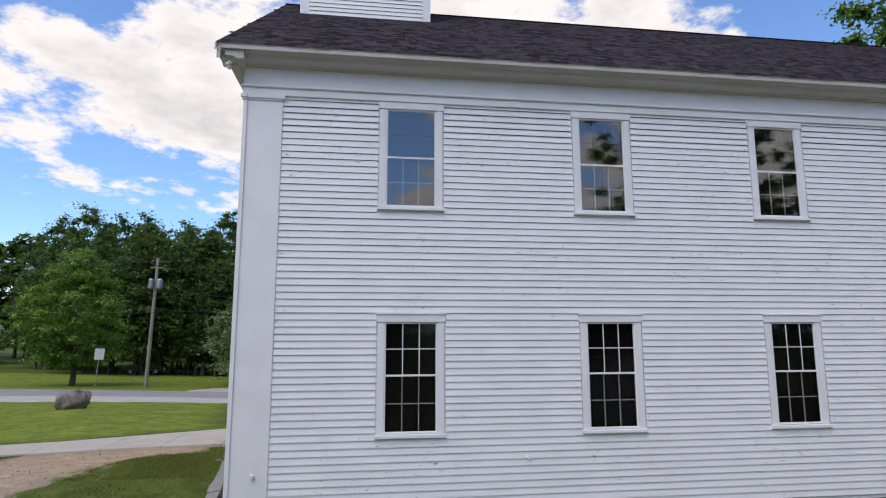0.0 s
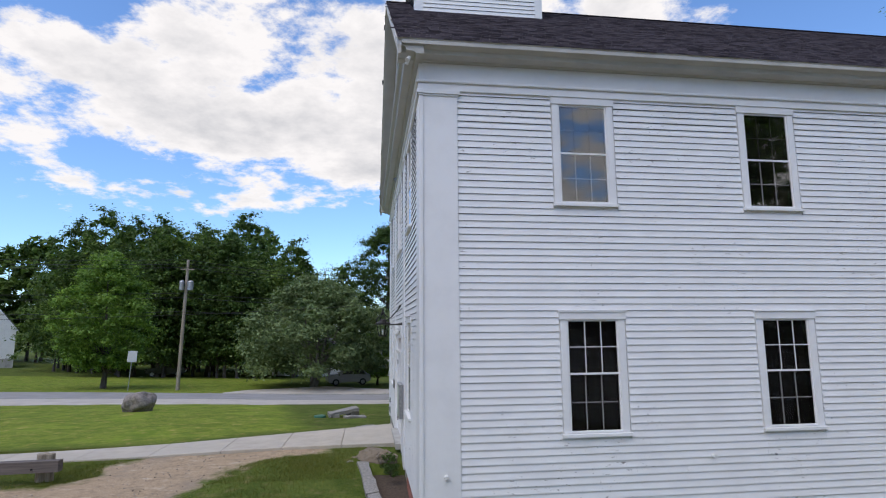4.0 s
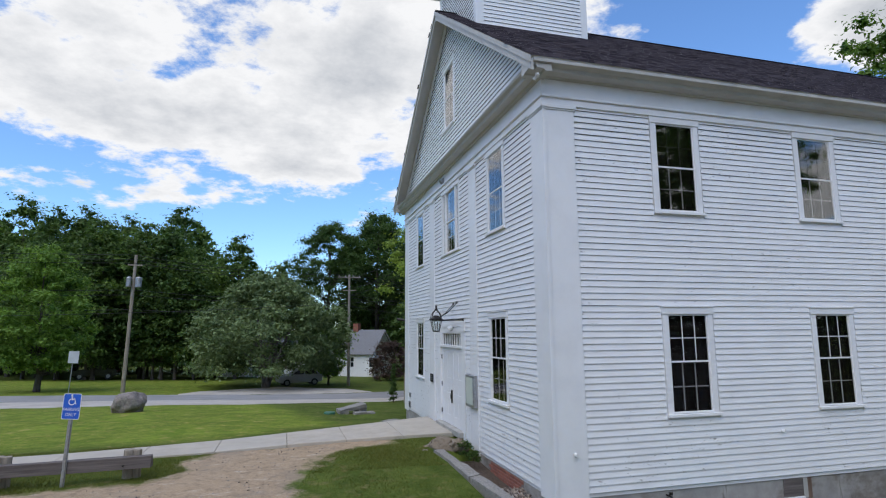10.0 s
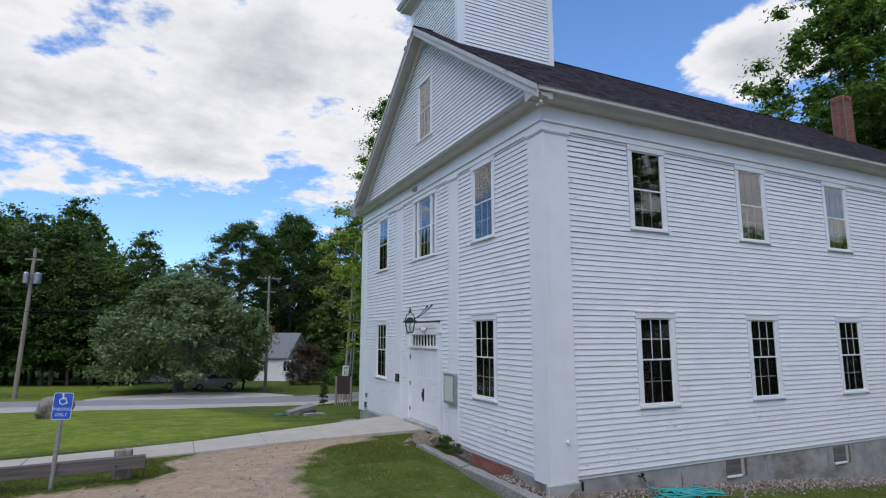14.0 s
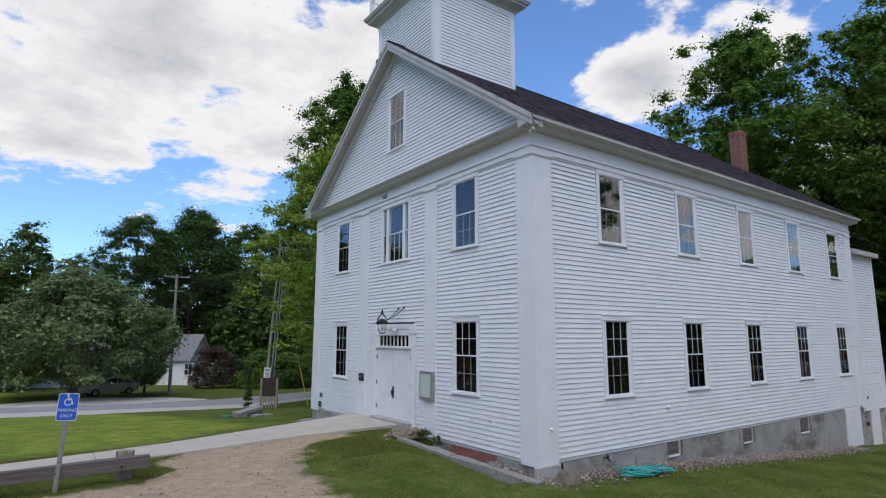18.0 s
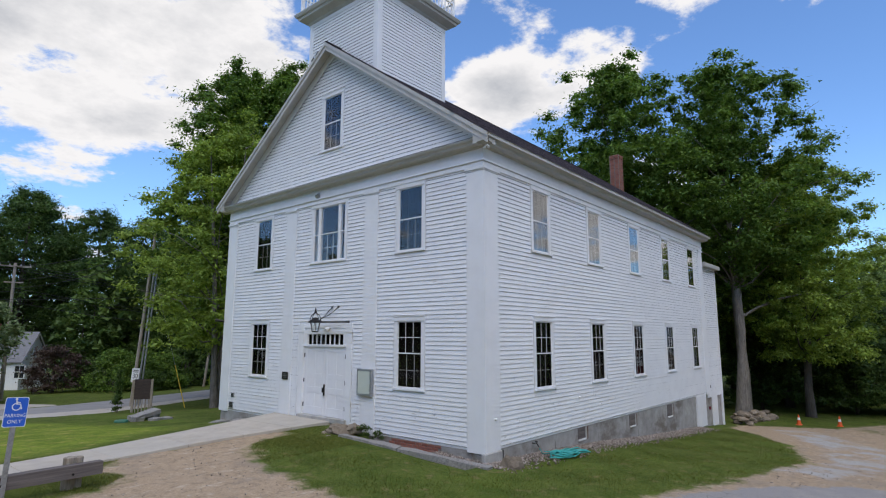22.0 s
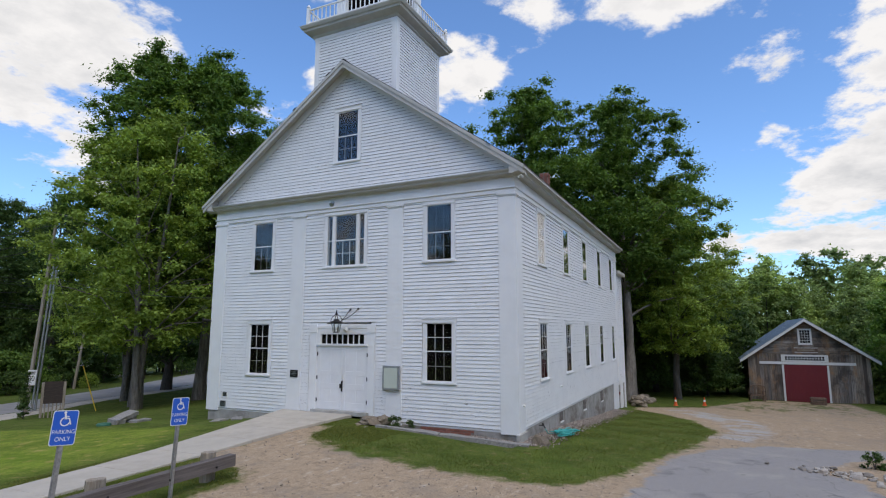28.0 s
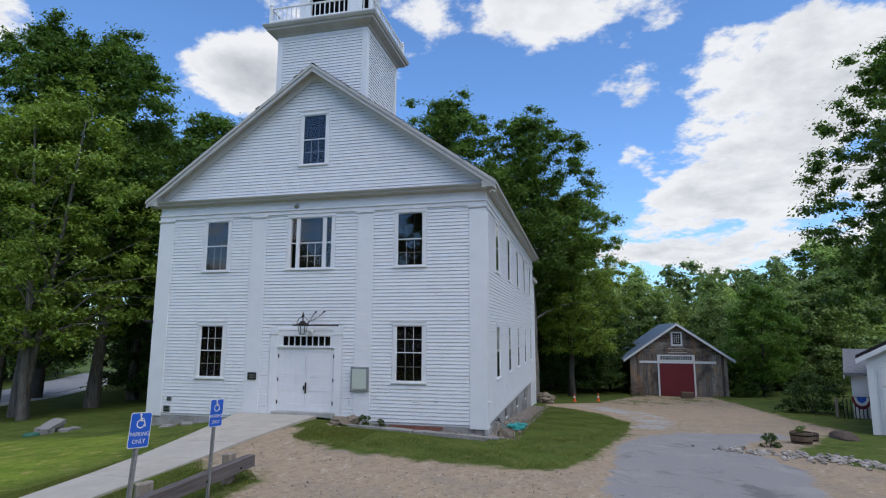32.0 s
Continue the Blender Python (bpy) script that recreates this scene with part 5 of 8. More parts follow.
def leaves_at(rng, centres, radii, per, size, flat=0.65, corners=4):
    """Leaf quads scattered round clump centres: bent a little, mostly facing up and out."""
    c_ = np.repeat(centres, per, 0)
    r_ = np.repeat(radii, per)[:, None]
    n = len(c_)
    d = rng.normal(size=(n, 3))
    d /= np.linalg.norm(d, axis=1)[:, None]
    rad = np.abs(rng.normal(0, 0.62, (n, 1))).clip(0.02, 1.7)
    pos = c_ + d * rad * r_ * np.array([1, 1, flat])
    nor = d * 0.6 + np.array([0, 0, 0.8]) + rng.normal(size=(n, 3)) * 0.5
    nor /= np.linalg.norm(nor, axis=1)[:, None]
    a = np.cross(nor, rng.normal(size=(n, 3)))
    a /= np.linalg.norm(a, axis=1)[:, None] + 1e-9
    b = np.cross(nor, a)
    s = size * rng.uniform(0.6, 1.25, (n, 1))
    droop = -0.25 * s * np.array([0, 0, 1])
    v = np.stack([pos - a * s * 0.5, pos - b * s * 0.36 + droop * 0.3, pos + a * s * 0.55 + droop, pos + b * s * 0.36 + droop * 0.3], 1).reshape(-1, 3)
    if corners == 3:
        v = v.reshape(-1, 4, 3)[:, (0, 1, 3)].copy()
        v[:, 0] -= (a * s * 0.45)
        v[:, 1:] += (a * s * 0.25)[:, None]
        return v.reshape(-1, 3), np.arange(n * 3).reshape(-1, 3)
    f = np.arange(n * 4).reshape(-1, 4)
    return v, f


def tree_parts(seed, height, radius, base, trunk_r, clumps, per, leaf, shape="round", lean=(0, 0), stems=1, clump_r=1.0, low_bias=0.0, corners=4, limbs=34, boughs=True):
    """Wood and leaf arrays of one tree that stands at the origin. base: where the crown begins."""
    rng = np.random.default_rng(seed)
    wv, wf = [], []

    def add(path, radii, seg=7):
        v, f = tube(path, radii, seg)
        o = len(wv)
        wv.extend(v)
        wf.extend([tuple(o + i for i in q) for q in f])

    ch = height - base
    cen, rad = [], []
    ph = rng.uniform(0, 6.28, 4)
    ends = []

    def outline(h, a):
        if shape == "round":
            prof = math.sin(math.pi * min(1.0, 0.14 + 0.84 * h)) ** 0.65
        elif shape == "cone":
            prof = max(0.06, (1.0 - h) ** 0.8)
        else:
            prof = math.sqrt(max(0.0, 1 - (h * 0.98) ** 2))
        return radius * prof * (1 + 0.16 * math.sin(2 * a + ph[0]) + 0.12 * math.sin(3 * a + ph[1] + 4 * h) + 0.12 * math.sin(9 * h + ph[2]))

    if height < 6.0 or not boughs:
        while len(cen) < clumps:
            h, a = rng.uniform(0.0, 1.0), rng.uniform(0, 2 * math.pi)
            r = outline(h, a) * math.sqrt(rng.uniform(0.12, 1.0))
            cen.append((lean[0] * h + r * math.cos(a), lean[1] * h + r * math.sin(a), base + h * ch * (1 + 0.05 * math.sin(3 * a + ph[3]))))
            rad.append(clump_r * rng.uniform(0.6, 1.3))
    else:
        # boughs: each carries its own sprays of leaves, with gaps between them
        n_b = max(20, clumps // 3)
        for i in range(n_b):
            h, a = (i + rng.uniform(0, 1)) / n_b, i * 2.39996 + rng.uniform(-0.5, 0.5)
            r = outline(h, a) * rng.uniform(0.50, 1.0)
            zt = base + h * ch + rng.normal(0, 0.02) * ch
            root = Vector((lean[0] * h, lean[1] * h, max(base * 0.6, zt - (0.35 + 0.5 * h) * r)))
            end = Vector((lean[0] * h + r * math.cos(a), lean[1] * h + r * math.sin(a), zt))
            ends.append((root, end))
            for k_ in range(clumps // n_b):
                s_ = rng.uniform(0.08, 1.0) ** 0.8
                p = root.lerp(end, s_)
                p.z += 0.12 * r * math.sin(math.pi * s_)
                off = np.clip(rng.normal(size=3), -1.4, 1.4) * np.array([1, 1, 0.45]) * radius * 0.17 * (0.45 + 0.55 * s_)
                cen.append(tuple(np.array(p) + off))
                rad.append(clump_r * rng.uniform(0.55, 1.05) * (1.1 - 0.35 * s_))
        # the rounded outside of the crown
        for k_ in range(int(clumps * 0.40)):
            h, a = rng.uniform(0.0, 1.0), rng.uniform(0, 2 * math.pi)
            r = outline(h, a) * math.sqrt(rng.uniform(0.40, 0.98))
            cen.append((lean[0] * h + r * math.cos(a), lean[1] * h + r * math.sin(a), base + h * ch * 0.97 + rng.normal(0, 0.25)))
            rad.append(clump_r * rng.uniform(0.5, 1.0))
    cen, rad = np.array(cen), np.array(rad)
    top = Vector((lean[0] * 0.8, lean[1] * 0.8, base + ch * 0.86))
    spines = []
    for s in range(stems):
        off = Vector((rng.uniform(-1, 1), rng.uniform(-1, 1), 0)) * (0.0 if stems == 1 else trunk_r * 1.1)
        tip = top + (Vector((rng.uniform(-1, 1), rng.uniform(-1, 1), 0)) * (0.3 if stems == 1 else radius * 0.55))
        pts, rr = [], []
        for i in range(9):
            t = i / 8
            w = Vector((math.sin(t * 5 + ph[0] + s) * 0.14, math.cos(t * 4 + ph[1] + s) * 0.14, 0)) * (height / 18) * (t > 0)
            pts.append(off + (tip - off) * t + w - Vector((0, 0, 0.3 if i == 0 else 0)))
            rr.append(trunk_r * (1.35 if i == 0 else (1.0 - 0.86 * t)) * (1.0 if stems == 1 else 0.72))
        add(pts, rr, 10)
        spines.append(pts)
    if ends:
        picks = [ends[int(i)] for i in rng.choice(len(ends), min(len(ends), limbs), replace=False)]
    else:
        picks = [(None, Vector(cen[int(i)])) for i in rng.choice(len(cen), min(len(cen), limbs), replace=False)]
    for root, c_ in picks:
        sp = spines[int(rng.integers(0, stems))]
        hgt = root.z if root else max(base * 0.55, c_.z - 0.55 * math.hypot(c_.x, c_.y) - 0.6)
        st = min(sp, key=lambda p: abs(p.z - hgt))
        midp = st.lerp(c_, 0.5) + Vector((0, 0, 0.10 * (c_ - st).length)) + Vector(rng.normal(size=3) * 0.25)
        r0 = trunk_r * 0.30 * max(0.35, 1 - st.z / height)
        add([st, st.lerp(midp, 0.5) + Vector(rng.normal(size=3) * 0.12), midp, midp.lerp(c_, 0.5) + Vector(rng.normal(size=3) * 0.15), c_], [r0, r0 * 0.75, r0 * 0.55, r0 * 0.35, r0 * 0.12], 5)
    lv, lf = leaves_at(rng, cen, rad, per, leaf, 0.58, corners)
    return np.array(wv), np.array(wf), lv, lf


TREES = {}


def tree(kind, x, y, label, name="tree", turn=0, scale=1.0, group="", category="tree", z=None):
    spec = TREE_KINDS[kind]
    if kind not in TREES:
        wv, wf, lv, lf = tree_parts(*spec["args"], **spec["more"])
        TREES[kind] = (np_mesh("trunk", wv, wf, spec["bark"], True), np_mesh("crown", lv, lf, spec["leaf"]))
    t = thing(name, label, category, pose(x, y, gz(x, y) if z is None else z, 0, 0, turn) @ Matrix.Diagonal((scale, scale, scale, 1)), group)
    a = part("trunk", TREES[kind][0], None, t)
    b = part("crown", TREES[kind][1], None, t)
    return t


#                 seed, height, radius, crown base, trunk, clumps, leaves each, leaf
TREE_KINDS = {
    "maple_small": dict(args=(11, 10.6, 3.3, 1.6, 0.20, 260, 230, 0.19), more=dict(clump_r=0.7, corners=3, boughs=False), bark=M_BARKDARK, leaf=M_LEAFFRESH),
    "maple_big": dict(args=(12, 24.0, 6.9, 6.0, 0.40, 420, 215, 0.215), more=dict(clump_r=1.06, corners=3), bark=M_BARK, leaf=M_LEAF),
    "maple_tall": dict(args=(26, 24.0, 4.9, 8.0, 0.36, 320, 260, 0.19), more=dict(clump_r=1.0, corners=3), bark=M_BARK, leaf=M_LEAF),
    "maple_light": dict(args=(13, 17.0, 6.1, 4.0, 0.31, 310, 205, 0.168), more=dict(clump_r=0.96, stems=3, corners=3), bark=M_BARK, leaf=M_LEAFLIGHT),
    "ash_tall": dict(args=(14, 25.5, 7.6, 5.0, 0.40, 440, 225, 0.215), more=dict(clump_r=1.06, corners=3), bark=M_BARK, leaf=M_LEAF),
    "ash_bare": dict(args=(42, 24.0, 6.4, 9.5, 0.44, 330, 215, 0.205), more=dict(clump_r=1.02, corners=3, limbs=50), bark=M_BARKPALE, leaf=M_LEAF),
    "ash_light": dict(args=(22, 22.0, 6.6, 5.2, 0.34, 380, 215, 0.215), more=dict(clump_r=1.02, corners=3), bark=M_BARKDARK, leaf=M_LEAFLIGHT),
    "weed": dict(args=(23, 2.2, 1.6, 0.1, 0.04, 40, 60, 0.22), more=dict(clump_r=0.5, shape="dome", stems=3), bark=M_BARKDARK, leaf=M_LEAFDARK),
    "maple_dark": dict(args=(15, 25.0, 8.0, 3.5, 0.50, 420, 190, 0.27), more=dict(clump_r=1.4, corners=3, boughs=False), bark=M_BARKDARK, leaf=M_LEAFDARK),
    "maple_behind": dict(args=(25, 25.0, 8.0, 3.5, 0.60, 240, 30, 0.75), more=dict(clump_r=1.6, corners=3, limbs=12), bark=M_BARKDARK, leaf=M_LEAFDARK),
    # leaf colour carries the shade: dark copy under tall trees, pale copy beside the barn
    "understory": dict(args=(16, 8.5, 3.6, 0.8, 0.14, 190, 150, 0.22), more=dict(clump_r=0.8, shape="dome", corners=3), bark=M_BARKDARK, leaf=M_LEAFDARK),
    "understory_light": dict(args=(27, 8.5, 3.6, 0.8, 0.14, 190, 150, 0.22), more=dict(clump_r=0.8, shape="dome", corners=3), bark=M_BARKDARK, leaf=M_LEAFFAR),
    "willow_grey": dict(args=(17, 10.2, 8.5, 1.6, 0.30, 480, 170, 0.27), more=dict(clump_r=1.0, shape="dome", stems=4, corners=3, boughs=False), bark=M_BARK, leaf=M_LEAFGREY),
    "shrub": dict(args=(18, 2.6, 2.2, 0.2, 0.06, 90, 80, 0.16), more=dict(clump_r=0.5, shape="dome", stems=3), bark=M_BARKDARK, leaf=M_LEAFDARK),
    "lilac": dict(args=(28, 2.8, 2.0, 0.2, 0.06, 130, 110, 0.14), more=dict(clump_r=0.5, shape="dome", stems=3), bark=M_BARKDARK, leaf=M_LEAF),
    "bush_yellow": dict(args=(29, 2.8, 2.2, 0.2, 0.06, 90, 90, 0.16), more=dict(clump_r=0.5, shape="dome", stems=3), bark=M_BARKDARK, leaf=M_LEAFLIGHT),
    "shrub_red": dict(args=(19, 4.6, 3.0, 0.4, 0.10, 110, 80, 0.22), more=dict(clump_r=0.7, shape="dome", stems=3), bark=M_BARKDARK, leaf=M_LEAFRED),
    "sapling": dict(args=(20, 2.4, 0.22, 0.15, 0.03, 46, 110, 0.085), more=dict(clump_r=0.16, shape="cone", limbs=10), bark=M_BARKDARK, leaf=M_LEAFDARK),
    "bare_birch": dict(args=(21, 15.0, 3.4, 6.0, 0.14, 90, 14, 0.20), more=dict(clump_r=0.9, stems=3), bark=M_BARK, leaf=M_LEAFGREY),
}
tree("maple_small", -25.2, 52.6, "young green maple with a full rounded crown on the verge", turn=40, scale=1.08)
tree("willow_grey", -7.9, 57.5, "broad grey-green old apple tree with many stems", turn=20, scale=1.0)
tree("bare_birch", -8.0, 78.0, "thin half-bare birch behind the apple tree")
for x, y, s, tn in ((0.5, 97, 0.98, 30), (9.0, 98, 1.08, 130), (17.5, 95, 1.0, 220), (12.0, 108, 1.05, 300), (20.0, 83.1, 0.9, 60), (21.7, 73.6, 0.85, 170)):
    tree("maple_dark", x, y, "large dark green maple behind the cottage", scale=s, turn=tn, group="dark maples behind the cottage")
# the stand beside the far end of the front
tree("maple_light", 5.45, 35.3, "old twin-trunked maple with bright green leaves", turn=15, scale=1.06)
tree("maple_tall", 10.6, 36.2, "tall slender maple with dark green leaves", turn=70, scale=1.02)
tree("maple_big", 16.5, 38.5, "tall old maple with grey furrowed trunk", turn=160, scale=0.88)
tree("maple_light", 10.5, 43.8, "old maple with bright green leaves", turn=200, scale=1.0)
tree("maple_tall", 7.2, 37.9, "tall slender maple with dark green leaves", turn=20, scale=1.0)
tree("maple_dark", 20.5, 52.0, "dark tall maple beside the road", turn=140, scale=0.85)
tree("maple_big", 12.5, 30.0, "tall old maple with grey furrowed trunk", turn=250, scale=0.78)
for x, y, s, tn in ((15.5, 33.0, 0.85, 10), (19.0, 36.5, 1.0, 70), (24.5, 43.5, 1.1, 130), (29.5, 49.5, 1.1, 190), (35.5, 54.5, 1.0, 250), (19.5, 29.0, 0.9, 310)):
    tree("understory", x, y, "leafy dark young tree under the old maples", turn=tn, scale=s, group="young trees under the maples")
# the stand behind the rear end
ash = tree("ash_bare", 26.6, 10.15, "tall ash with a pale bare trunk behind the hall", turn=0, scale=0.96)
v_, f_ = tube([Vector(p) for p in ((0.1, -0.1, 6.3), (0.8, -1.1, 7.0), (1.5, -2.4, 7.6), (2.1, -3.7, 7.9), (2.6, -4.9, 7.8))], [0.12, 0.09, 0.07, 0.05, 0.02], 7)
part("limb", np_mesh("limb", np.array(v_), np.array(f_), M_BARKPALE, True), None, ash, "long bare side limb")
tree("ash_tall", 33.5, 13.5, "tall green ash behind the hall", turn=60, scale=0.84)
tree("maple_big", 24.5, 16.5, "tall green maple behind the hall", turn=120, scale=1.0)
tree("ash_light", 31.2, 7.2, "bright green ash at the wood's edge", turn=80, scale=0.80)
tree("ash_light", 38.5, 9.5, "tall bright green ash at the wood's edge", turn=200, scale=0.85)
tree("maple_big", 31.0, 20.0, "tall green maple behind the hall", turn=190, scale=0.86)
# the last two are added dark fill for the deep shade left of the barn
for x, y, s, tn in ((26.0, 16.2, 0.85, 0), (34.0, 10.5, 0.75, 150), (41.5, 11.0, 1.0, 210), (46.5, 8.0, 1.05, 20), (49.5, 12.5, 1.15, 250), (52.0, 4.0, 1.1, 300), (46.0, -9.5, 1.0, 100), (50, -9, 1.15, 60), (44.5, -13.2, 1.15, 30), (43.5, -16.8, 1.25, 200), (37.0, 5.2, 0.8, 45), (41.0, 3.6, 0.9, 115)):
    tree("understory_light" if x > 38 and y < 0 else "understory", x, y, "leafy young tree at the wood's edge", turn=tn, scale=s, group="young trees at the wood's edge")
tree("shrub", 18.9, -6.8, "dense rounded dark green bush by the lane", name="bush", category="bush", scale=0.82)
tree("maple_small", 36.5, -9.3, "young bright green tree with a pointed crown beside the barn", turn=90, scale=0.9)
tree("lilac", 35.4, -7.4, "small leafy green bush at the barn's corner", name="bush", category="bush", turn=120, scale=0.5)
tree("shrub", 36.0, -8.2, "leafy bush beside the barn", name="bush", category="bush", turn=60, scale=0.8)
tree("maple_small", -1.8, 63.2, "small bright green tree beside the utility pole", turn=10, scale=0.58)
for x, y, s, tn in ((10.6, 66.4, 1.45, 0), (13.2, 65.6, 1.35, 75), (16.0, 66.0, 1.3, 150)):
    tree("lilac", x, y, "tall leafy green bush across the road", name="bush", category="bush", scale=s, turn=tn, group="bushes across the road")
tree("bush_yellow", 21.9, 66.0, "low yellow-green bush beside the pole", name="bush", category="bush", scale=0.55)
tree("shrub_red", 6.2, 70.0, "purple-brown leafy bush by the cottage", name="bush", category="bush")
tree("shrub", 9.5, 70.5, "green bush by the cottage", name="bush", category="bush", scale=1.2)
tree("sapling", 0.55, 37.6, "thin dark sapling beside the kiosk", name="sapling", category="shrub", scale=1.0)
# a big tree over the garage, and trees behind the camera's way that the windows mirror
tree("maple_big", 22.5, -16.2, "tall dark green maple beyond the garage", turn=45, scale=1.04)
for i, (x, y, s) in enumerate(((-12, -30, 1.0), (-3, -34, 0.9), (14, -31, 0.6), (-24, -27, 0.9), (-36, -22, 0.95), (-42, -6, 0.9), (-44, 9, 1.0), (-46, 22, 0.75), (-45, 31, 0.68), (-46, 40, 0.72))):
    tree("maple_behind", x, y, "tall dark green maple behind the drive", turn=i * 67, scale=s * 0.8)

# the far woods: one mass of trees
woods_w, woods_wf, woods_l, woods_lf = [], [], [], []
WOODS = {}
for key, clumps, per, leaf in (("near", 170, 72, 0.41), ("mid", 150, 40, 0.60), ("back", 100, 16, 1.05)):
    WOODS[key] = [tree_parts(31, 20, 4.6, 4.0, 0.24, clumps, per, leaf, clump_r=1.4, corners=3, limbs=9, boughs=False), tree_parts(32, 22, 4.8, 3.6, 0.24, clumps, per, leaf, clump_r=1.35, corners=3, limbs=9, boughs=False), tree_parts(33, 18, 5.4, 2.6, 0.2, clumps, per, leaf, shape="dome", clump_r=1.4, corners=3, limbs=9, boughs=False)]
WR = random.Random(5)


def wood_row(x0, y0, x1, y1, n, scale, depth, light, dense="mid"):
    for i in range(n):
        t = (i + WR.uniform(-0.4, 0.4)) / max(1, n - 1)
        x, y = x0 + (x1 - x0) * t + WR.uniform(-1, 1) * depth, y0 + (y1 - y0) * t + WR.uniform(-1, 1) * depth
        k_ = WR.choice((0, 1, 2))
        wv, wf, lv, lf = WOODS[dense][k_]
        m = np.array((pose(x, y, gz(x, y) - 0.2, 0, 0, WR.uniform(0, 360)) @ Matrix.Diagonal((*[scale * WR.uniform(0.78, 1.18)] * 3, 1))))
        for src, dst, fs, fd in ((wv, woods_w, wf, woods_wf), (lv, light, lf, woods_lf if light is woods_l else woods_lf2)):
            o = sum(len(a) for a in dst[-1:]) and dst_off[id(dst)]
            dst_off[id(dst)] = (o or 0) + len(src)
            dst.append(src @ m[:3, :3].T + m[:3, 3])
            fd.append(fs + (o or 0))


woods_l2, woods_lf2 = [], []
dst_off = {id(woods_w): 0, id(woods_l): 0, id(woods_l2): 0}
wood_row(-35, 74, -14, 76, 22, 0.76, 3, woods_l, "near")         # across the road
wood_row(-43, 86, -18, 92, 22, 0.92, 4, woods_l, "near")
wood_row(-50, 92, -38, 80, 7, 0.85, 2, woods_l, "near")
wood_row(-100, 112, -20, 118, 30, 1.0, 5, woods_l, "back")
wood_row(-120, 66, -76, 104, 16, 0.9, 5, woods_l, "back")
wood_row(-14, 100, 60, 120, 22, 0.72, 5, woods_l, "back")
wood_row(40, 90, 80, 112, 14, 0.8, 4, woods_l, "back")
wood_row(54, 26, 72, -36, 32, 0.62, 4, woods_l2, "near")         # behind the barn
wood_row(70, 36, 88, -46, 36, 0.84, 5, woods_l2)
wood_row(44, 26, 60, 12, 7, 0.85, 3, woods_l)
wood_row(12, 78, 64, 100, 22, 0.66, 3, woods_l, "back")
wood_row(22, 70, 60, 92, 10, 0.45, 2, woods_l, "back")
wood_row(40, 40, 66, 52, 8, 0.95, 4, woods_l, "back")
wood_row(50, 62, 74, 80, 9, 0.6, 3, woods_l, "back")
wood_row(40, 57, 72, 72, 12, 0.5, 2, woods_l, "back")
wood_row(48, -16, 70, -40, 8, 0.75, 3, woods_l2)
wood_row(-40, -46, 60, -50, 24, 0.68, 5, woods_l, "back")
wood_row(-62, -40, -66, 30, 18, 1.0, 4, woods_l, "back")
w = thing("far_woods", "dense mixed woods, dark green across the road and lighter behind the barn", "woods", kind="stuff")
part("trunks", np_mesh("trunks", np.concatenate(woods_w), np.concatenate(woods_wf), M_BARKDARK, True), None, w)
part("foliage", np_mesh("foliage", np.concatenate(woods_l), np.concatenate(woods_lf), M_LEAFWOOD), None, w, "dark green foliage")
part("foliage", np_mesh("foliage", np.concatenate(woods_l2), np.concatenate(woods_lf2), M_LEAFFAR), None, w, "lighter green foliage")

# ---- the walk, kerb and planting along the front ----
walk_path = thing("walkway", "pale concrete walk of separate slabs rising to the door", "walkway", kind="structure")


def walk_edge(x):
    """Near and far edge of the walk and its height at x."""
    t = min(1.0, max(0.0, (x + 12.0) / 9.8))
    near = 14.62 + 0.16 * min(1, max(0, (x + 12) / 6)) - 0.10 * max(0, (x + 5.5) / 3.3)
    far = 15.80 + 1.75 * t ** 1.5
    return near, far


def walk_z(x, y):
    t = min(1.0, max(0.0, (x + 7.5) / 5.3))
    return gz(x, y) * (1 - t) + 0.205 * t + 0.045


xs = [-22.0, -20.2, -18.4, -16.6, -14.8, -13.0, -11.2, -9.5, -7.9, -6.3, -4.9, -3.5, -2.16]
for a, b in zip(xs, xs[1:]):
    bm = bmesh.new()
    g_ = 0.004
    (na, fa), (nb, fb) = walk_edge(a), walk_edge(b)
    c8 = []
    for x, y in ((a + g_, na), (b - g_, nb), (b - g_, fb), (a + g_, fa)):
        c8.append((x, y, walk_z(x, y)))
    top_v = [bm.verts.new(p) for p in c8]
    bot_v = [bm.verts.new((p[0], p[1], p[2] - 0.25)) for p in c8]
    bm.faces.new(top_v)
    bm.faces.new(bot_v[::-1])
    for i in range(4):
        bm.faces.new((top_v[i], bot_v[i], bot_v[(i + 1) % 4], top_v[(i + 1) % 4]))
    part("slab", bm, M_WALK, walk_path, bevel=0.012)


def stone_mesh(name, seed, mat, sx, sy, sz, rough=0.25, sub=2, freq=1.6, flat=0.0):
    bm = bmesh.new()
    bmesh.ops.create_icosphere(bm, subdivisions=sub, radius=0.5)
    for v in bm.verts:
        n_ = noise.noise(v.co * freq * 2 + Vector((seed * 3.1, seed * 1.7, seed))) + 0.5 * noise.noise(v.co * freq * 5 + Vector((seed, 0, seed * 2.3)))
        v.co *= 1 + rough * n_
        if flat:
            v.co.z = max(min(v.co.z, 0.5 - flat), -0.5 + flat)
        v.co = Vector((v.co.x * sx, v.co.y * sy, v.co.z * sz))
    return mesh_of(name, bm, mat)


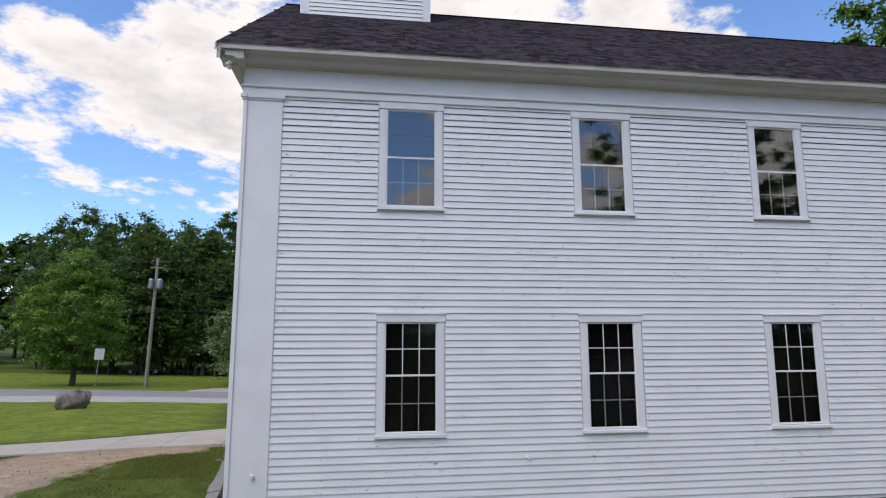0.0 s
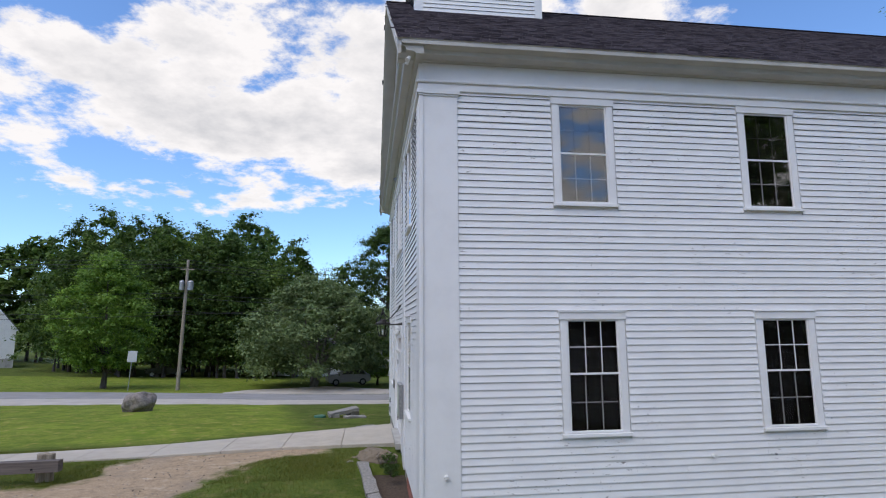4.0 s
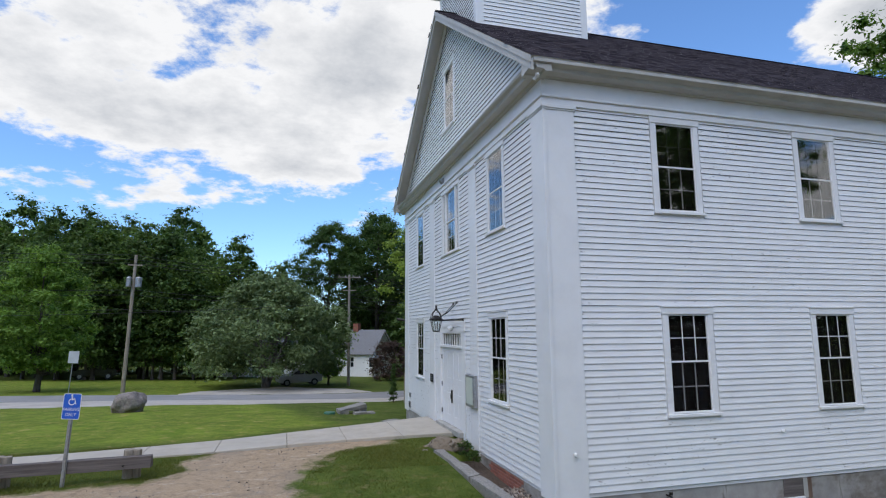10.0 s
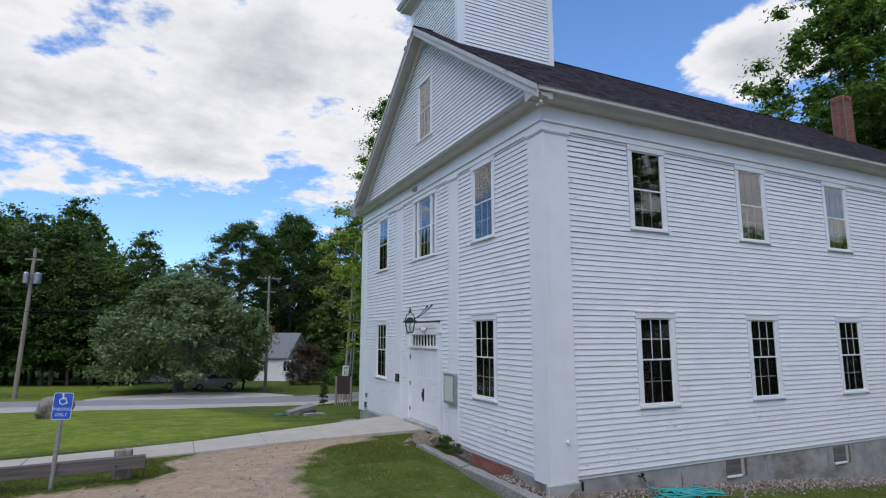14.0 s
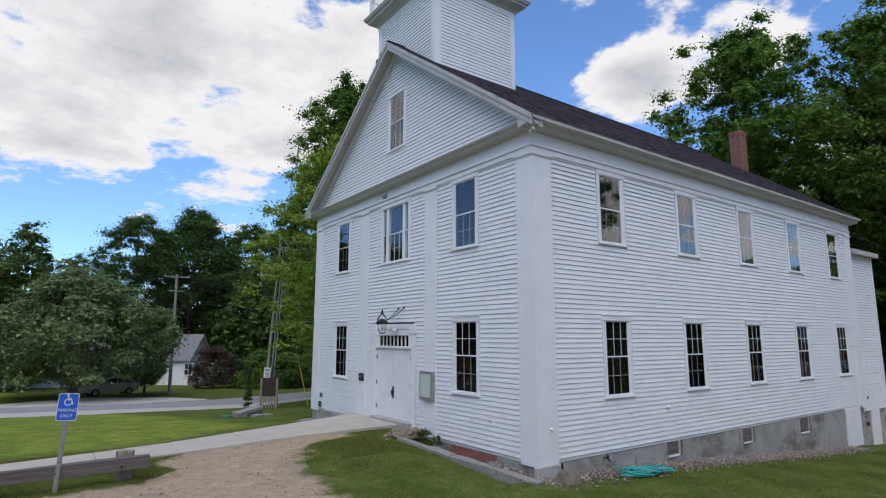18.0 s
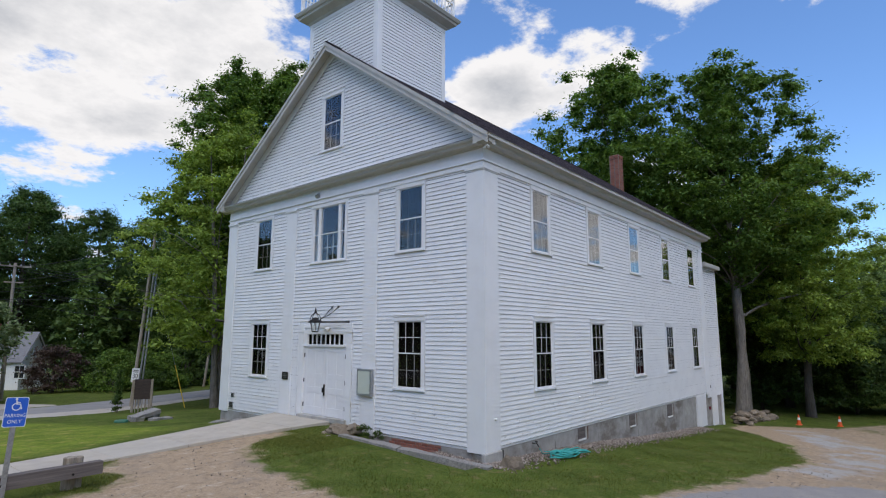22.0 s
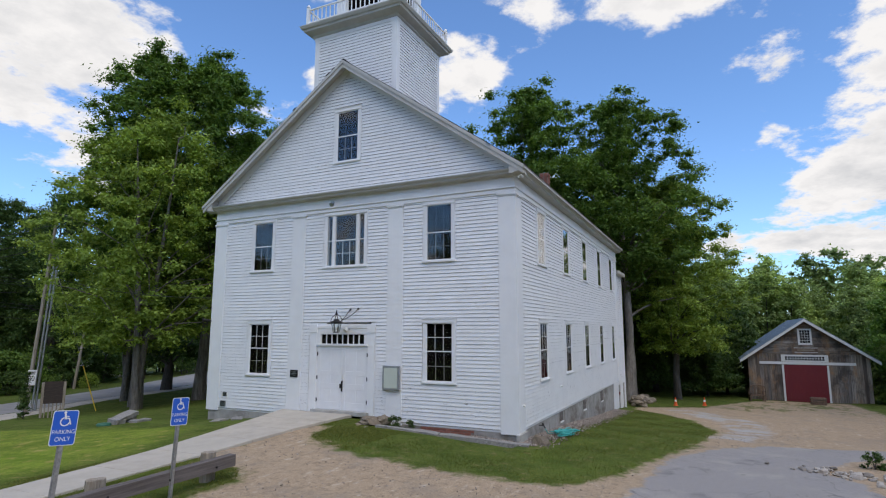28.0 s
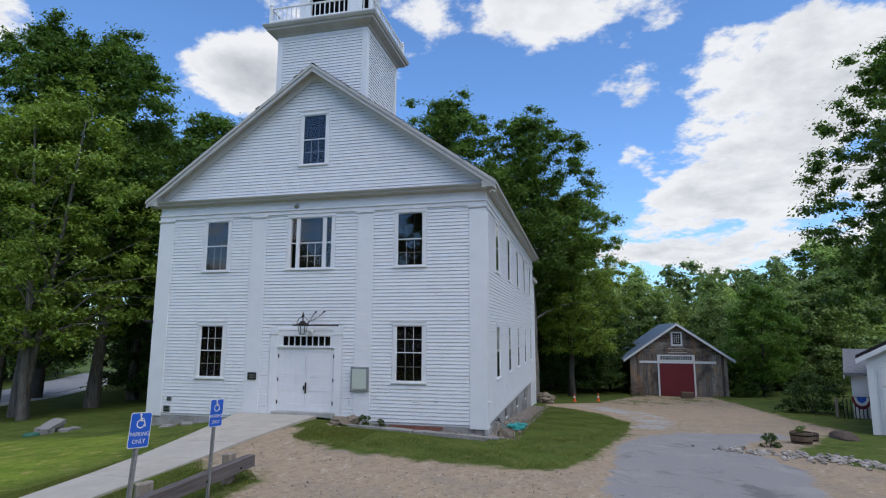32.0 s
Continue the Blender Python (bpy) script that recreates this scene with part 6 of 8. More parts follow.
def slab_mesh(name, seed, mat, lx, ly, lz, rough=0.02):
    bm = bmesh.new()
    box(bm, -lx / 2, lx / 2, -ly / 2, ly / 2, 0, lz)
    bmesh.ops.subdivide_edges(bm, edges=list(bm.edges), cuts=5, use_grid_fill=True)
    for v in bm.verts:
        v.co += Vector((noise.noise(v.co * 3 + Vector((seed, 0, 0))), noise.noise(v.co * 3 + Vector((0, seed, 5))), noise.noise(v.co * 3 + Vector((9, 0, seed))))) * rough * 2
    return mesh_of(name, bm, mat)


# granite kerb along the bed
for i, (x0, y0, x1, y1) in enumerate(((-2.98, 13.25, -2.78, 11.35), (-2.77, 11.32, -2.45, 8.85))):
    L_ = math.hypot(x1 - x0, y1 - y0)
    o = new("kerb_stone", slab_mesh("kerb_stone", i + 3, M_GRANITE, L_, 0.23, 0.40, 0.02))
    zc = (gz(x0, y0) + gz(x1, y1)) / 2
    o.matrix_basis = pose((x0 + x1) / 2, (y0 + y1) / 2, zc - 0.345, 0, 0, math.degrees(math.atan2(y1 - y0, x1 - x0))) @ pose(0, 0, 0, 0, -math.degrees(math.atan2(gz(x1, y1) - gz(x0, y0), L_)), 0)
    tagged(o, "long rough grey granite kerb stone edging the front bed", "kerb stone", "kerb stones along the bed")
# rocks beside the door, by the corner
for i, (x, y, z, a, b, c_, lab) in enumerate(((-2.72, 13.62, 0.16, 0.75, 0.60, 0.34, "flat brown rock beside the door"), (-3.02, 13.78, 0.05, 0.45, 0.5, 0.22, "brown rock beside the door"), (-2.45, 13.35, 0.18, 0.5, 0.5, 0.30, "grey rock under the notice box"),
                                              (-1.80, 8.70, -0.30, 0.60, 0.50, 0.60, "brown weathered rock at the corner of the hall"), (-3.25, 13.45, 0.05, 0.25, 0.2, 0.16, "small brown rock in the grass"))):
    o = new("rock", stone_mesh("rock", i + 11, M_HEAP if i < 4 else M_FIELD, a, b, c_, 0.35, 3))
    o.matrix_basis = pose(x, y, z, 8, 5, i * 50)
    tagged(o, lab, "rock", "rocks by the bed")
# bed soil, pebbles along the side
bed_v, bed_f = [], []
for i in range(31):
    t = i / 30
    y = 13.9 - t * 5.1
    for x in (-2.86 + 0.35 * t, -2.05):
        bed_v.append((x, y, gz(x, y) - 0.17))
for i in range(30):
    a = i * 2
    bed_f.append((a, a + 2, a + 3, a + 1))
tagged(new("planting_bed", np_mesh("planting_bed", bed_v, bed_f, M_SOIL)), "bare brown soil bed along the front wall", "soil bed", kind="structure")
rng = np.random.default_rng(3)
pv, pf = [], []
n_p = 6500
px_ = np.concatenate([rng.uniform(-2.3, 14.2, n_p), rng.uniform(-2.6, -2.1, 500)])
py_ = np.concatenate([9.24 - np.abs(rng.normal(0, 0.36, n_p)).clip(0, 0.95), rng.uniform(9.0, 10.6, 500)])
pz_ = ground_z(px_, py_)
octa = np.array([(1, 0, 0), (0, 1, 0), (-1, 0, 0), (0, -1, 0), (0, 0, 1), (0, 0, -1)], float)
ofc = np.array([(0, 1, 4), (1, 2, 4), (2, 3, 4), (3, 0, 4), (1, 0, 5), (2, 1, 5), (3, 2, 5), (0, 3, 5)])
sc_ = rng.uniform(0.012, 0.034, (len(px_), 1, 1)) * rng.uniform(0.6, 1.3, (len(px_), 1, 3))
v_ = octa[None] * sc_ + rng.normal(0, 0.005, (len(px_), 6, 3))
v_ += np.stack([px_, py_, pz_ + 0.02], -1)[:, None]
f_ = ofc[None] + 6 * np.arange(len(px_))[:, None, None]
# small stones strewn over the sandy drive
dn = 5200
dx_, dy_ = rng.uniform(-13, 9, dn), rng.uniform(1.5, 14.6, dn)
ok_ = (inside_distance(dx_, dy_, DIRT) > 0.05) & (inside_distance(dx_, dy_, TAR) < -0.1)
dx_, dy_ = dx_[ok_], dy_[ok_]
ds_ = rng.uniform(0.006, 0.020, (len(dx_), 1, 1)) * rng.uniform(0.6, 1.3, (len(dx_), 1, 3))
dv_ = octa[None] * ds_ + np.stack([dx_, dy_, ground_z(dx_, dy_) + 0.006], -1)[:, None]
df_ = ofc[None] + 6 * np.arange(len(dx_))[:, None, None]
tagged(new("drive_stones", np_mesh("drive_stones", dv_.reshape(-1, 3), df_.reshape(-1, 3), M_PEBBLE)), "small stones strewn over the sandy drive", "gravel", kind="stuff")
o = tagged(new("pebbles", np_mesh("pebbles", v_.reshape(-1, 3), f_.reshape(-1, 3), M_PEBBLE)), "loose mixed pebbles along the foundation", "gravel", kind="stuff")
# a leggy weed under the notice box
tree("weed", -2.42, 13.0, "low leafy weed in the bed under the notice box", name="weed", category="plant", scale=0.13, turn=30)
tree("weed", -2.40, 12.45, "low leafy weed in the bed under the notice box", name="weed", category="plant", scale=0.10, turn=130)

# ---- fittings on the hall ----
lan = thing("wall_lantern", "black iron lantern with clear panes on a long wall bracket", "lamp", pose(0, 0, 0))
LX, LY, LZ = -2.52, 15.12, 2.80
bm = bmesh.new()
lathe(bm, [(0.085, 0.0), (0.10, 0.015), (0.10, 0.03)], 6, (LX, LY, LZ))
part("lantern_base", bm, M_IRON, lan)
for i in range(6):
    a = math.pi / 3 * i
    bm = bmesh.new()
    cyl(bm, (LX + 0.095 * math.cos(a), LY + 0.095 * math.sin(a), LZ + 0.03), (LX + 0.155 * math.cos(a), LY + 0.155 * math.sin(a), LZ + 0.30), 0.009, seg=6)
    part("lantern_rib", bm, M_IRON, lan)
    b = a + math.pi / 3
    bm = bmesh.new()
    q = [(LX + r * math.cos(t), LY + r * math.sin(t), LZ + z) for r, t, z in ((0.092, a, 0.03), (0.092, b, 0.03), (0.15, b, 0.30), (0.15, a, 0.30))]
    va = [bm.verts.new(p) for p in q]
    vb = [bm.verts.new(Vector(p) * 0.999 + Vector((LX, LY, LZ)) * 0.001) for p in q]
    bm.faces.new(va)
    bm.faces.new(vb[::-1])
    for j in range(4):
        bm.faces.new((va[j], vb[j], vb[(j + 1) % 4], va[(j + 1) % 4]))
    pn = part("pane", bm, M_GLASS, lan)
    pn.visible_shadow = False
bm = bmesh.new()
lathe(bm, [(0.155, 0.30), (0.20, 0.31), (0.20, 0.335), (0.165, 0.35), (0.09, 0.39), (0.075, 0.43), (0.03, 0.44)], 12, (LX, LY, LZ))
part("lantern_roof", bm, M_IRON, lan)
for i in range(4):
    a = math.pi / 2 * i + 0.4
    pts = [(LX + r * math.cos(a), LY + r * math.sin(a), LZ + z) for r, z in ((0.185, 0.34), (0.175, 0.42), (0.13, 0.50), (0.06, 0.555), (0.012, 0.58))]
    v, f = tube(pts, [0.011] * 5, 6)
    part("crown_rib", np_mesh("crown_rib", v, f, M_IRON, True), None, lan)
bm = bmesh.new()
lathe(bm, [(0.02, 0.56), (0.045, 0.585), (0.045, 0.615), (0.018, 0.635), (0.03, 0.665), (0.006, 0.73)], 10, (LX, LY, LZ))
part("finial", bm, M_IRON, lan)
bm = bmesh.new()
cyl(bm, (LX, LY, LZ + 0.05), (LX, LY, LZ + 0.18), 0.022, seg=8)
part("bulb", bm, M_WHITE, lan)
for nm, p, q, r in (("bracket_bar", (LX + 0.02, LY + 0.38, 3.10), (X0 - 0.03, 14.12, 3.10), 0.018), ("bracket_foot", (X0 - 0.03, 14.12, 3.10), (X0 + 0.0, 14.10, 3.10), 0.03), ("bracket_hook", (X0 - 0.03, 15.0, 2.94), (X0 - 0.005, 14.9, 2.90), 0.02)):
    bm = bmesh.new()
    cyl(bm, p, q, r, seg=8)
    part(nm, bm, M_IRON, lan)
# arms that rise from the bar to small balls on the wall
for y1, z1 in ((14.58, 3.56), (14.88, 3.54)):
    pts = [(LX + 0.03, LY - 0.10, 3.11), (LX + 0.08, LY - 0.16, 3.20), (LX + 0.22, (LY + y1) / 2 - 0.06, 3.30), (X0 - 0.10, y1 + 0.06, z1 - 0.10), (X0 - 0.03, y1, z1)]
    v, f = tube(pts, [0.012] * 5, 6)
    part("bracket_arm", np_mesh("bracket_arm", v, f, M_IRON, True), None, lan)
    bm = bmesh.new()
    bmesh.ops.create_icosphere(bm, subdivisions=2, radius=0.036, matrix=Matrix.Translation((X0 - 0.03, y1, z1)))
    part("ball", bm, M_IRON, lan)
bm = bmesh.new()
cyl(bm, (X0 - 0.045, 14.98, 2.93), (X0 - 0.14, 15.00, 2.86), 0.055, 0.075, 12)
flood = part("flood_lamp", bm, M_WHITE, None)
tagged(flood, "small white flood lamp over the door", "lamp")
nb = thing("notice_box", "grey metal notice box with a pale blank sheet", "notice board", FRONT)
pbox("case", (12.96, 13.55, 0.056, 0.15, 1.06, 1.79), M_STEEL, nb, bevel=0.008)
k = Mat("notice sheet", 0.6)
k.color(k.mix(k.noise(3, 3), (0.56, 0.60, 0.52), (0.48, 0.53, 0.46)))
pbox("sheet", (13.02, 13.49, 0.151, 0.154, 1.12, 1.73), k.m, nb, "pale green blank sheet", bevel=0)
pl = thing("wall_plaque", "small black plaque beside the door", "plaque", FRONT)
pbox("plate", (16.95, 17.27, 0.056, 0.072, 1.31, 1.55), M_IRON, pl, bevel=0.004)
for i, wdt in enumerate((0.20, 0.24, 0.18)):
    pbox("text_bar", (17.11 - wdt / 2, 17.11 + wdt / 2, 0.0721, 0.0735, 1.475 - i * 0.05, 1.49 - i * 0.05), M_STEEL, pl, bevel=0)
for y, z, s, lab in ((20.27, 0.60, 0.09, "small grey wall vent"), (20.34, 0.27, 0.13, "grey wall vent low on the front")):
    vt = thing("wall_vent", lab, "vent", FRONT)
    pbox("frame", (y - s, y + s, 0.012, 0.05, z - s * 0.8, z + s * 0.8), M_STEEL, vt)
    for j in range(4):
        pbox("louvre", (y - s * 0.8, y + s * 0.8, 0.051, 0.06, z - s * 0.6 + j * s * 0.36, z - s * 0.6 + j * s * 0.36 + s * 0.2), M_IRON, vt, bevel=0)
bm = bmesh.new()
cyl(bm, (X0 - 0.05, 21.15, 3.22), (X0 - 0.30, 21.32, 3.26), 0.035, 0.06, 10)
tagged(part("corner_flood_lamp", bm, M_IRON), "dark flood lamp on the far corner board", "lamp")
bm = bmesh.new()
cyl(bm, (X0 - 0.06, 15.7, 7.16), (X0 - 0.15, 15.7, 7.10), 0.05, 0.07, 10)
box(bm, X0 - 0.07, X0 - 0.05, 15.63, 15.77, 7.08, 7.24)
tagged(part("frieze_lamp", bm, M_STEEL), "small grey lamp on the frieze", "lamp")
cl = thing("eave_lamp", "small white twin lamp under the corner of the eaves", "lamp")
bm = bmesh.new()
cyl(bm, (-2.30, 8.95, 7.31), (-2.30, 8.95, 7.27), 0.035, seg=10)
part("mount", bm, M_WHITE, cl)
for dy in (-0.05, 0.05):
    bm = bmesh.new()
    cyl(bm, (-2.30, 8.95 + dy * 0.6, 7.28), (-2.34, 8.94 + dy * 1.5, 7.21), 0.02, 0.034, 10)
    part("head", bm, M_WHITE, cl)
for x, z in ((-1.71, 0.77), (2.62, 0.93)):
    bm = bmesh.new()
    cyl(bm, (x, Y0 - 0.05, z), (x, Y0 - 0.11, z), 0.035, 0.028, 10)
    tagged(part("outdoor_socket", bm, M_WHITE), "small white round socket cover on the wall", "socket")
# hose and its tap
tap = thing("garden_tap", "dark garden tap with a short pipe on the foundation", "tap")
for nm, p, q, r in (("pipe", (0.05, Y0 + 0.05, -0.02), (0.05, Y0 - 0.12, -0.02), 0.016), ("spout", (0.05, Y0 - 0.12, -0.02), (0.05, Y0 - 0.17, -0.09), 0.018), ("wheel", (0.05, Y0 - 0.10, 0.01), (0.05, Y0 - 0.10, 0.05), 0.035)):
    bm = bmesh.new()
    cyl(bm, p, q, r, seg=8)
    part(nm, bm, M_IRON, tap)
bm = bmesh.new()
cyl(bm, (-1.38, Y0 - 0.03, 0.03), (-1.38, Y0 - 0.03, -0.32), 0.022, seg=8)
tagged(part("conduit", bm, M_IRON), "short black pipe down the foundation at the corner", "pipe")
hv, hf = [], []
hp = []
hr = random.Random(4)
for i in range(420):
    a = i * 0.20
    x = 0.66 + 0.46 * math.cos(a) + 0.30 * math.cos(1.37 * a + 1.0) + 0.16 * math.sin(0.31 * a)
    y = 8.62 + 0.17 * math.sin(a * 1.07) + 0.13 * math.sin(1.61 * a + 2.0) + 0.07 * math.sin(0.23 * a)
    hp.append((x, y, gz(x, y) + 0.03 + 0.0002 * i + 0.02 * abs(math.sin(a * 1.7))))
lead = [(0.05, Y0 - 0.18, -0.12), (0.10, Y0 - 0.25, -0.26), (0.35, 8.85, gz(0.35, 8.85) + 0.06)]
hp = lead + hp
cu = bpy.data.curves.new("hose", "CURVE")
cu.dimensions, cu.bevel_depth, cu.bevel_resolution = "3D", 0.014, 1
sp = cu.splines.new("POLY")
sp.points.add(len(hp) - 1)
for q, p in zip(sp.points, hp):
    q.co = (*p, 1)
cu.materials.append(M_HOSE)
tmp = new("hose_tmp", cu)
bpy.context.view_layer.update()
me = bpy.data.meshes.new_from_object(tmp.evaluated_get(bpy.context.evaluated_depsgraph_get()))
bpy.data.objects.remove(tmp)
o = tagged(new("garden_hose", me), "teal garden hose lying in a loose coil by the wall", "hose")

# ---- the parking rail and signs ----
rail = thing("timber_rail", "grey weathered squared timber rail on short posts", "barrier")
o = new("rail", slab_mesh("rail", 2, M_TIMBER, 6.1, 0.17, 0.21, 0.008))
o.parent, o.matrix_basis = rail, pose(-11.88, 12.82, 0.245, 0, -0.6, 0.0)
for x in (-9.27, -11.45, -13.9):
    bm = bmesh.new()
    cyl(bm, (x, 13.05, gz(x, 13.05) - 0.2), (x, 13.05, 0.58), 0.115, 0.105, 12)
    cyl(bm, (x + 0.13, 13.06, gz(x, 13.05) - 0.2), (x + 0.13, 13.06, 0.57), 0.09, 0.085, 10)
    part("post", bm, M_POST, rail, bevel=0.01)
for x in (-9.3, -10.3, -11.4, -12.5):
    bm = bmesh.new()
    cyl(bm, (x, 12.74, 0.34), (x, 12.722, 0.34), 0.02, seg=8)
    part("bolt", bm, M_IRON, rail)


def parking_sign(x, y, top, turn, lean):
    s = thing("parking_sign", "blue and white parking sign on a leaning steel post", "sign", pose(x, y, gz(x, y) - 0.02, 0, lean, turn), "parking signs")
    h = top - gz(x, y)
    bm = bmesh.new()
    box(bm, -0.022, 0.022, -0.015, 0.015, -0.3, h - 0.05)
    box(bm, -0.038, -0.022, 0.004, 0.015, -0.3, h - 0.05)
    box(bm, 0.022, 0.038, 0.004, 0.015, -0.3, h - 0.05)
    part("post", bm, M_STEEL, s)
    wd, ht, zc = 0.155, 0.235, h - 0.235
    bm = bmesh.new()
    rr = 0.03
    pts = []
    for cx_, cz_, a0 in ((wd - rr, ht - rr, 0), (-wd + rr, ht - rr, 90), (-wd + rr, -ht + rr, 180), (wd - rr, -ht + rr, 270)):
        pts += [(cx_ + rr * math.cos(radians(a0 + j * 22.5)), zc + cz_ + rr * math.sin(radians(a0 + j * 22.5))) for j in range(5)]
    prism(bm, pts, -0.022, -0.018)
    board = part("board", bm, M_WHITE, s)
    bm = bmesh.new()
    prism(bm, [(p * 0.94, zc + (q - zc) * 0.955) for p, q in pts], -0.0235, -0.022)
    part("face", bm, M_BLUE, s)
    # the access symbol: a wheel and plain bars
    bm = bmesh.new()
    ring_o, ring_i = [], []
    for j in range(22):
        a = radians(75 + j * 13)
        ring_o.append((-0.002 + 0.062 * math.cos(a), zc + 0.085 + 0.062 * math.sin(a)))
        ring_i.append((-0.002 + 0.046 * math.cos(a), zc + 0.085 + 0.046 * math.sin(a)))
    for j in range(21):
        q = [ring_o[j], ring_o[j + 1], ring_i[j + 1], ring_i[j]]
        bm.faces.new([bm.verts.new((p, -0.0245, z)) for p, z in q])
    for q in ([(-0.020, 0.185), (0.002, 0.185), (0.010, 0.115), (-0.012, 0.115)], [(-0.012, 0.135), (0.045, 0.135), (0.045, 0.118), (-0.012, 0.118)], [(0.035, 0.135), (0.052, 0.130), (0.078, 0.045), (0.060, 0.040)], [(0.0, 0.160), (0.045, 0.155), (0.045, 0.145), (0.0, 0.148)]):
        bm.faces.new([bm.verts.new((p, -0.0245, zc + z)) for p, z in q])
    lathe_pts = [( -0.012 + 0.018 * math.cos(2 * math.pi * j / 12), zc + 0.205 + 0.018 * math.sin(2 * math.pi * j / 12)) for j in range(12)]
    bm.faces.new([bm.verts.new((p, -0.0245, z)) for p, z in lathe_pts])
    part("symbol", bm, M_WHITE, s)
    for words, z, size in (("PARKING", -0.055, 0.078), ("ONLY", -0.150, 0.082)):
        part("lettering", text_mesh(words, size, M_WHITE, 0.0006), None, s, "", pose(0, -0.0245, zc + z, 90, 0, 0) @ Matrix.Diagonal((0.86, 1.0, 1.0, 1)))
    return s


parking_sign(-10.29, 12.72, 1.73, -8, 2.6)
parking_sign(-12.47, 12.42, 1.80, -15, 4.2)

# ---- lawn things ----
rk = tagged(new("boulder", stone_mesh("boulder", 5, M_BOULDER, 1.25, 1.0, 1.12, 0.38, 4, 0.9, 0.08)), "large rounded brown-grey boulder on the lawn", "boulder")
rk.matrix_basis = pose(-12.4, 26.1, gz(-12.4, 26.1) + 0.30, 0, -8, 20) @ Matrix.Diagonal((1.08, 1.08, 1.02, 1))
bn = thing("stone_bench", "fallen grey granite bench slabs on the lawn", "stone bench")
for i, (x, y, z, a, b, c_, rz, rx, ry) in enumerate(((-3.80, 23.3, 0.15, 1.15, 0.40, 0.13, 22, 6, -7), (-3.35, 23.0, 0.0, 0.85, 0.30, 0.08, 18, 3, 2), (-4.15, 23.15, 0.0, 0.40, 0.36, 0.15, 5, 4, 0), (-3.45, 23.45, 0.02, 0.36, 0.34, 0.20, 35, 0, 0))):
    o = new("stone_slab", slab_mesh("stone_slab", i + 21, M_GRANITE, a, b, c_, 0.015))
    o.parent, o.matrix_basis = bn, pose(x, y, gz(x, y) + z, rx, ry, rz)
gl = thing("septic_lid", "low dark green plastic lid in the lawn", "lid", pose(-4.68, 23.05, gz(-4.68, 23.05)) @ Matrix.Diagonal((0.62, 0.62, 0.8, 1)))
bm = bmesh.new()
lathe(bm, [(0.36, -0.05), (0.36, 0.06), (0.33, 0.10), (0.1, 0.12)], 20)
part("cover", bm, M_LID, gl)
for i, (x, y) in enumerate(((-2.9, 19.6), (-2.5, 19.2))):
    o = tagged(new("flat_stone", slab_mesh("flat_stone", 40 + i, M_GRANITE, 0.6, 0.35, 0.09, 0.02)), "flat grey stone in the lawn by the walk", "stone")
    o.matrix_basis = pose(x, y, gz(x, y) - 0.05, 0, 0, 30 * i + 15)

k = Mat("dark stained board", 0.7)
k.color(k.ramp(k.noise(7, 5, 0.7, (0.4, 3, 3)), (0.3, (0.022, 0.014, 0.011)), (0.7, (0.055, 0.036, 0.028))))
M_KIOSK = k.m
# kiosk: two posts, a brown board and slats below
ks = thing("kiosk", "brown wooden notice kiosk on pale posts with slats below", "kiosk", pose(1.72, 37.15, gz(1.72, 37.15), 0, 0, -30) @ Matrix.Diagonal((0.80, 0.95, 0.98, 1)))
for x in (-0.62, 0.62):
    pbox("post", (x - 0.08, x + 0.08, -0.08, 0.08, -0.3, 1.95), M_POST, ks)
pbox("board", (-0.54, 0.54, -0.03, 0.03, 0.78, 1.98), M_KIOSK, ks, "dark brown board")
for i in range(5):
    pbox("slat", (-0.46 + i * 0.22, -0.38 + i * 0.22, -0.02, 0.02, -0.1, 0.78), M_POST, ks)

# ---- poles and wires ----
k = Mat("pole wood", 0.85)
g = k.noise(6, 5, 0.7, (3, 3, 0.2))
k.color(k.ramp(g, (0.3, (0.19, 0.16, 0.125)), (0.7, (0.36, 0.32, 0.26)))).bump(g, 0.4, 0.012)
M_POLE = k.m


def utility_pole(x, y, top, lean, arm, can, label):
    z0 = gz(x, y)
    p = thing("utility_pole", label, "utility pole", pose(x, y, z0, 0, lean, 0))
    bm = bmesh.new()
    cyl(bm, (0, 0, -0.5), (0, 0, top - z0), 0.17 if (arm or can) else 0.125, 0.115 if (arm or can) else 0.09, 12)
    part("pole", bm, M_POLE, p)
    h = top - z0
    if arm:
        pbox("crossarm", (-1.2, 1.2, -0.14, -0.04, h - 0.35, h - 0.23), M_POLE, p)
        pbox("crossarm", (-0.7, 0.7, -0.14, -0.04, h - 1.75, h - 1.65), M_POLE, p)
        for i in (-1.1, -0.4, 0.4, 1.1):
            bm = bmesh.new()
            lathe(bm, [(0.03, 0), (0.05, 0.04), (0.03, 0.08), (0.045, 0.12), (0.015, 0.16)], 8, (i, -0.09, h - 0.23))
            part("insulator", bm, M_STEEL, p)
    if can:
        for dx, sz in ((0.42, 0.26), (-0.30, 0.20)):
            bm = bmesh.new()
            lathe(bm, [(sz * 0.7, 0), (sz, 0.04), (sz, 0.75), (sz * 0.8, 0.82), (sz * 0.3, 0.88)], 14, (dx, -0.28, h - 2.7))
            part("transformer", bm, M_STEEL, p, "grey steel transformer can")
        pbox("crossarm", (-0.55, 0.55, -0.1, -0.02, h - 0.9, h - 0.8), M_POLE, p)
    return Vector((x + lean * 0.0175 * h, y, top))


P1 = utility_pole(-18.8, 51.5, 9.2, 1.4, False, True, "weathered wooden utility pole with two grey transformers")
P2 = utility_pole(0.2, 61.5, 8.9, -0.5, True, False, "weathered wooden utility pole with two crossarms")
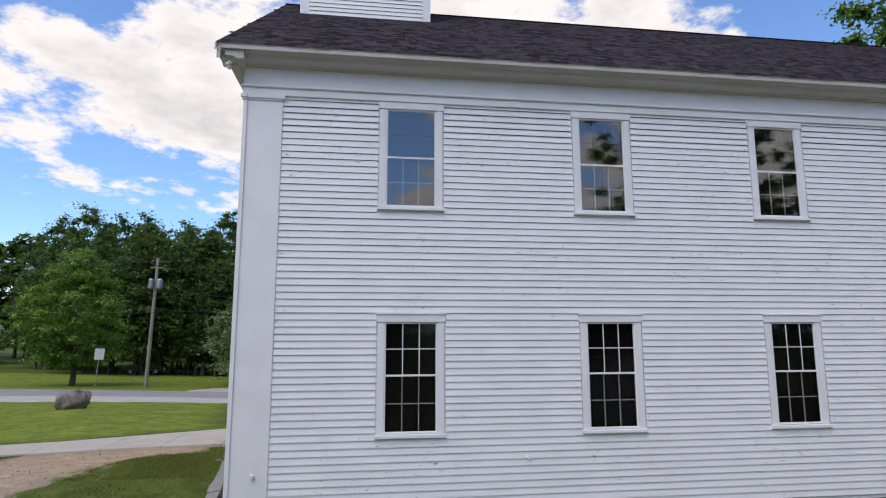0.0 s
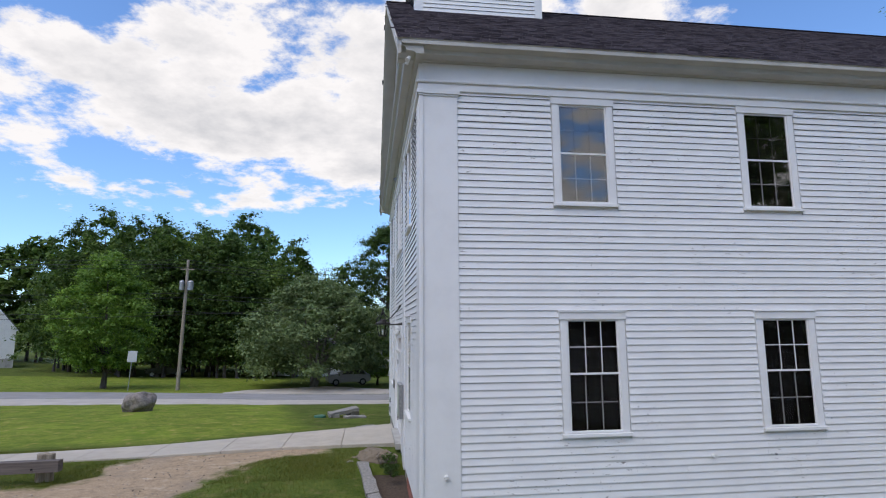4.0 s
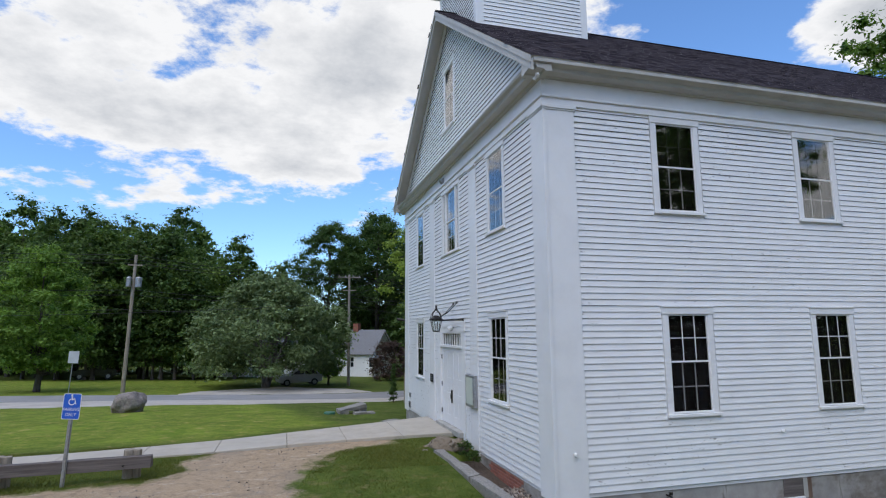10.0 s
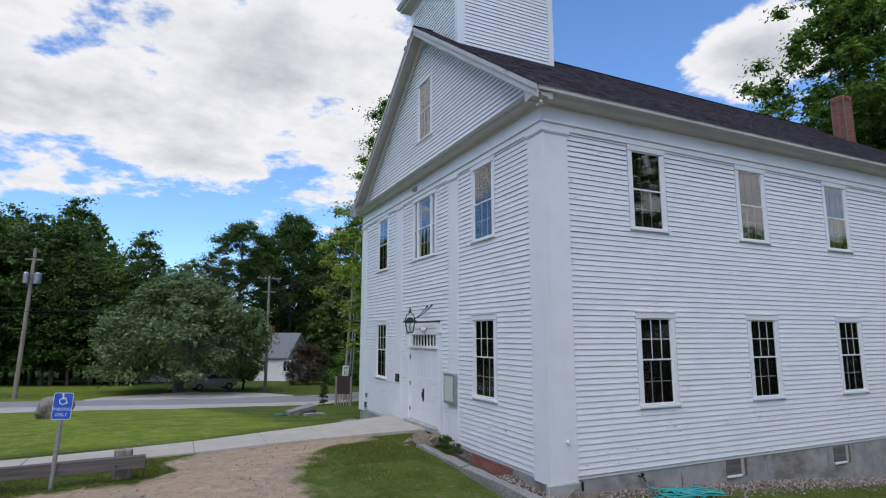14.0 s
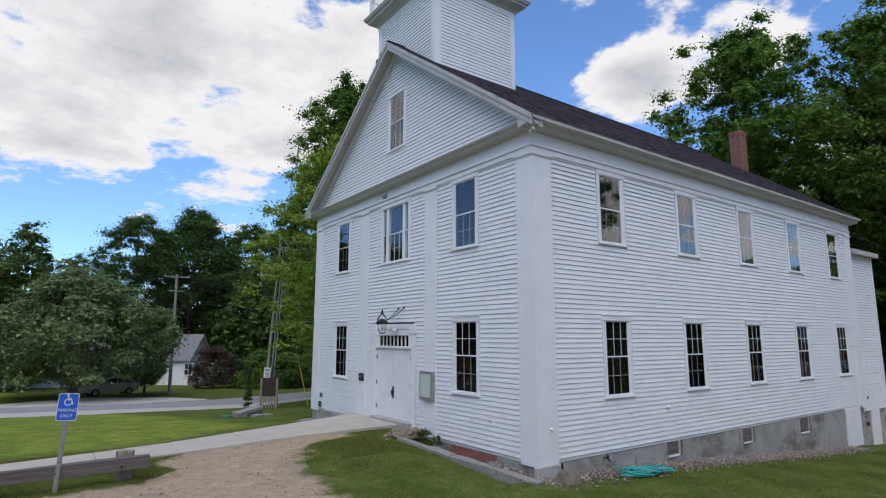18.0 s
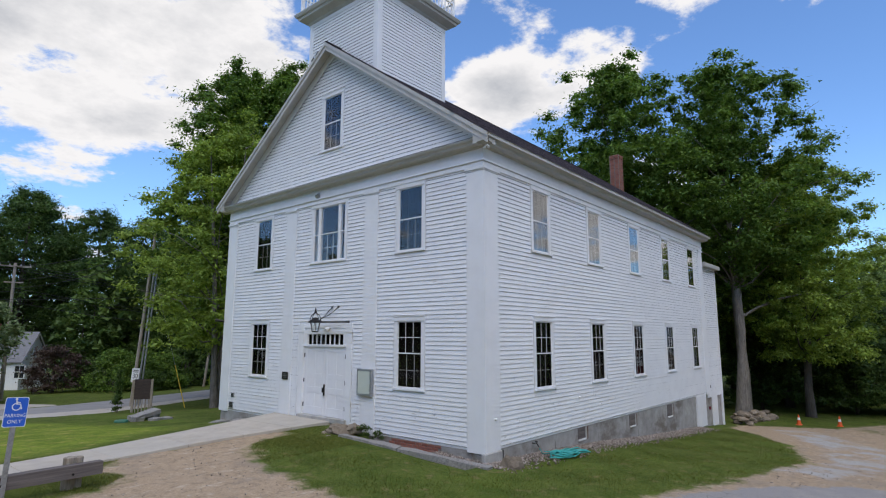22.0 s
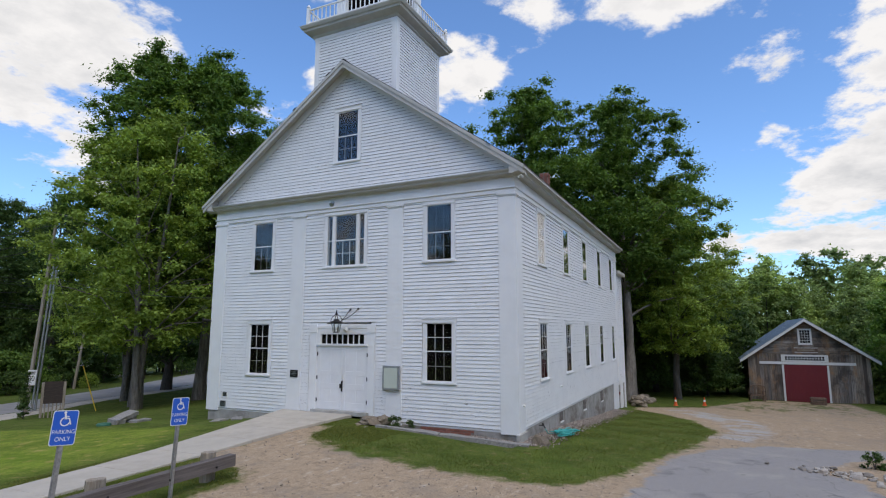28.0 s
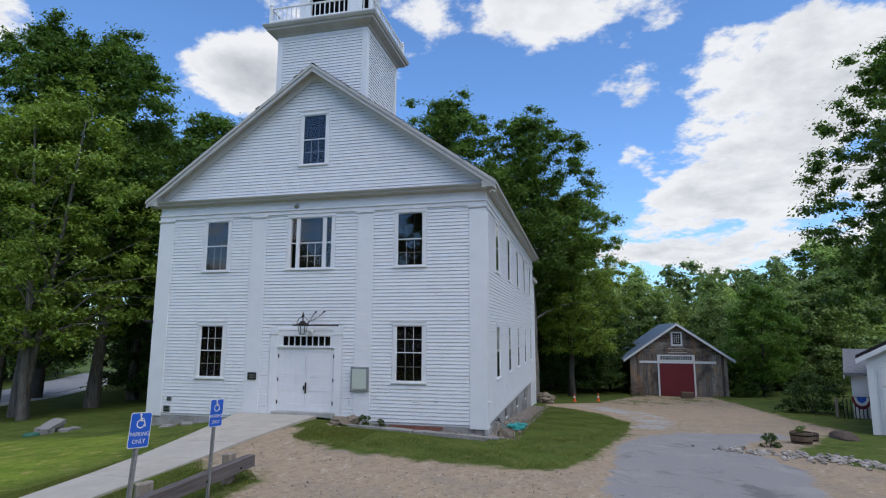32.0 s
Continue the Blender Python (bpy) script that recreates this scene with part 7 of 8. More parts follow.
P3 = utility_pole(3.2, 42.4, 9.9, 3.2, False, False, "leaning wooden utility pole beside the kiosk")
for i, dx in enumerate((0.27, 0.47)):
    bm = bmesh.new()
    cyl(bm, (3.2 + dx, 42.3, gz(3.4, 42.3) - 0.2), (3.2 + dx + 0.50, 42.3, 7.6), 0.065, seg=10)
    tagged(part("conduit_riser", bm, M_STEEL), "pale grey conduit running up beside the pole", "conduit", "conduits beside the pole")
bm = bmesh.new()
cyl(bm, (20.3, 66.0, gz(20.3, 66) - 0.3), (20.9, 65.6, gz(20.3, 66) + 8.2), 0.15, 0.11, 10)
tagged(part("wooden_pole", bm, M_POLE), "pale wooden pole across the road", "pole")
gy_ = thing("guy_wire", "steel guy wire with a yellow plastic guard", "guy wire")
bm = bmesh.new()
g0, g1 = Vector((4.8, 38.1, gz(4.8, 38.1))), Vector((3.75, 42.4, 7.9))
cyl(bm, g0, g1, 0.008, seg=6)
part("wire", bm, M_STEEL, gy_)
bm = bmesh.new()
cyl(bm, g0, g0.lerp(g1, 0.27), 0.03, seg=8)
part("guard", bm, M_YELLOW, gy_)
sg = thing("speed_sign", "white speed limit sign with black figures on the pole", "sign", pose(3.2, 42.1, 0.0, 0, 3, -28) @ Matrix.Diagonal((0.74, 1.0, 1.10, 1)))
pbox("board", (-0.31, 0.31, -0.03, -0.02, -0.42, 0.42), M_WHITE, sg, bevel=0.01)
part("figures", text_mesh("30", 0.42, M_IRON), None, sg, "", pose(0, -0.032, -0.06, 90, 0, 0))
for i, z in enumerate((0.30, 0.20)):
    pbox("text_bar", (-0.20, 0.20, -0.034, -0.0305, z - 0.02, z + 0.025), M_IRON, sg, bevel=0)
rs = thing("road_sign", "small grey backed road sign on a thin post across the road", "sign", pose(-22.0, 49.6, gz(-22, 49.6), 0, 3, 30))
bm = bmesh.new()
cyl(bm, (0, 0, -0.3), (0, 0, 3.1), 0.035, seg=8)
part("post", bm, M_STEEL, rs)
pbox("board", (-0.34, 0.34, -0.05, -0.035, 2.25, 3.15), M_WHITE, rs, bevel=0.01)


def wire(name, a, b, sag, r=0.019, label="thin black overhead cable"):
    a, b = Vector(a), Vector(b)
    pts = [a.lerp(b, i / 16) - Vector((0, 0, sag * 4 * (i / 16) * (1 - i / 16))) for i in range(17)]
    v, f = tube(pts, [r] * 17, 4)
    return tagged(new(name, np_mesh(name, v, f, M_RUBBER, True)), label, "cable", "overhead cables")


W0, W4 = Vector((-72, 47, 10.2)), Vector((30, 74, 8.5))
for dz, dy in ((0.0, 0.0), (-0.35, 0.2), (-0.7, -0.15), (-2.9, 0.0), (-3.3, 0.0), (-4.5, 0.0)):
    o_ = Vector((0, dy, dz))
    wire("overhead_cable", W0 + o_, P1 + o_, 0.7)
    wire("overhead_cable", P1 + o_, P2 + o_ * 0.75, 0.5)
    wire("overhead_cable", P2 + o_ * 0.75, W4 + o_, 0.7)
for dz in (-0.3, -1.5, -2.2):
    wire("overhead_cable", P2 + Vector((0, 0, dz)), P3 + Vector((0, 0, dz * 0.7)), 0.5)
    wire("overhead_cable", P3 + Vector((0, 0, dz * 0.7)), (26, 58, 7.6 + dz), 0.4)
wire("service_cable", P3 + Vector((0, 0, -3.6)), (X0 + 0.6, YF + 0.05, 4.1), 0.35, 0.012, "thin pale service cable to the hall")
wire("service_cable", P3 + Vector((0, 0, -4.6)), (-30, 41, 3.8), 0.3, 0.012, "thin dark cable along the road")

# ---- houses across the road ----
def house(name, label, x, y, turn, L, W, wall_h, rise, mat_wall, mat_roof, wins, base=0.0, door=None):
    """A plain gabled house: walls, two roof slopes, trim, windows on the near long side and the gable."""
    h = thing(name, label, "house", pose(x, y, gz(x, y) + base, 0, 0, turn))
    bm = bmesh.new()
    prism(bm, [(-W / 2, -1.0), (W / 2, -1.0), (W / 2, wall_h), (0, wall_h + rise), (-W / 2, wall_h)], -L / 2, L / 2)
    for v in bm.verts:
        v.co = Vector((v.co.y, v.co.x, v.co.z))
    part("wall", bm, mat_wall, h)
    sl = rise / (W / 2)
    for s in (-1, 1):
        bm = bmesh.new()
        prism(bm, [(0, wall_h + rise + 0.02), (s * (W / 2 + 0.35), wall_h - 0.35 * sl + 0.02), (s * (W / 2 + 0.35), wall_h - 0.35 * sl + 0.17), (0, wall_h + rise + 0.17)], -L / 2 - 0.3, L / 2 + 0.3)
        for v in bm.verts:
            v.co = Vector((v.co.y, v.co.x, v.co.z))
        part("roof", bm, mat_roof, h)
        for e in (-1, 1):
            bm = bmesh.new()
            prism(bm, [(0, wall_h + rise + 0.03), (s * (W / 2 + 0.36), wall_h - 0.36 * sl + 0.03), (s * (W / 2 + 0.36), wall_h - 0.36 * sl - 0.17), (0, wall_h + rise - 0.17)], e * (L / 2 + 0.305), e * (L / 2 + 0.26))
            for v in bm.verts:
                v.co = Vector((v.co.y, v.co.x, v.co.z))
            part("rake_board", bm, M_TRIM, h)
    for side, u, z, w_, hh in wins:
        m = pose(u, -W / 2, z) if side == "long" else (pose(-L / 2, u, z, 0, 0, -90) if side == "left" else pose(L / 2, u, z, 0, 0, 90))
        bm = bmesh.new()
        for a, b, c_, d in ((-w_ / 2 - 0.1, -w_ / 2, 0, hh), (w_ / 2, w_ / 2 + 0.1, 0, hh), (-w_ / 2 - 0.1, w_ / 2 + 0.1, hh, hh + 0.12), (-w_ / 2 - 0.12, w_ / 2 + 0.12, -0.08, 0), (-0.02, 0.02, 0, hh), (-w_ / 2, w_ / 2, hh / 2 - 0.03, hh / 2 + 0.03)):
            box(bm, a, b, -0.05, 0.0, c_, d)
        wf = part("window_frame", bm, M_TRIM, h, "", m)
        pbox("pane", (-w_ / 2, w_ / 2, -0.015, 0.01, 0, hh), M_CARDARK, wf, bevel=0)
    return h


wh_ = house("white_house", "white gabled house at the edge of the far woods", -60.4, 95.9, -60, 12, 6.0, 4.6, 3.9, M_SIDING, M_HROOF, [("right", -0.55, 5.6, 0.55, 1.1), ("right", 0.55, 5.6, 0.55, 1.1), ("long", -3, 1.2, 0.9, 1.5), ("long", 0, 1.2, 0.9, 1.5), ("long", 3, 1.2, 0.9, 1.5)])
wh_.matrix_basis = pose(-60.4, 95.9, -1.0, 0, 0, -60)
pbox("belt_board", (6.0, 6.06, -3.02, 3.02, 4.5, 4.68), M_TRIM, wh_)
pbox("stone_base", (5.9, 6.08, -2.98, 2.98, -1.9, 0.25), M_CONC, wh_)
ch_ = house("cottage", "white cottage with a grey shingle roof and chimney behind trees", 3.5, 83.4, -35, 9, 7.0, 2.7, 3.0, M_SIDING, M_HROOF, [("long", 4.5, 0.8, 0.9, 1.3), ("long", 1.2, 0.8, 0.9, 1.3), ("right", 0, 3.0, 0.8, 1.1)], 0.6)
bm = bmesh.new()
box(bm, -0.2, 0.6, -0.4, 0.4, 5.2, 6.8)
part("chimney", bm, M_BRICK, ch_)
house("cottage_wing", "low white cottage wing behind the apple tree", -9.5, 82.0, 0, 12, 6.0, 2.5, 2.0, M_SIDING, M_HROOF, [("long", -3.5, 0.7, 1.4, 1.3), ("long", 0.5, 0.7, 1.4, 1.3), ("long", 4.0, 0.7, 0.9, 1.3)], 0.4)
house("roadside_house", "white house with a long porch behind a hedge", 36.5, 91.0, 12, 12, 8.0, 4.6, 3.0, M_SIDING, M_HROOF, [("long", -4, 0.9, 1.0, 1.6), ("long", -1.2, 0.9, 1.0, 1.6), ("long", 1.6, 0.9, 1.0, 1.6), ("long", 4.2, 0.9, 1.0, 1.6)], 0.5)
for i in range(9):
    tree("shrub", 13.0 + i * 2.3, 63.5 + i * 1.7, "clipped green hedge bush along the road", name="hedge_bush", category="hedge", scale=0.8, turn=i * 41, group="hedge along the road")


def car(x, y, turn, paint, label):
    c_ = thing("parked_car", label, "car", pose(x, y, gz(x, y) + 0.08, 0, 0, turn))
    bm = bmesh.new()
    prism(bm, [(-2.25, 0.45), (-2.2, 0.95), (-1.35, 1.08), (-0.95, 1.10), (1.9, 1.12), (2.2, 1.05), (2.25, 0.45), (1.95, 0.30), (-1.95, 0.30)], -0.88, 0.88)
    part("body", bm, paint, c_, bevel=0.06)
    bm = bmesh.new()
    prism(bm, [(-1.05, 1.08), (-0.35, 1.60), (1.45, 1.66), (2.0, 1.10)], -0.76, 0.76)
    part("cabin", bm, paint, c_, bevel=0.06)
    for s in (-1, 1):
        for pts in ([(-0.80, 1.14), (-0.30, 1.53), (0.35, 1.56), (0.35, 1.14)], [(0.45, 1.14), (0.45, 1.56), (1.35, 1.58), (1.75, 1.14)]):
            bm = bmesh.new()
            prism(bm, pts, s * 0.765, s * 0.775)
            part("side_window", bm, M_CARDARK, c_)
        for xw in (-1.4, 1.4):
            bm = bmesh.new()
            cyl(bm, (xw, s * 0.72, 0.34), (xw, s * 0.92, 0.34), 0.34, seg=18)
            wh = part("wheel", bm, M_RUBBER, c_)
            bm = bmesh.new()
            cyl(bm, (xw, s * 0.921, 0.34), (xw, s * 0.935, 0.34), 0.21, seg=14)
            part("rim", bm, M_STEEL, wh)
        pbox("headlight", (-2.27, -2.15, s * 0.58 - 0.15, s * 0.58 + 0.15, 0.72, 0.86), M_WHITE, c_)
        pbox("tail_light", (2.18, 2.28, s * 0.65 - 0.12, s * 0.65 + 0.12, 0.78, 0.96), M_RED, c_)
    return c_


car(-4.9, 61.5, 12, M_CAR, "silver estate car parked under the apple tree")
car(-27.0, 73.5, 5, M_CARDARK, "dark car parked at the wood's edge")

# ---- the barn ----
BX, BYC, BW, BZ, BE, BA, BL = 36.0, -2.15, 8.5, -2.75, 0.72, 3.70, 11.0
barn = thing("barn", "small weathered board barn with white trim and a red sliding door", "barn")
DY0, DY1, DZT = -3.45, -0.55, 0.14
BF = pose(BX, 0, 0, 0, 0, 90)
bm = bmesh.new()
prism(bm, [(BYC - BW / 2 + 0.15, BZ - 0.6), (BYC + BW / 2 - 0.15, BZ - 0.6), (BYC + BW / 2 - 0.15, BE), (BYC, BA - 0.1), (BYC - BW / 2 + 0.15, BE)], -BL, -0.05)
part("wall", bm, M_BARREL, barn, "", BF)
br = random.Random(9)
y = BYC - BW / 2 + 0.12
while y < BYC + BW / 2 - 0.12:
    w_ = min(br.uniform(0.20, 0.36), BYC + BW / 2 - 0.12 - y)
    if w_ < 0.05:
        break
    lo = BZ - 0.3 if not (DY0 < y + w_ / 2 < DY1) else 0.62
    hi = min(1.0, BE + (BA - BE) * (1 - abs(y + w_ / 2 - BYC) / (BW / 2)) - 0.1)
    if hi > lo:
        pbox("board", (y + 0.006, y + w_ - 0.006, -0.049, br.uniform(-0.005, 0.012), lo, hi), M_BARN, barn, "", BF, 0.004)
    y += w_
z = 1.01
while z < BA - 0.25:
    w_ = br.uniform(0.2, 0.3)
    half = (BA - 0.12 - (z + w_)) / (BA - BE) * BW / 2
    if half > 0.1:
        e_ = br.uniform(-0.3, 0.3) * half
        for a, b in ((BYC - half, BYC + e_), (BYC + e_, BYC + half)):
            pbox("gable_board", (a + 0.004, b - 0.004, -0.049, br.uniform(-0.004, 0.012), z + 0.004, z + w_ - 0.004), M_BARNH, barn, "", BF, 0.004)
    z += w_
bm = bmesh.new()
box(bm, DY0, DY1, 0.015, 0.06, BZ - 0.02, DZT)
dr = part("sliding_door", bm, M_RED, barn, "dark red painted door", BF)
for i in range(8):
    pbox("door_board", (DY0 + i * (DY1 - DY0) / 8 + 0.006, DY0 + (i + 1) * (DY1 - DY0) / 8 - 0.006, 0.06, 0.072, BZ - 0.01, DZT - 0.01), M_RED, dr, bevel=0.003)
for a, b, c_, d in ((DY0 - 0.14, DY0, BZ - 0.02, DZT), (DY1, DY1 + 0.14, BZ - 0.02, DZT), (DY0 - 1.9, DY1 + 1.7, DZT + 0.03, DZT + 0.24), (DY0 - 0.15, DY1 + 0.15, DZT + 0.25, DZT + 0.80)):
    pbox("white_trim", (a, b, 0.03, 0.085, c_, d), M_WHITE, barn, "", BF)
for i in range(14):
    c_ = DY0 + 0.1 + i * (DY1 - DY0 - 0.2) / 14
    for j in range(2):
        pbox("transom_pane", (c_ + 0.02, c_ + 0.17, 0.086, 0.09, DZT + 0.36 + j * 0.17, DZT + 0.50 + j * 0.17), M_CARDARK, barn, "", BF, 0)
sb = pbox("sign_board", (BYC - 0.80, BYC + 0.80, 0.02, 0.06, 1.12, 1.50), M_BARREL, barn, "dark wooden sign board", BF)
pbox("sign_frame", (BYC - 0.80, BYC + 0.80, 0.06, 0.07, 1.12, 1.16), M_WHITE, barn, "", BF)
pbox("sign_frame", (BYC - 0.80, BYC + 0.80, 0.06, 0.07, 1.46, 1.50), M_WHITE, barn, "", BF)
pbox("text_bar", (BYC - 0.6, BYC + 0.6, 0.061, 0.068, 1.25, 1.37), M_POST, barn, "", BF)
pbox("gable_window", (BYC - 0.48, BYC + 0.48, 0.02, 0.08, 1.72, 3.0), M_WHITE, barn, "white sash window", BF)
for i in range(4):
    for j in range(5):
        pbox("window_pane", (BYC - 0.34 + i * 0.175, BYC - 0.34 + i * 0.175 + 0.15, 0.081, 0.085, 1.88 + j * 0.205, 2.06 + j * 0.205), M_CARDARK, barn, "", BF, 0)
sl = (BA - BE) / (BW / 2)
for s in (-1, 1):
    yo = BW / 2 + 0.45
    bm = bmesh.new()
    prism(bm, [(BYC, BA), (BYC + s * yo, BA - yo * sl), (BYC + s * yo, BA - yo * sl + 0.10), (BYC, BA + 0.10)], -BL - 0.3, 0.42)
    rf = part("roof", bm, M_TIN, barn, "blue-grey metal roof", BF)
    for j in range(24):
        n0 = -BL - 0.3 + j * (BL + 0.7) / 23
        bm = bmesh.new()
        prism(bm, [(BYC, BA + 0.10), (BYC + s * yo, BA - yo * sl + 0.10), (BYC + s * yo, BA - yo * sl + 0.14), (BYC, BA + 0.14)], n0 - 0.012, n0 + 0.012)
        part("roof_seam", bm, M_TIN, rf)
    bm = bmesh.new()
    prism(bm, [(BYC, BA + 0.08), (BYC + s * (yo + 0.01), BA - (yo + 0.01) * sl + 0.08), (BYC + s * (yo + 0.01), BA - (yo + 0.01) * sl - 0.14), (BYC, BA - 0.14)], 0.421, 0.46)
    part("rake_board", bm, M_WHITE, barn, "white rake board", BF)
# ramp, crate, chair and oddments before the barn
bm = bmesh.new()
prism(bm, [(DY0 - 0.6, BZ - 0.35), (DY1 + 0.6, BZ - 0.35), (DY1 + 0.2, BZ), (DY0 - 0.2, BZ)], 0.07, 2.2)
for v in bm.verts:
    if v.co.y > 1:
        v.co.z = BZ - 0.4 + (v.co.z - BZ) * 0.3
tagged(part("barn_ramp", bm, M_CONC, None, "", BF), "low grey concrete ramp to the barn door", "ramp")
cr = thing("wooden_crate", "low dark slatted wooden crate before the barn", "crate", pose(33.0, -2.3, gz(33, -2.3)) @ Matrix.Diagonal((0.8, 0.72, 0.85, 1)))
for i in range(3):
    pbox("slat", (-0.4, 0.4, -0.68, 0.68, 0.05 + i * 0.2, 0.21 + i * 0.2), M_BARREL, cr, bevel=0.008)
chr_ = thing("rustic_chair", "weathered wooden armchair with a bent-twig back beside the barn", "chair", pose(34.2, 1.6, gz(34.2, 1.6), 0, 0, 100))
pbox("seat", (-0.55, 0.55, -0.35, 0.35, 0.42, 0.50), M_BARREL, chr_)
for x in (-0.5, 0.5):
    for y in (-0.3, 0.3):
        pbox("leg", (x - 0.05, x + 0.05, y - 0.05, y + 0.05, 0, 0.46 if y > 0 else 0.8), M_BARREL, chr_)
    pbox("arm", (x - 0.06, x + 0.06, -0.36, 0.34, 0.74, 0.80), M_BARREL, chr_)
for i in range(5):
    pbox("back_slat", (-0.42 + i * 0.2, -0.36 + i * 0.2, 0.28, 0.32, 0.5, 1.2), M_BARREL, chr_)
bp = [(-0.55, 0.33, 0.4)] + [(0.56 * math.cos(math.pi - math.pi * i / 10), 0.33, 1.0 + 0.28 * math.sin(math.pi * i / 10)) for i in range(11)] + [(0.55, 0.33, 0.4)]
v, f = tube(bp, [0.045] * len(bp), 6)
part("back_hoop", np_mesh("back_hoop", v, f, M_BARREL, True), None, chr_)
for i, (x, y) in enumerate(((24.6, 6.95), (26.0, 5.2))):
    cn = thing("traffic_cone", "small orange traffic cone with a white band on the grass", "traffic cone", pose(x, y, gz(x, y)) @ Matrix.Diagonal((0.8, 0.8, 0.8, 1)), "traffic cones")
    pbox("base", (-0.19, 0.19, -0.19, 0.19, 0, 0.035), M_ORANGE, cn)
    bm = bmesh.new()
    lathe(bm, [(0.15, 0.03), (0.032, 0.70)], 14)
    part("body", bm, M_ORANGE, cn)
    bm = bmesh.new()
    lathe(bm, [(0.103, 0.34), (0.076, 0.50)], 14)
    part("band", bm, M_WHITE, cn)
# tumbled stone wall behind the annex
sw = thing("stone_heap", "heap of tumbled brown field stones behind the hall", "stone wall")
sr = random.Random(8)
ME_ST = [stone_mesh("stone", 60 + i, M_HEAP, 0.7, 0.5, 0.34, 0.28, 2) for i in range(5)]
for i in range(110):
    t = sr.random()
    lvl = sr.choice((0, 0, 1, 1, 2)) if t < 0.6 else sr.choice((0, 0, 1))
    x, y = 19.6 + t * 8.5 + sr.uniform(-0.4, 0.4), 8.9 + t * 0.4 + sr.uniform(-0.6, 0.6) * (1 - lvl * 0.3)
    s = sr.uniform(0.40, 1.0)
    part("stone", ME_ST[i % 5], None, sw, "", pose(x, y, gz(x, y) + 0.08 + lvl * 0.19, sr.uniform(-15, 15), sr.uniform(-15, 15), sr.uniform(0, 180)) @ Matrix.Diagonal((s, s, s, 1)))
pt = thing("picnic_table", "weathered wooden picnic table on the far grass", "table", pose(47.0, 5.2, gz(47, 5.2), 0, 0, 70))
for i in range(4):
    pbox("plank", (-0.9, 0.9, -0.36 + i * 0.18, -0.20 + i * 0.18, 0.72, 0.76), M_TIMBER, pt)
for s in (-1, 1):
    pbox("bench", (-0.9, 0.9, s * 0.72 - 0.13, s * 0.72 + 0.13, 0.42, 0.46), M_TIMBER, pt)
    pbox("leg", (s * 0.6 - 0.05, s * 0.6 + 0.05, -0.75, 0.75, 0.36, 0.42), M_TIMBER, pt)
    for e in (-1, 1):
        bm = bmesh.new()
        cyl(bm, (s * 0.6, e * 0.6, 0), (s * 0.6, e * 0.25, 0.72), 0.05, seg=6)
        part("leg", bm, M_TIMBER, pt)

# ---- planters, stone edging, garage ----
for i, (x, y, r, lab) in enumerate(((2.5, -0.65, 0.40, "half barrel planter with small green plants"), (3.45, -1.25, 0.30, "smaller half barrel planter"))):
    pn = thing("barrel_planter", lab, "planter", pose(x, y, gz(x, y)) @ Matrix.Diagonal((0.86, 0.86, 0.92, 1)), "barrel planters")
    bm = bmesh.new()
    lathe(bm, [(r * 0.86, 0), (r * 0.95, r * 0.5), (r, r * 1.05), (r * 0.93, r * 1.05), (r * 0.92, r * 0.9)], 22)
    part("barrel", bm, M_BARREL, pn)
    for z in (0.2, 0.75):
        bm = bmesh.new()
        q = r * (0.875 + 0.13 * z) + 0.006
        lathe(bm, [(q, r * z), (q + 0.008, r * z + 0.05)], 22)
        part("hoop", bm, M_IRON, pn)
    bm = bmesh.new()
    lathe(bm, [(r * 0.91, r * 0.88), (r * 0.5, r * 0.98), (0.02, r * 1.02)], 14)
    part("soil", bm, M_SOIL, pn)
    if i == 0:
        rg = np.random.default_rng(6)
        cen = np.stack([rg.uniform(-0.16, 0.16, 22), rg.uniform(-0.16, 0.16, 22), rg.uniform(0.42, 0.62, 22)], -1)
        lv, lf = leaves_at(rg, cen, np.full(22, 0.08), 24, 0.05)
        part("plant", np_mesh("plant", lv, lf, M_LEAF), None, pn, "small green plant")
tree("weed", 0.9, 0.75, "small grey-green weed at the drive's edge", name="weed", category="plant", scale=0.19, turn=70)
mound = tagged(new("soil_mound", stone_mesh("soil_mound", 77, M_SOIL, 1.5, 0.9, 0.5, 0.15, 3)), "low dark mound of soil on the grass", "mound")
mound.matrix_basis = pose(5.0, -2.9, gz(5.0, -2.9) + 0.02)
k = Mat("broken pale stone", 0.9)
c = k.mix(k.rnd(), (0.19, 0.165, 0.14), (0.44, 0.395, 0.345))
k.color(k.mix(k.step(k.noise(18, 4, 0.7), 0.5, 0.7), c, (0.22, 0.19, 0.16))).bump(k.noise(14, 5, 0.7), 0.6, 0.02)
M_RUBBLE = k.m
se = thing("stone_edging", "loose band of pale broken stones along the drive", "stones")
ME_RB = [stone_mesh("stone", 90 + i, M_RUBBLE, 0.30, 0.22, 0.13, 0.3, 1) for i in range(5)]
for i in range(298):
    t = sr.random()
    if t < 0.55:
        q = t / 0.55
        x, y = -0.9 + 2.2 * q * 0.3 - q * 1.3, 2.1 - q * 2.6
    else:
        q = (t - 0.55) / 0.45
        x, y = -1.55 - q * 1.9, -0.5 - q * 2.6
    x, y = x + sr.gauss(0, 0.42) + 0.45, y + sr.gauss(0, 0.34)
    s = sr.uniform(0.30, 0.85)
    part("stone", ME_RB[i % 5], None, se, "", pose(x, y, gz(x, y) + 0.03, sr.uniform(-20, 20), sr.uniform(-20, 20), sr.uniform(0, 180)) @ Matrix.Diagonal((s, s, s, 1)))

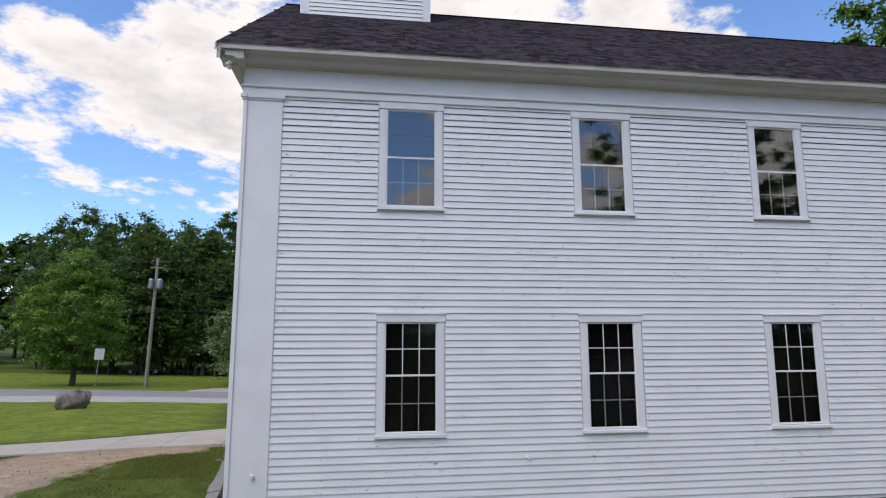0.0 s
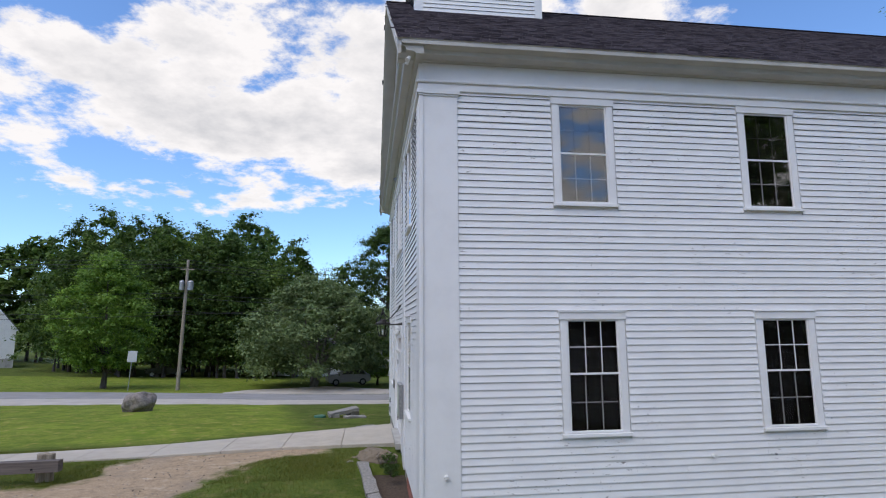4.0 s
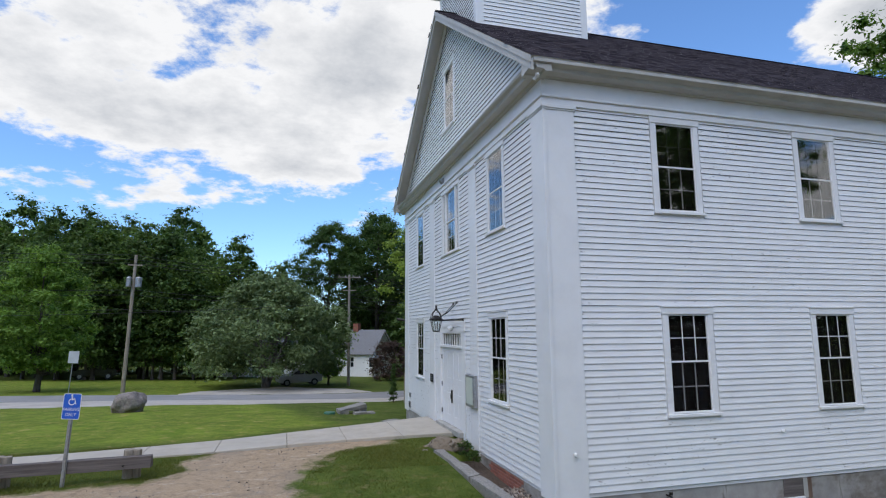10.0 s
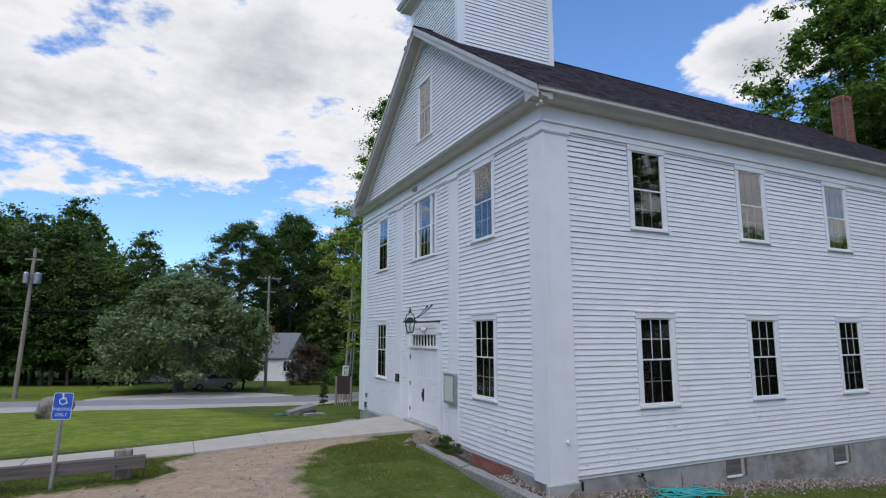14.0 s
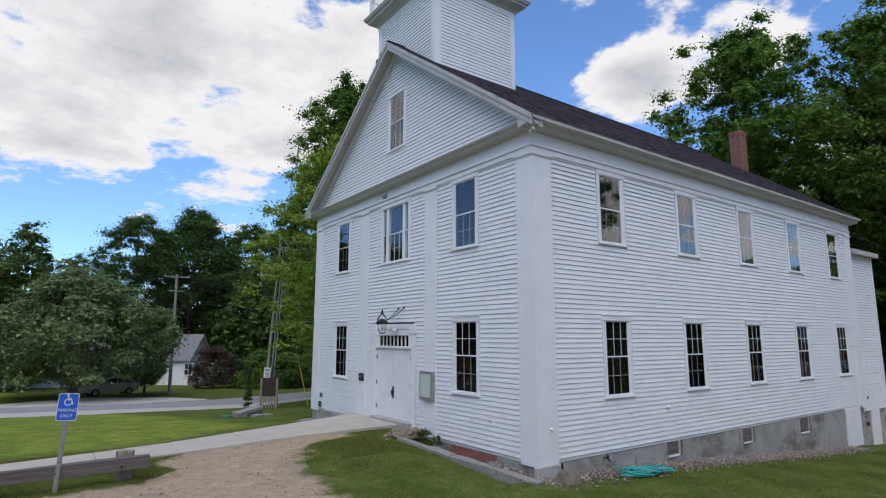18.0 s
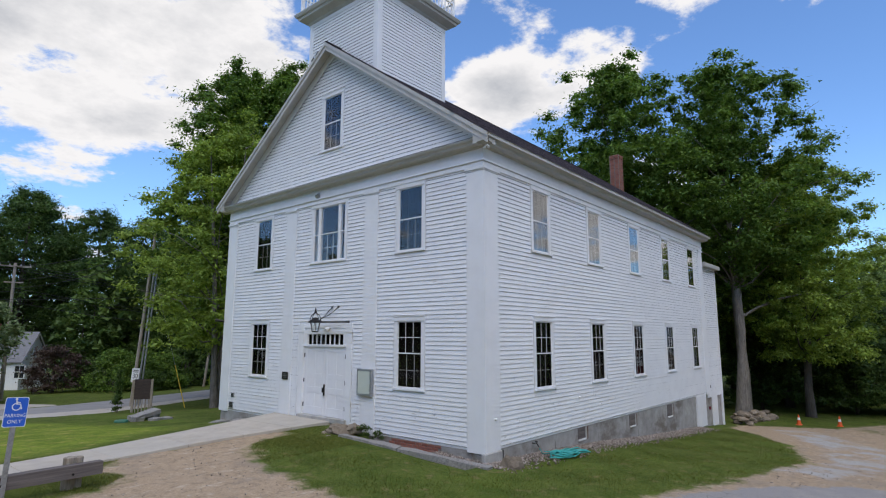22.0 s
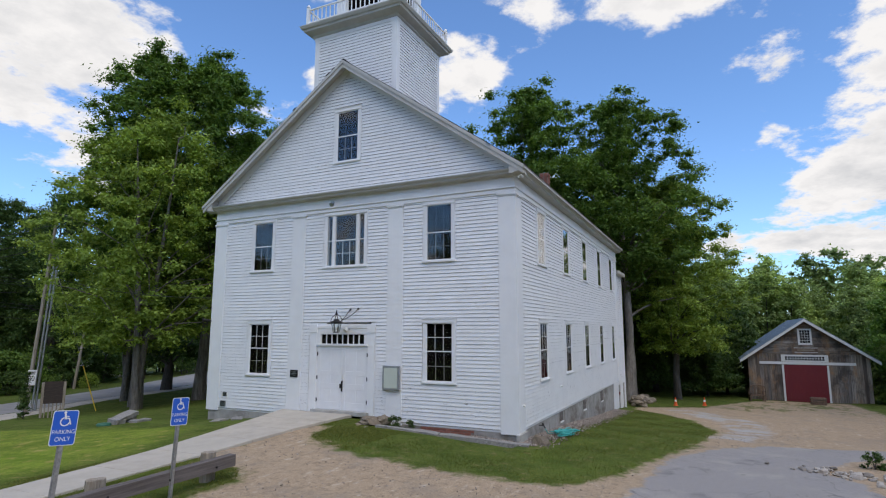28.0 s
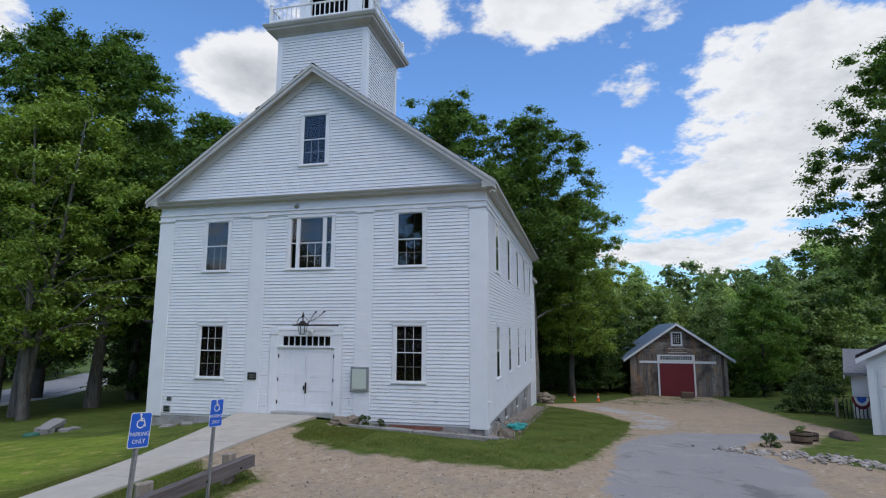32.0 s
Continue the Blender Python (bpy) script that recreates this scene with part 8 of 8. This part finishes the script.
ga = house("garage", "white board garage with a dark shingle roof", 11.4, -8.6, 0, 8.4, 7.4, 3.05, 2.1, M_SIDING, M_SHINGLE, [])
ga.matrix_basis = pose(9.46, -10.02, -1.0, 0, 0, -26)
for a, b in ((-3.55, -0.2), (0.2, 3.4)):
    gd = pbox("garage_door", (-4.26, -4.2, a, b, -0.05, 2.45), M_DOOR, ga, "white panelled garage door")
    for r in range(4):
        pbox("panel", (-4.285, -4.261, a + 0.08, b - 0.08, 0.02 + r * 0.6, 0.54 + r * 0.6), M_DOOR, gd, bevel=0.01)
pbox("corner_board", (-4.25, -4.05, 3.55, 3.74, -0.5, 3.0), M_TRIM, ga)
wg = house("garage_wing", "low white wing with a grey shingle roof behind the garage", 18.6, -9.6, 90, 6.0, 5.4, 2.2, 1.05, M_SIDING, M_HROOF, [("long", -1.0, 0.6, 0.7, 1.4)])
wg.matrix_basis = pose(16.98, -11.4, -1.4, 0, 0, -113)
pr = thing("porch_rail", "black iron porch rail with a striped bunting fan", "railing")
for y in (-6.9, -7.08, -7.26, -7.44, -7.62, -7.8, -7.98, -8.16, -8.34, -8.52, -8.7):
    pbox("post", (15.12, 15.16, y - 0.02, y + 0.02, gz(15, y) - 0.1, gz(15, y) + 1.0), M_IRON, pr)
pbox("rail", (15.11, 15.17, -8.7, -6.9, -0.42, -0.38), M_IRON, pr)
for ro, ri, mt, nm in ((0.62, 0.46, M_RED, "red stripe"), (0.455, 0.30, M_WHITE, "white stripe"), (0.295, 0.04, M_BLUE, "blue centre")):
    bm = bmesh.new()
    ar = np.linspace(0.0, math.pi, 15)
    prism(bm, [(-7.75 + 0.75 * ro * math.cos(t), -0.4 - ro * math.sin(t) * (1 - 0.05 * (j % 2))) for j, t in enumerate(ar)] + [(-7.75 + 0.75 * ri * math.cos(t), -0.4 - ri * math.sin(t)) for t in ar[::-1]], 0.0, 0.02)
    part("bunting", bm, mt, pr, nm + " of the bunting fan", pose(15.09, 0, 0, 0, 0, 90))
bm = bmesh.new()
cyl(bm, (16.2, -7.0, gz(16.2, -7.0) - 0.2), (16.2, -7.0, gz(16.2, -7.0) + 1.0), 0.08, seg=10)
tagged(part("wood_post", bm, M_POST), "short weathered wooden post by the lane", "post")

# ---- grass blades near the walk ----
rg = np.random.default_rng(12)
N = 260000
bx = np.concatenate([rg.uniform(-6.4, 16, N // 2), rg.uniform(-16, -2.4, N // 2)])
by = np.concatenate([rg.uniform(4.3, 14.2, N // 2), rg.uniform(12.2, 16.4, N // 2)])
keep = (inside_distance(bx, by, DIRT) < -0.05) & ~((bx > -2.6) & (by > 8.5) & (by < 21.4))
nf = np.array([walk_edge(x) for x in np.linspace(-22, -2, 81)])
near_, far_ = np.interp(bx, np.linspace(-22, -2, 81), nf[:, 0]), np.interp(bx, np.linspace(-22, -2, 81), nf[:, 1])
keep &= ~((by > near_ - 0.06) & (by < far_ + 0.05))
keep &= ~((bx > -3.1) & (by > 8.6) & (by < 14.0))
bx, by = bx[keep], by[keep]
n = len(bx)
bz = ground_z(bx, by)
ang, hgt = rg.uniform(0, 6.28, n), rg.uniform(0.015, 0.045, n)
wdt = rg.uniform(0.004, 0.008, n)
lean_ = rg.normal(0, 0.035, (n, 2))
base = np.stack([bx, by, bz - 0.01], -1)
side = np.stack([np.cos(ang) * wdt, np.sin(ang) * wdt, np.zeros(n)], -1)
tip = base + np.stack([lean_[:, 0], lean_[:, 1], hgt + 0.01], -1)
gv = np.stack([base - side, base + side, tip], 1).reshape(-1, 3)
tagged(new("grass", np_mesh("grass", gv, np.arange(n * 3).reshape(-1, 3), M_GRASSBLADE)), "short mown grass blades with dry patches", "grass", kind="stuff")
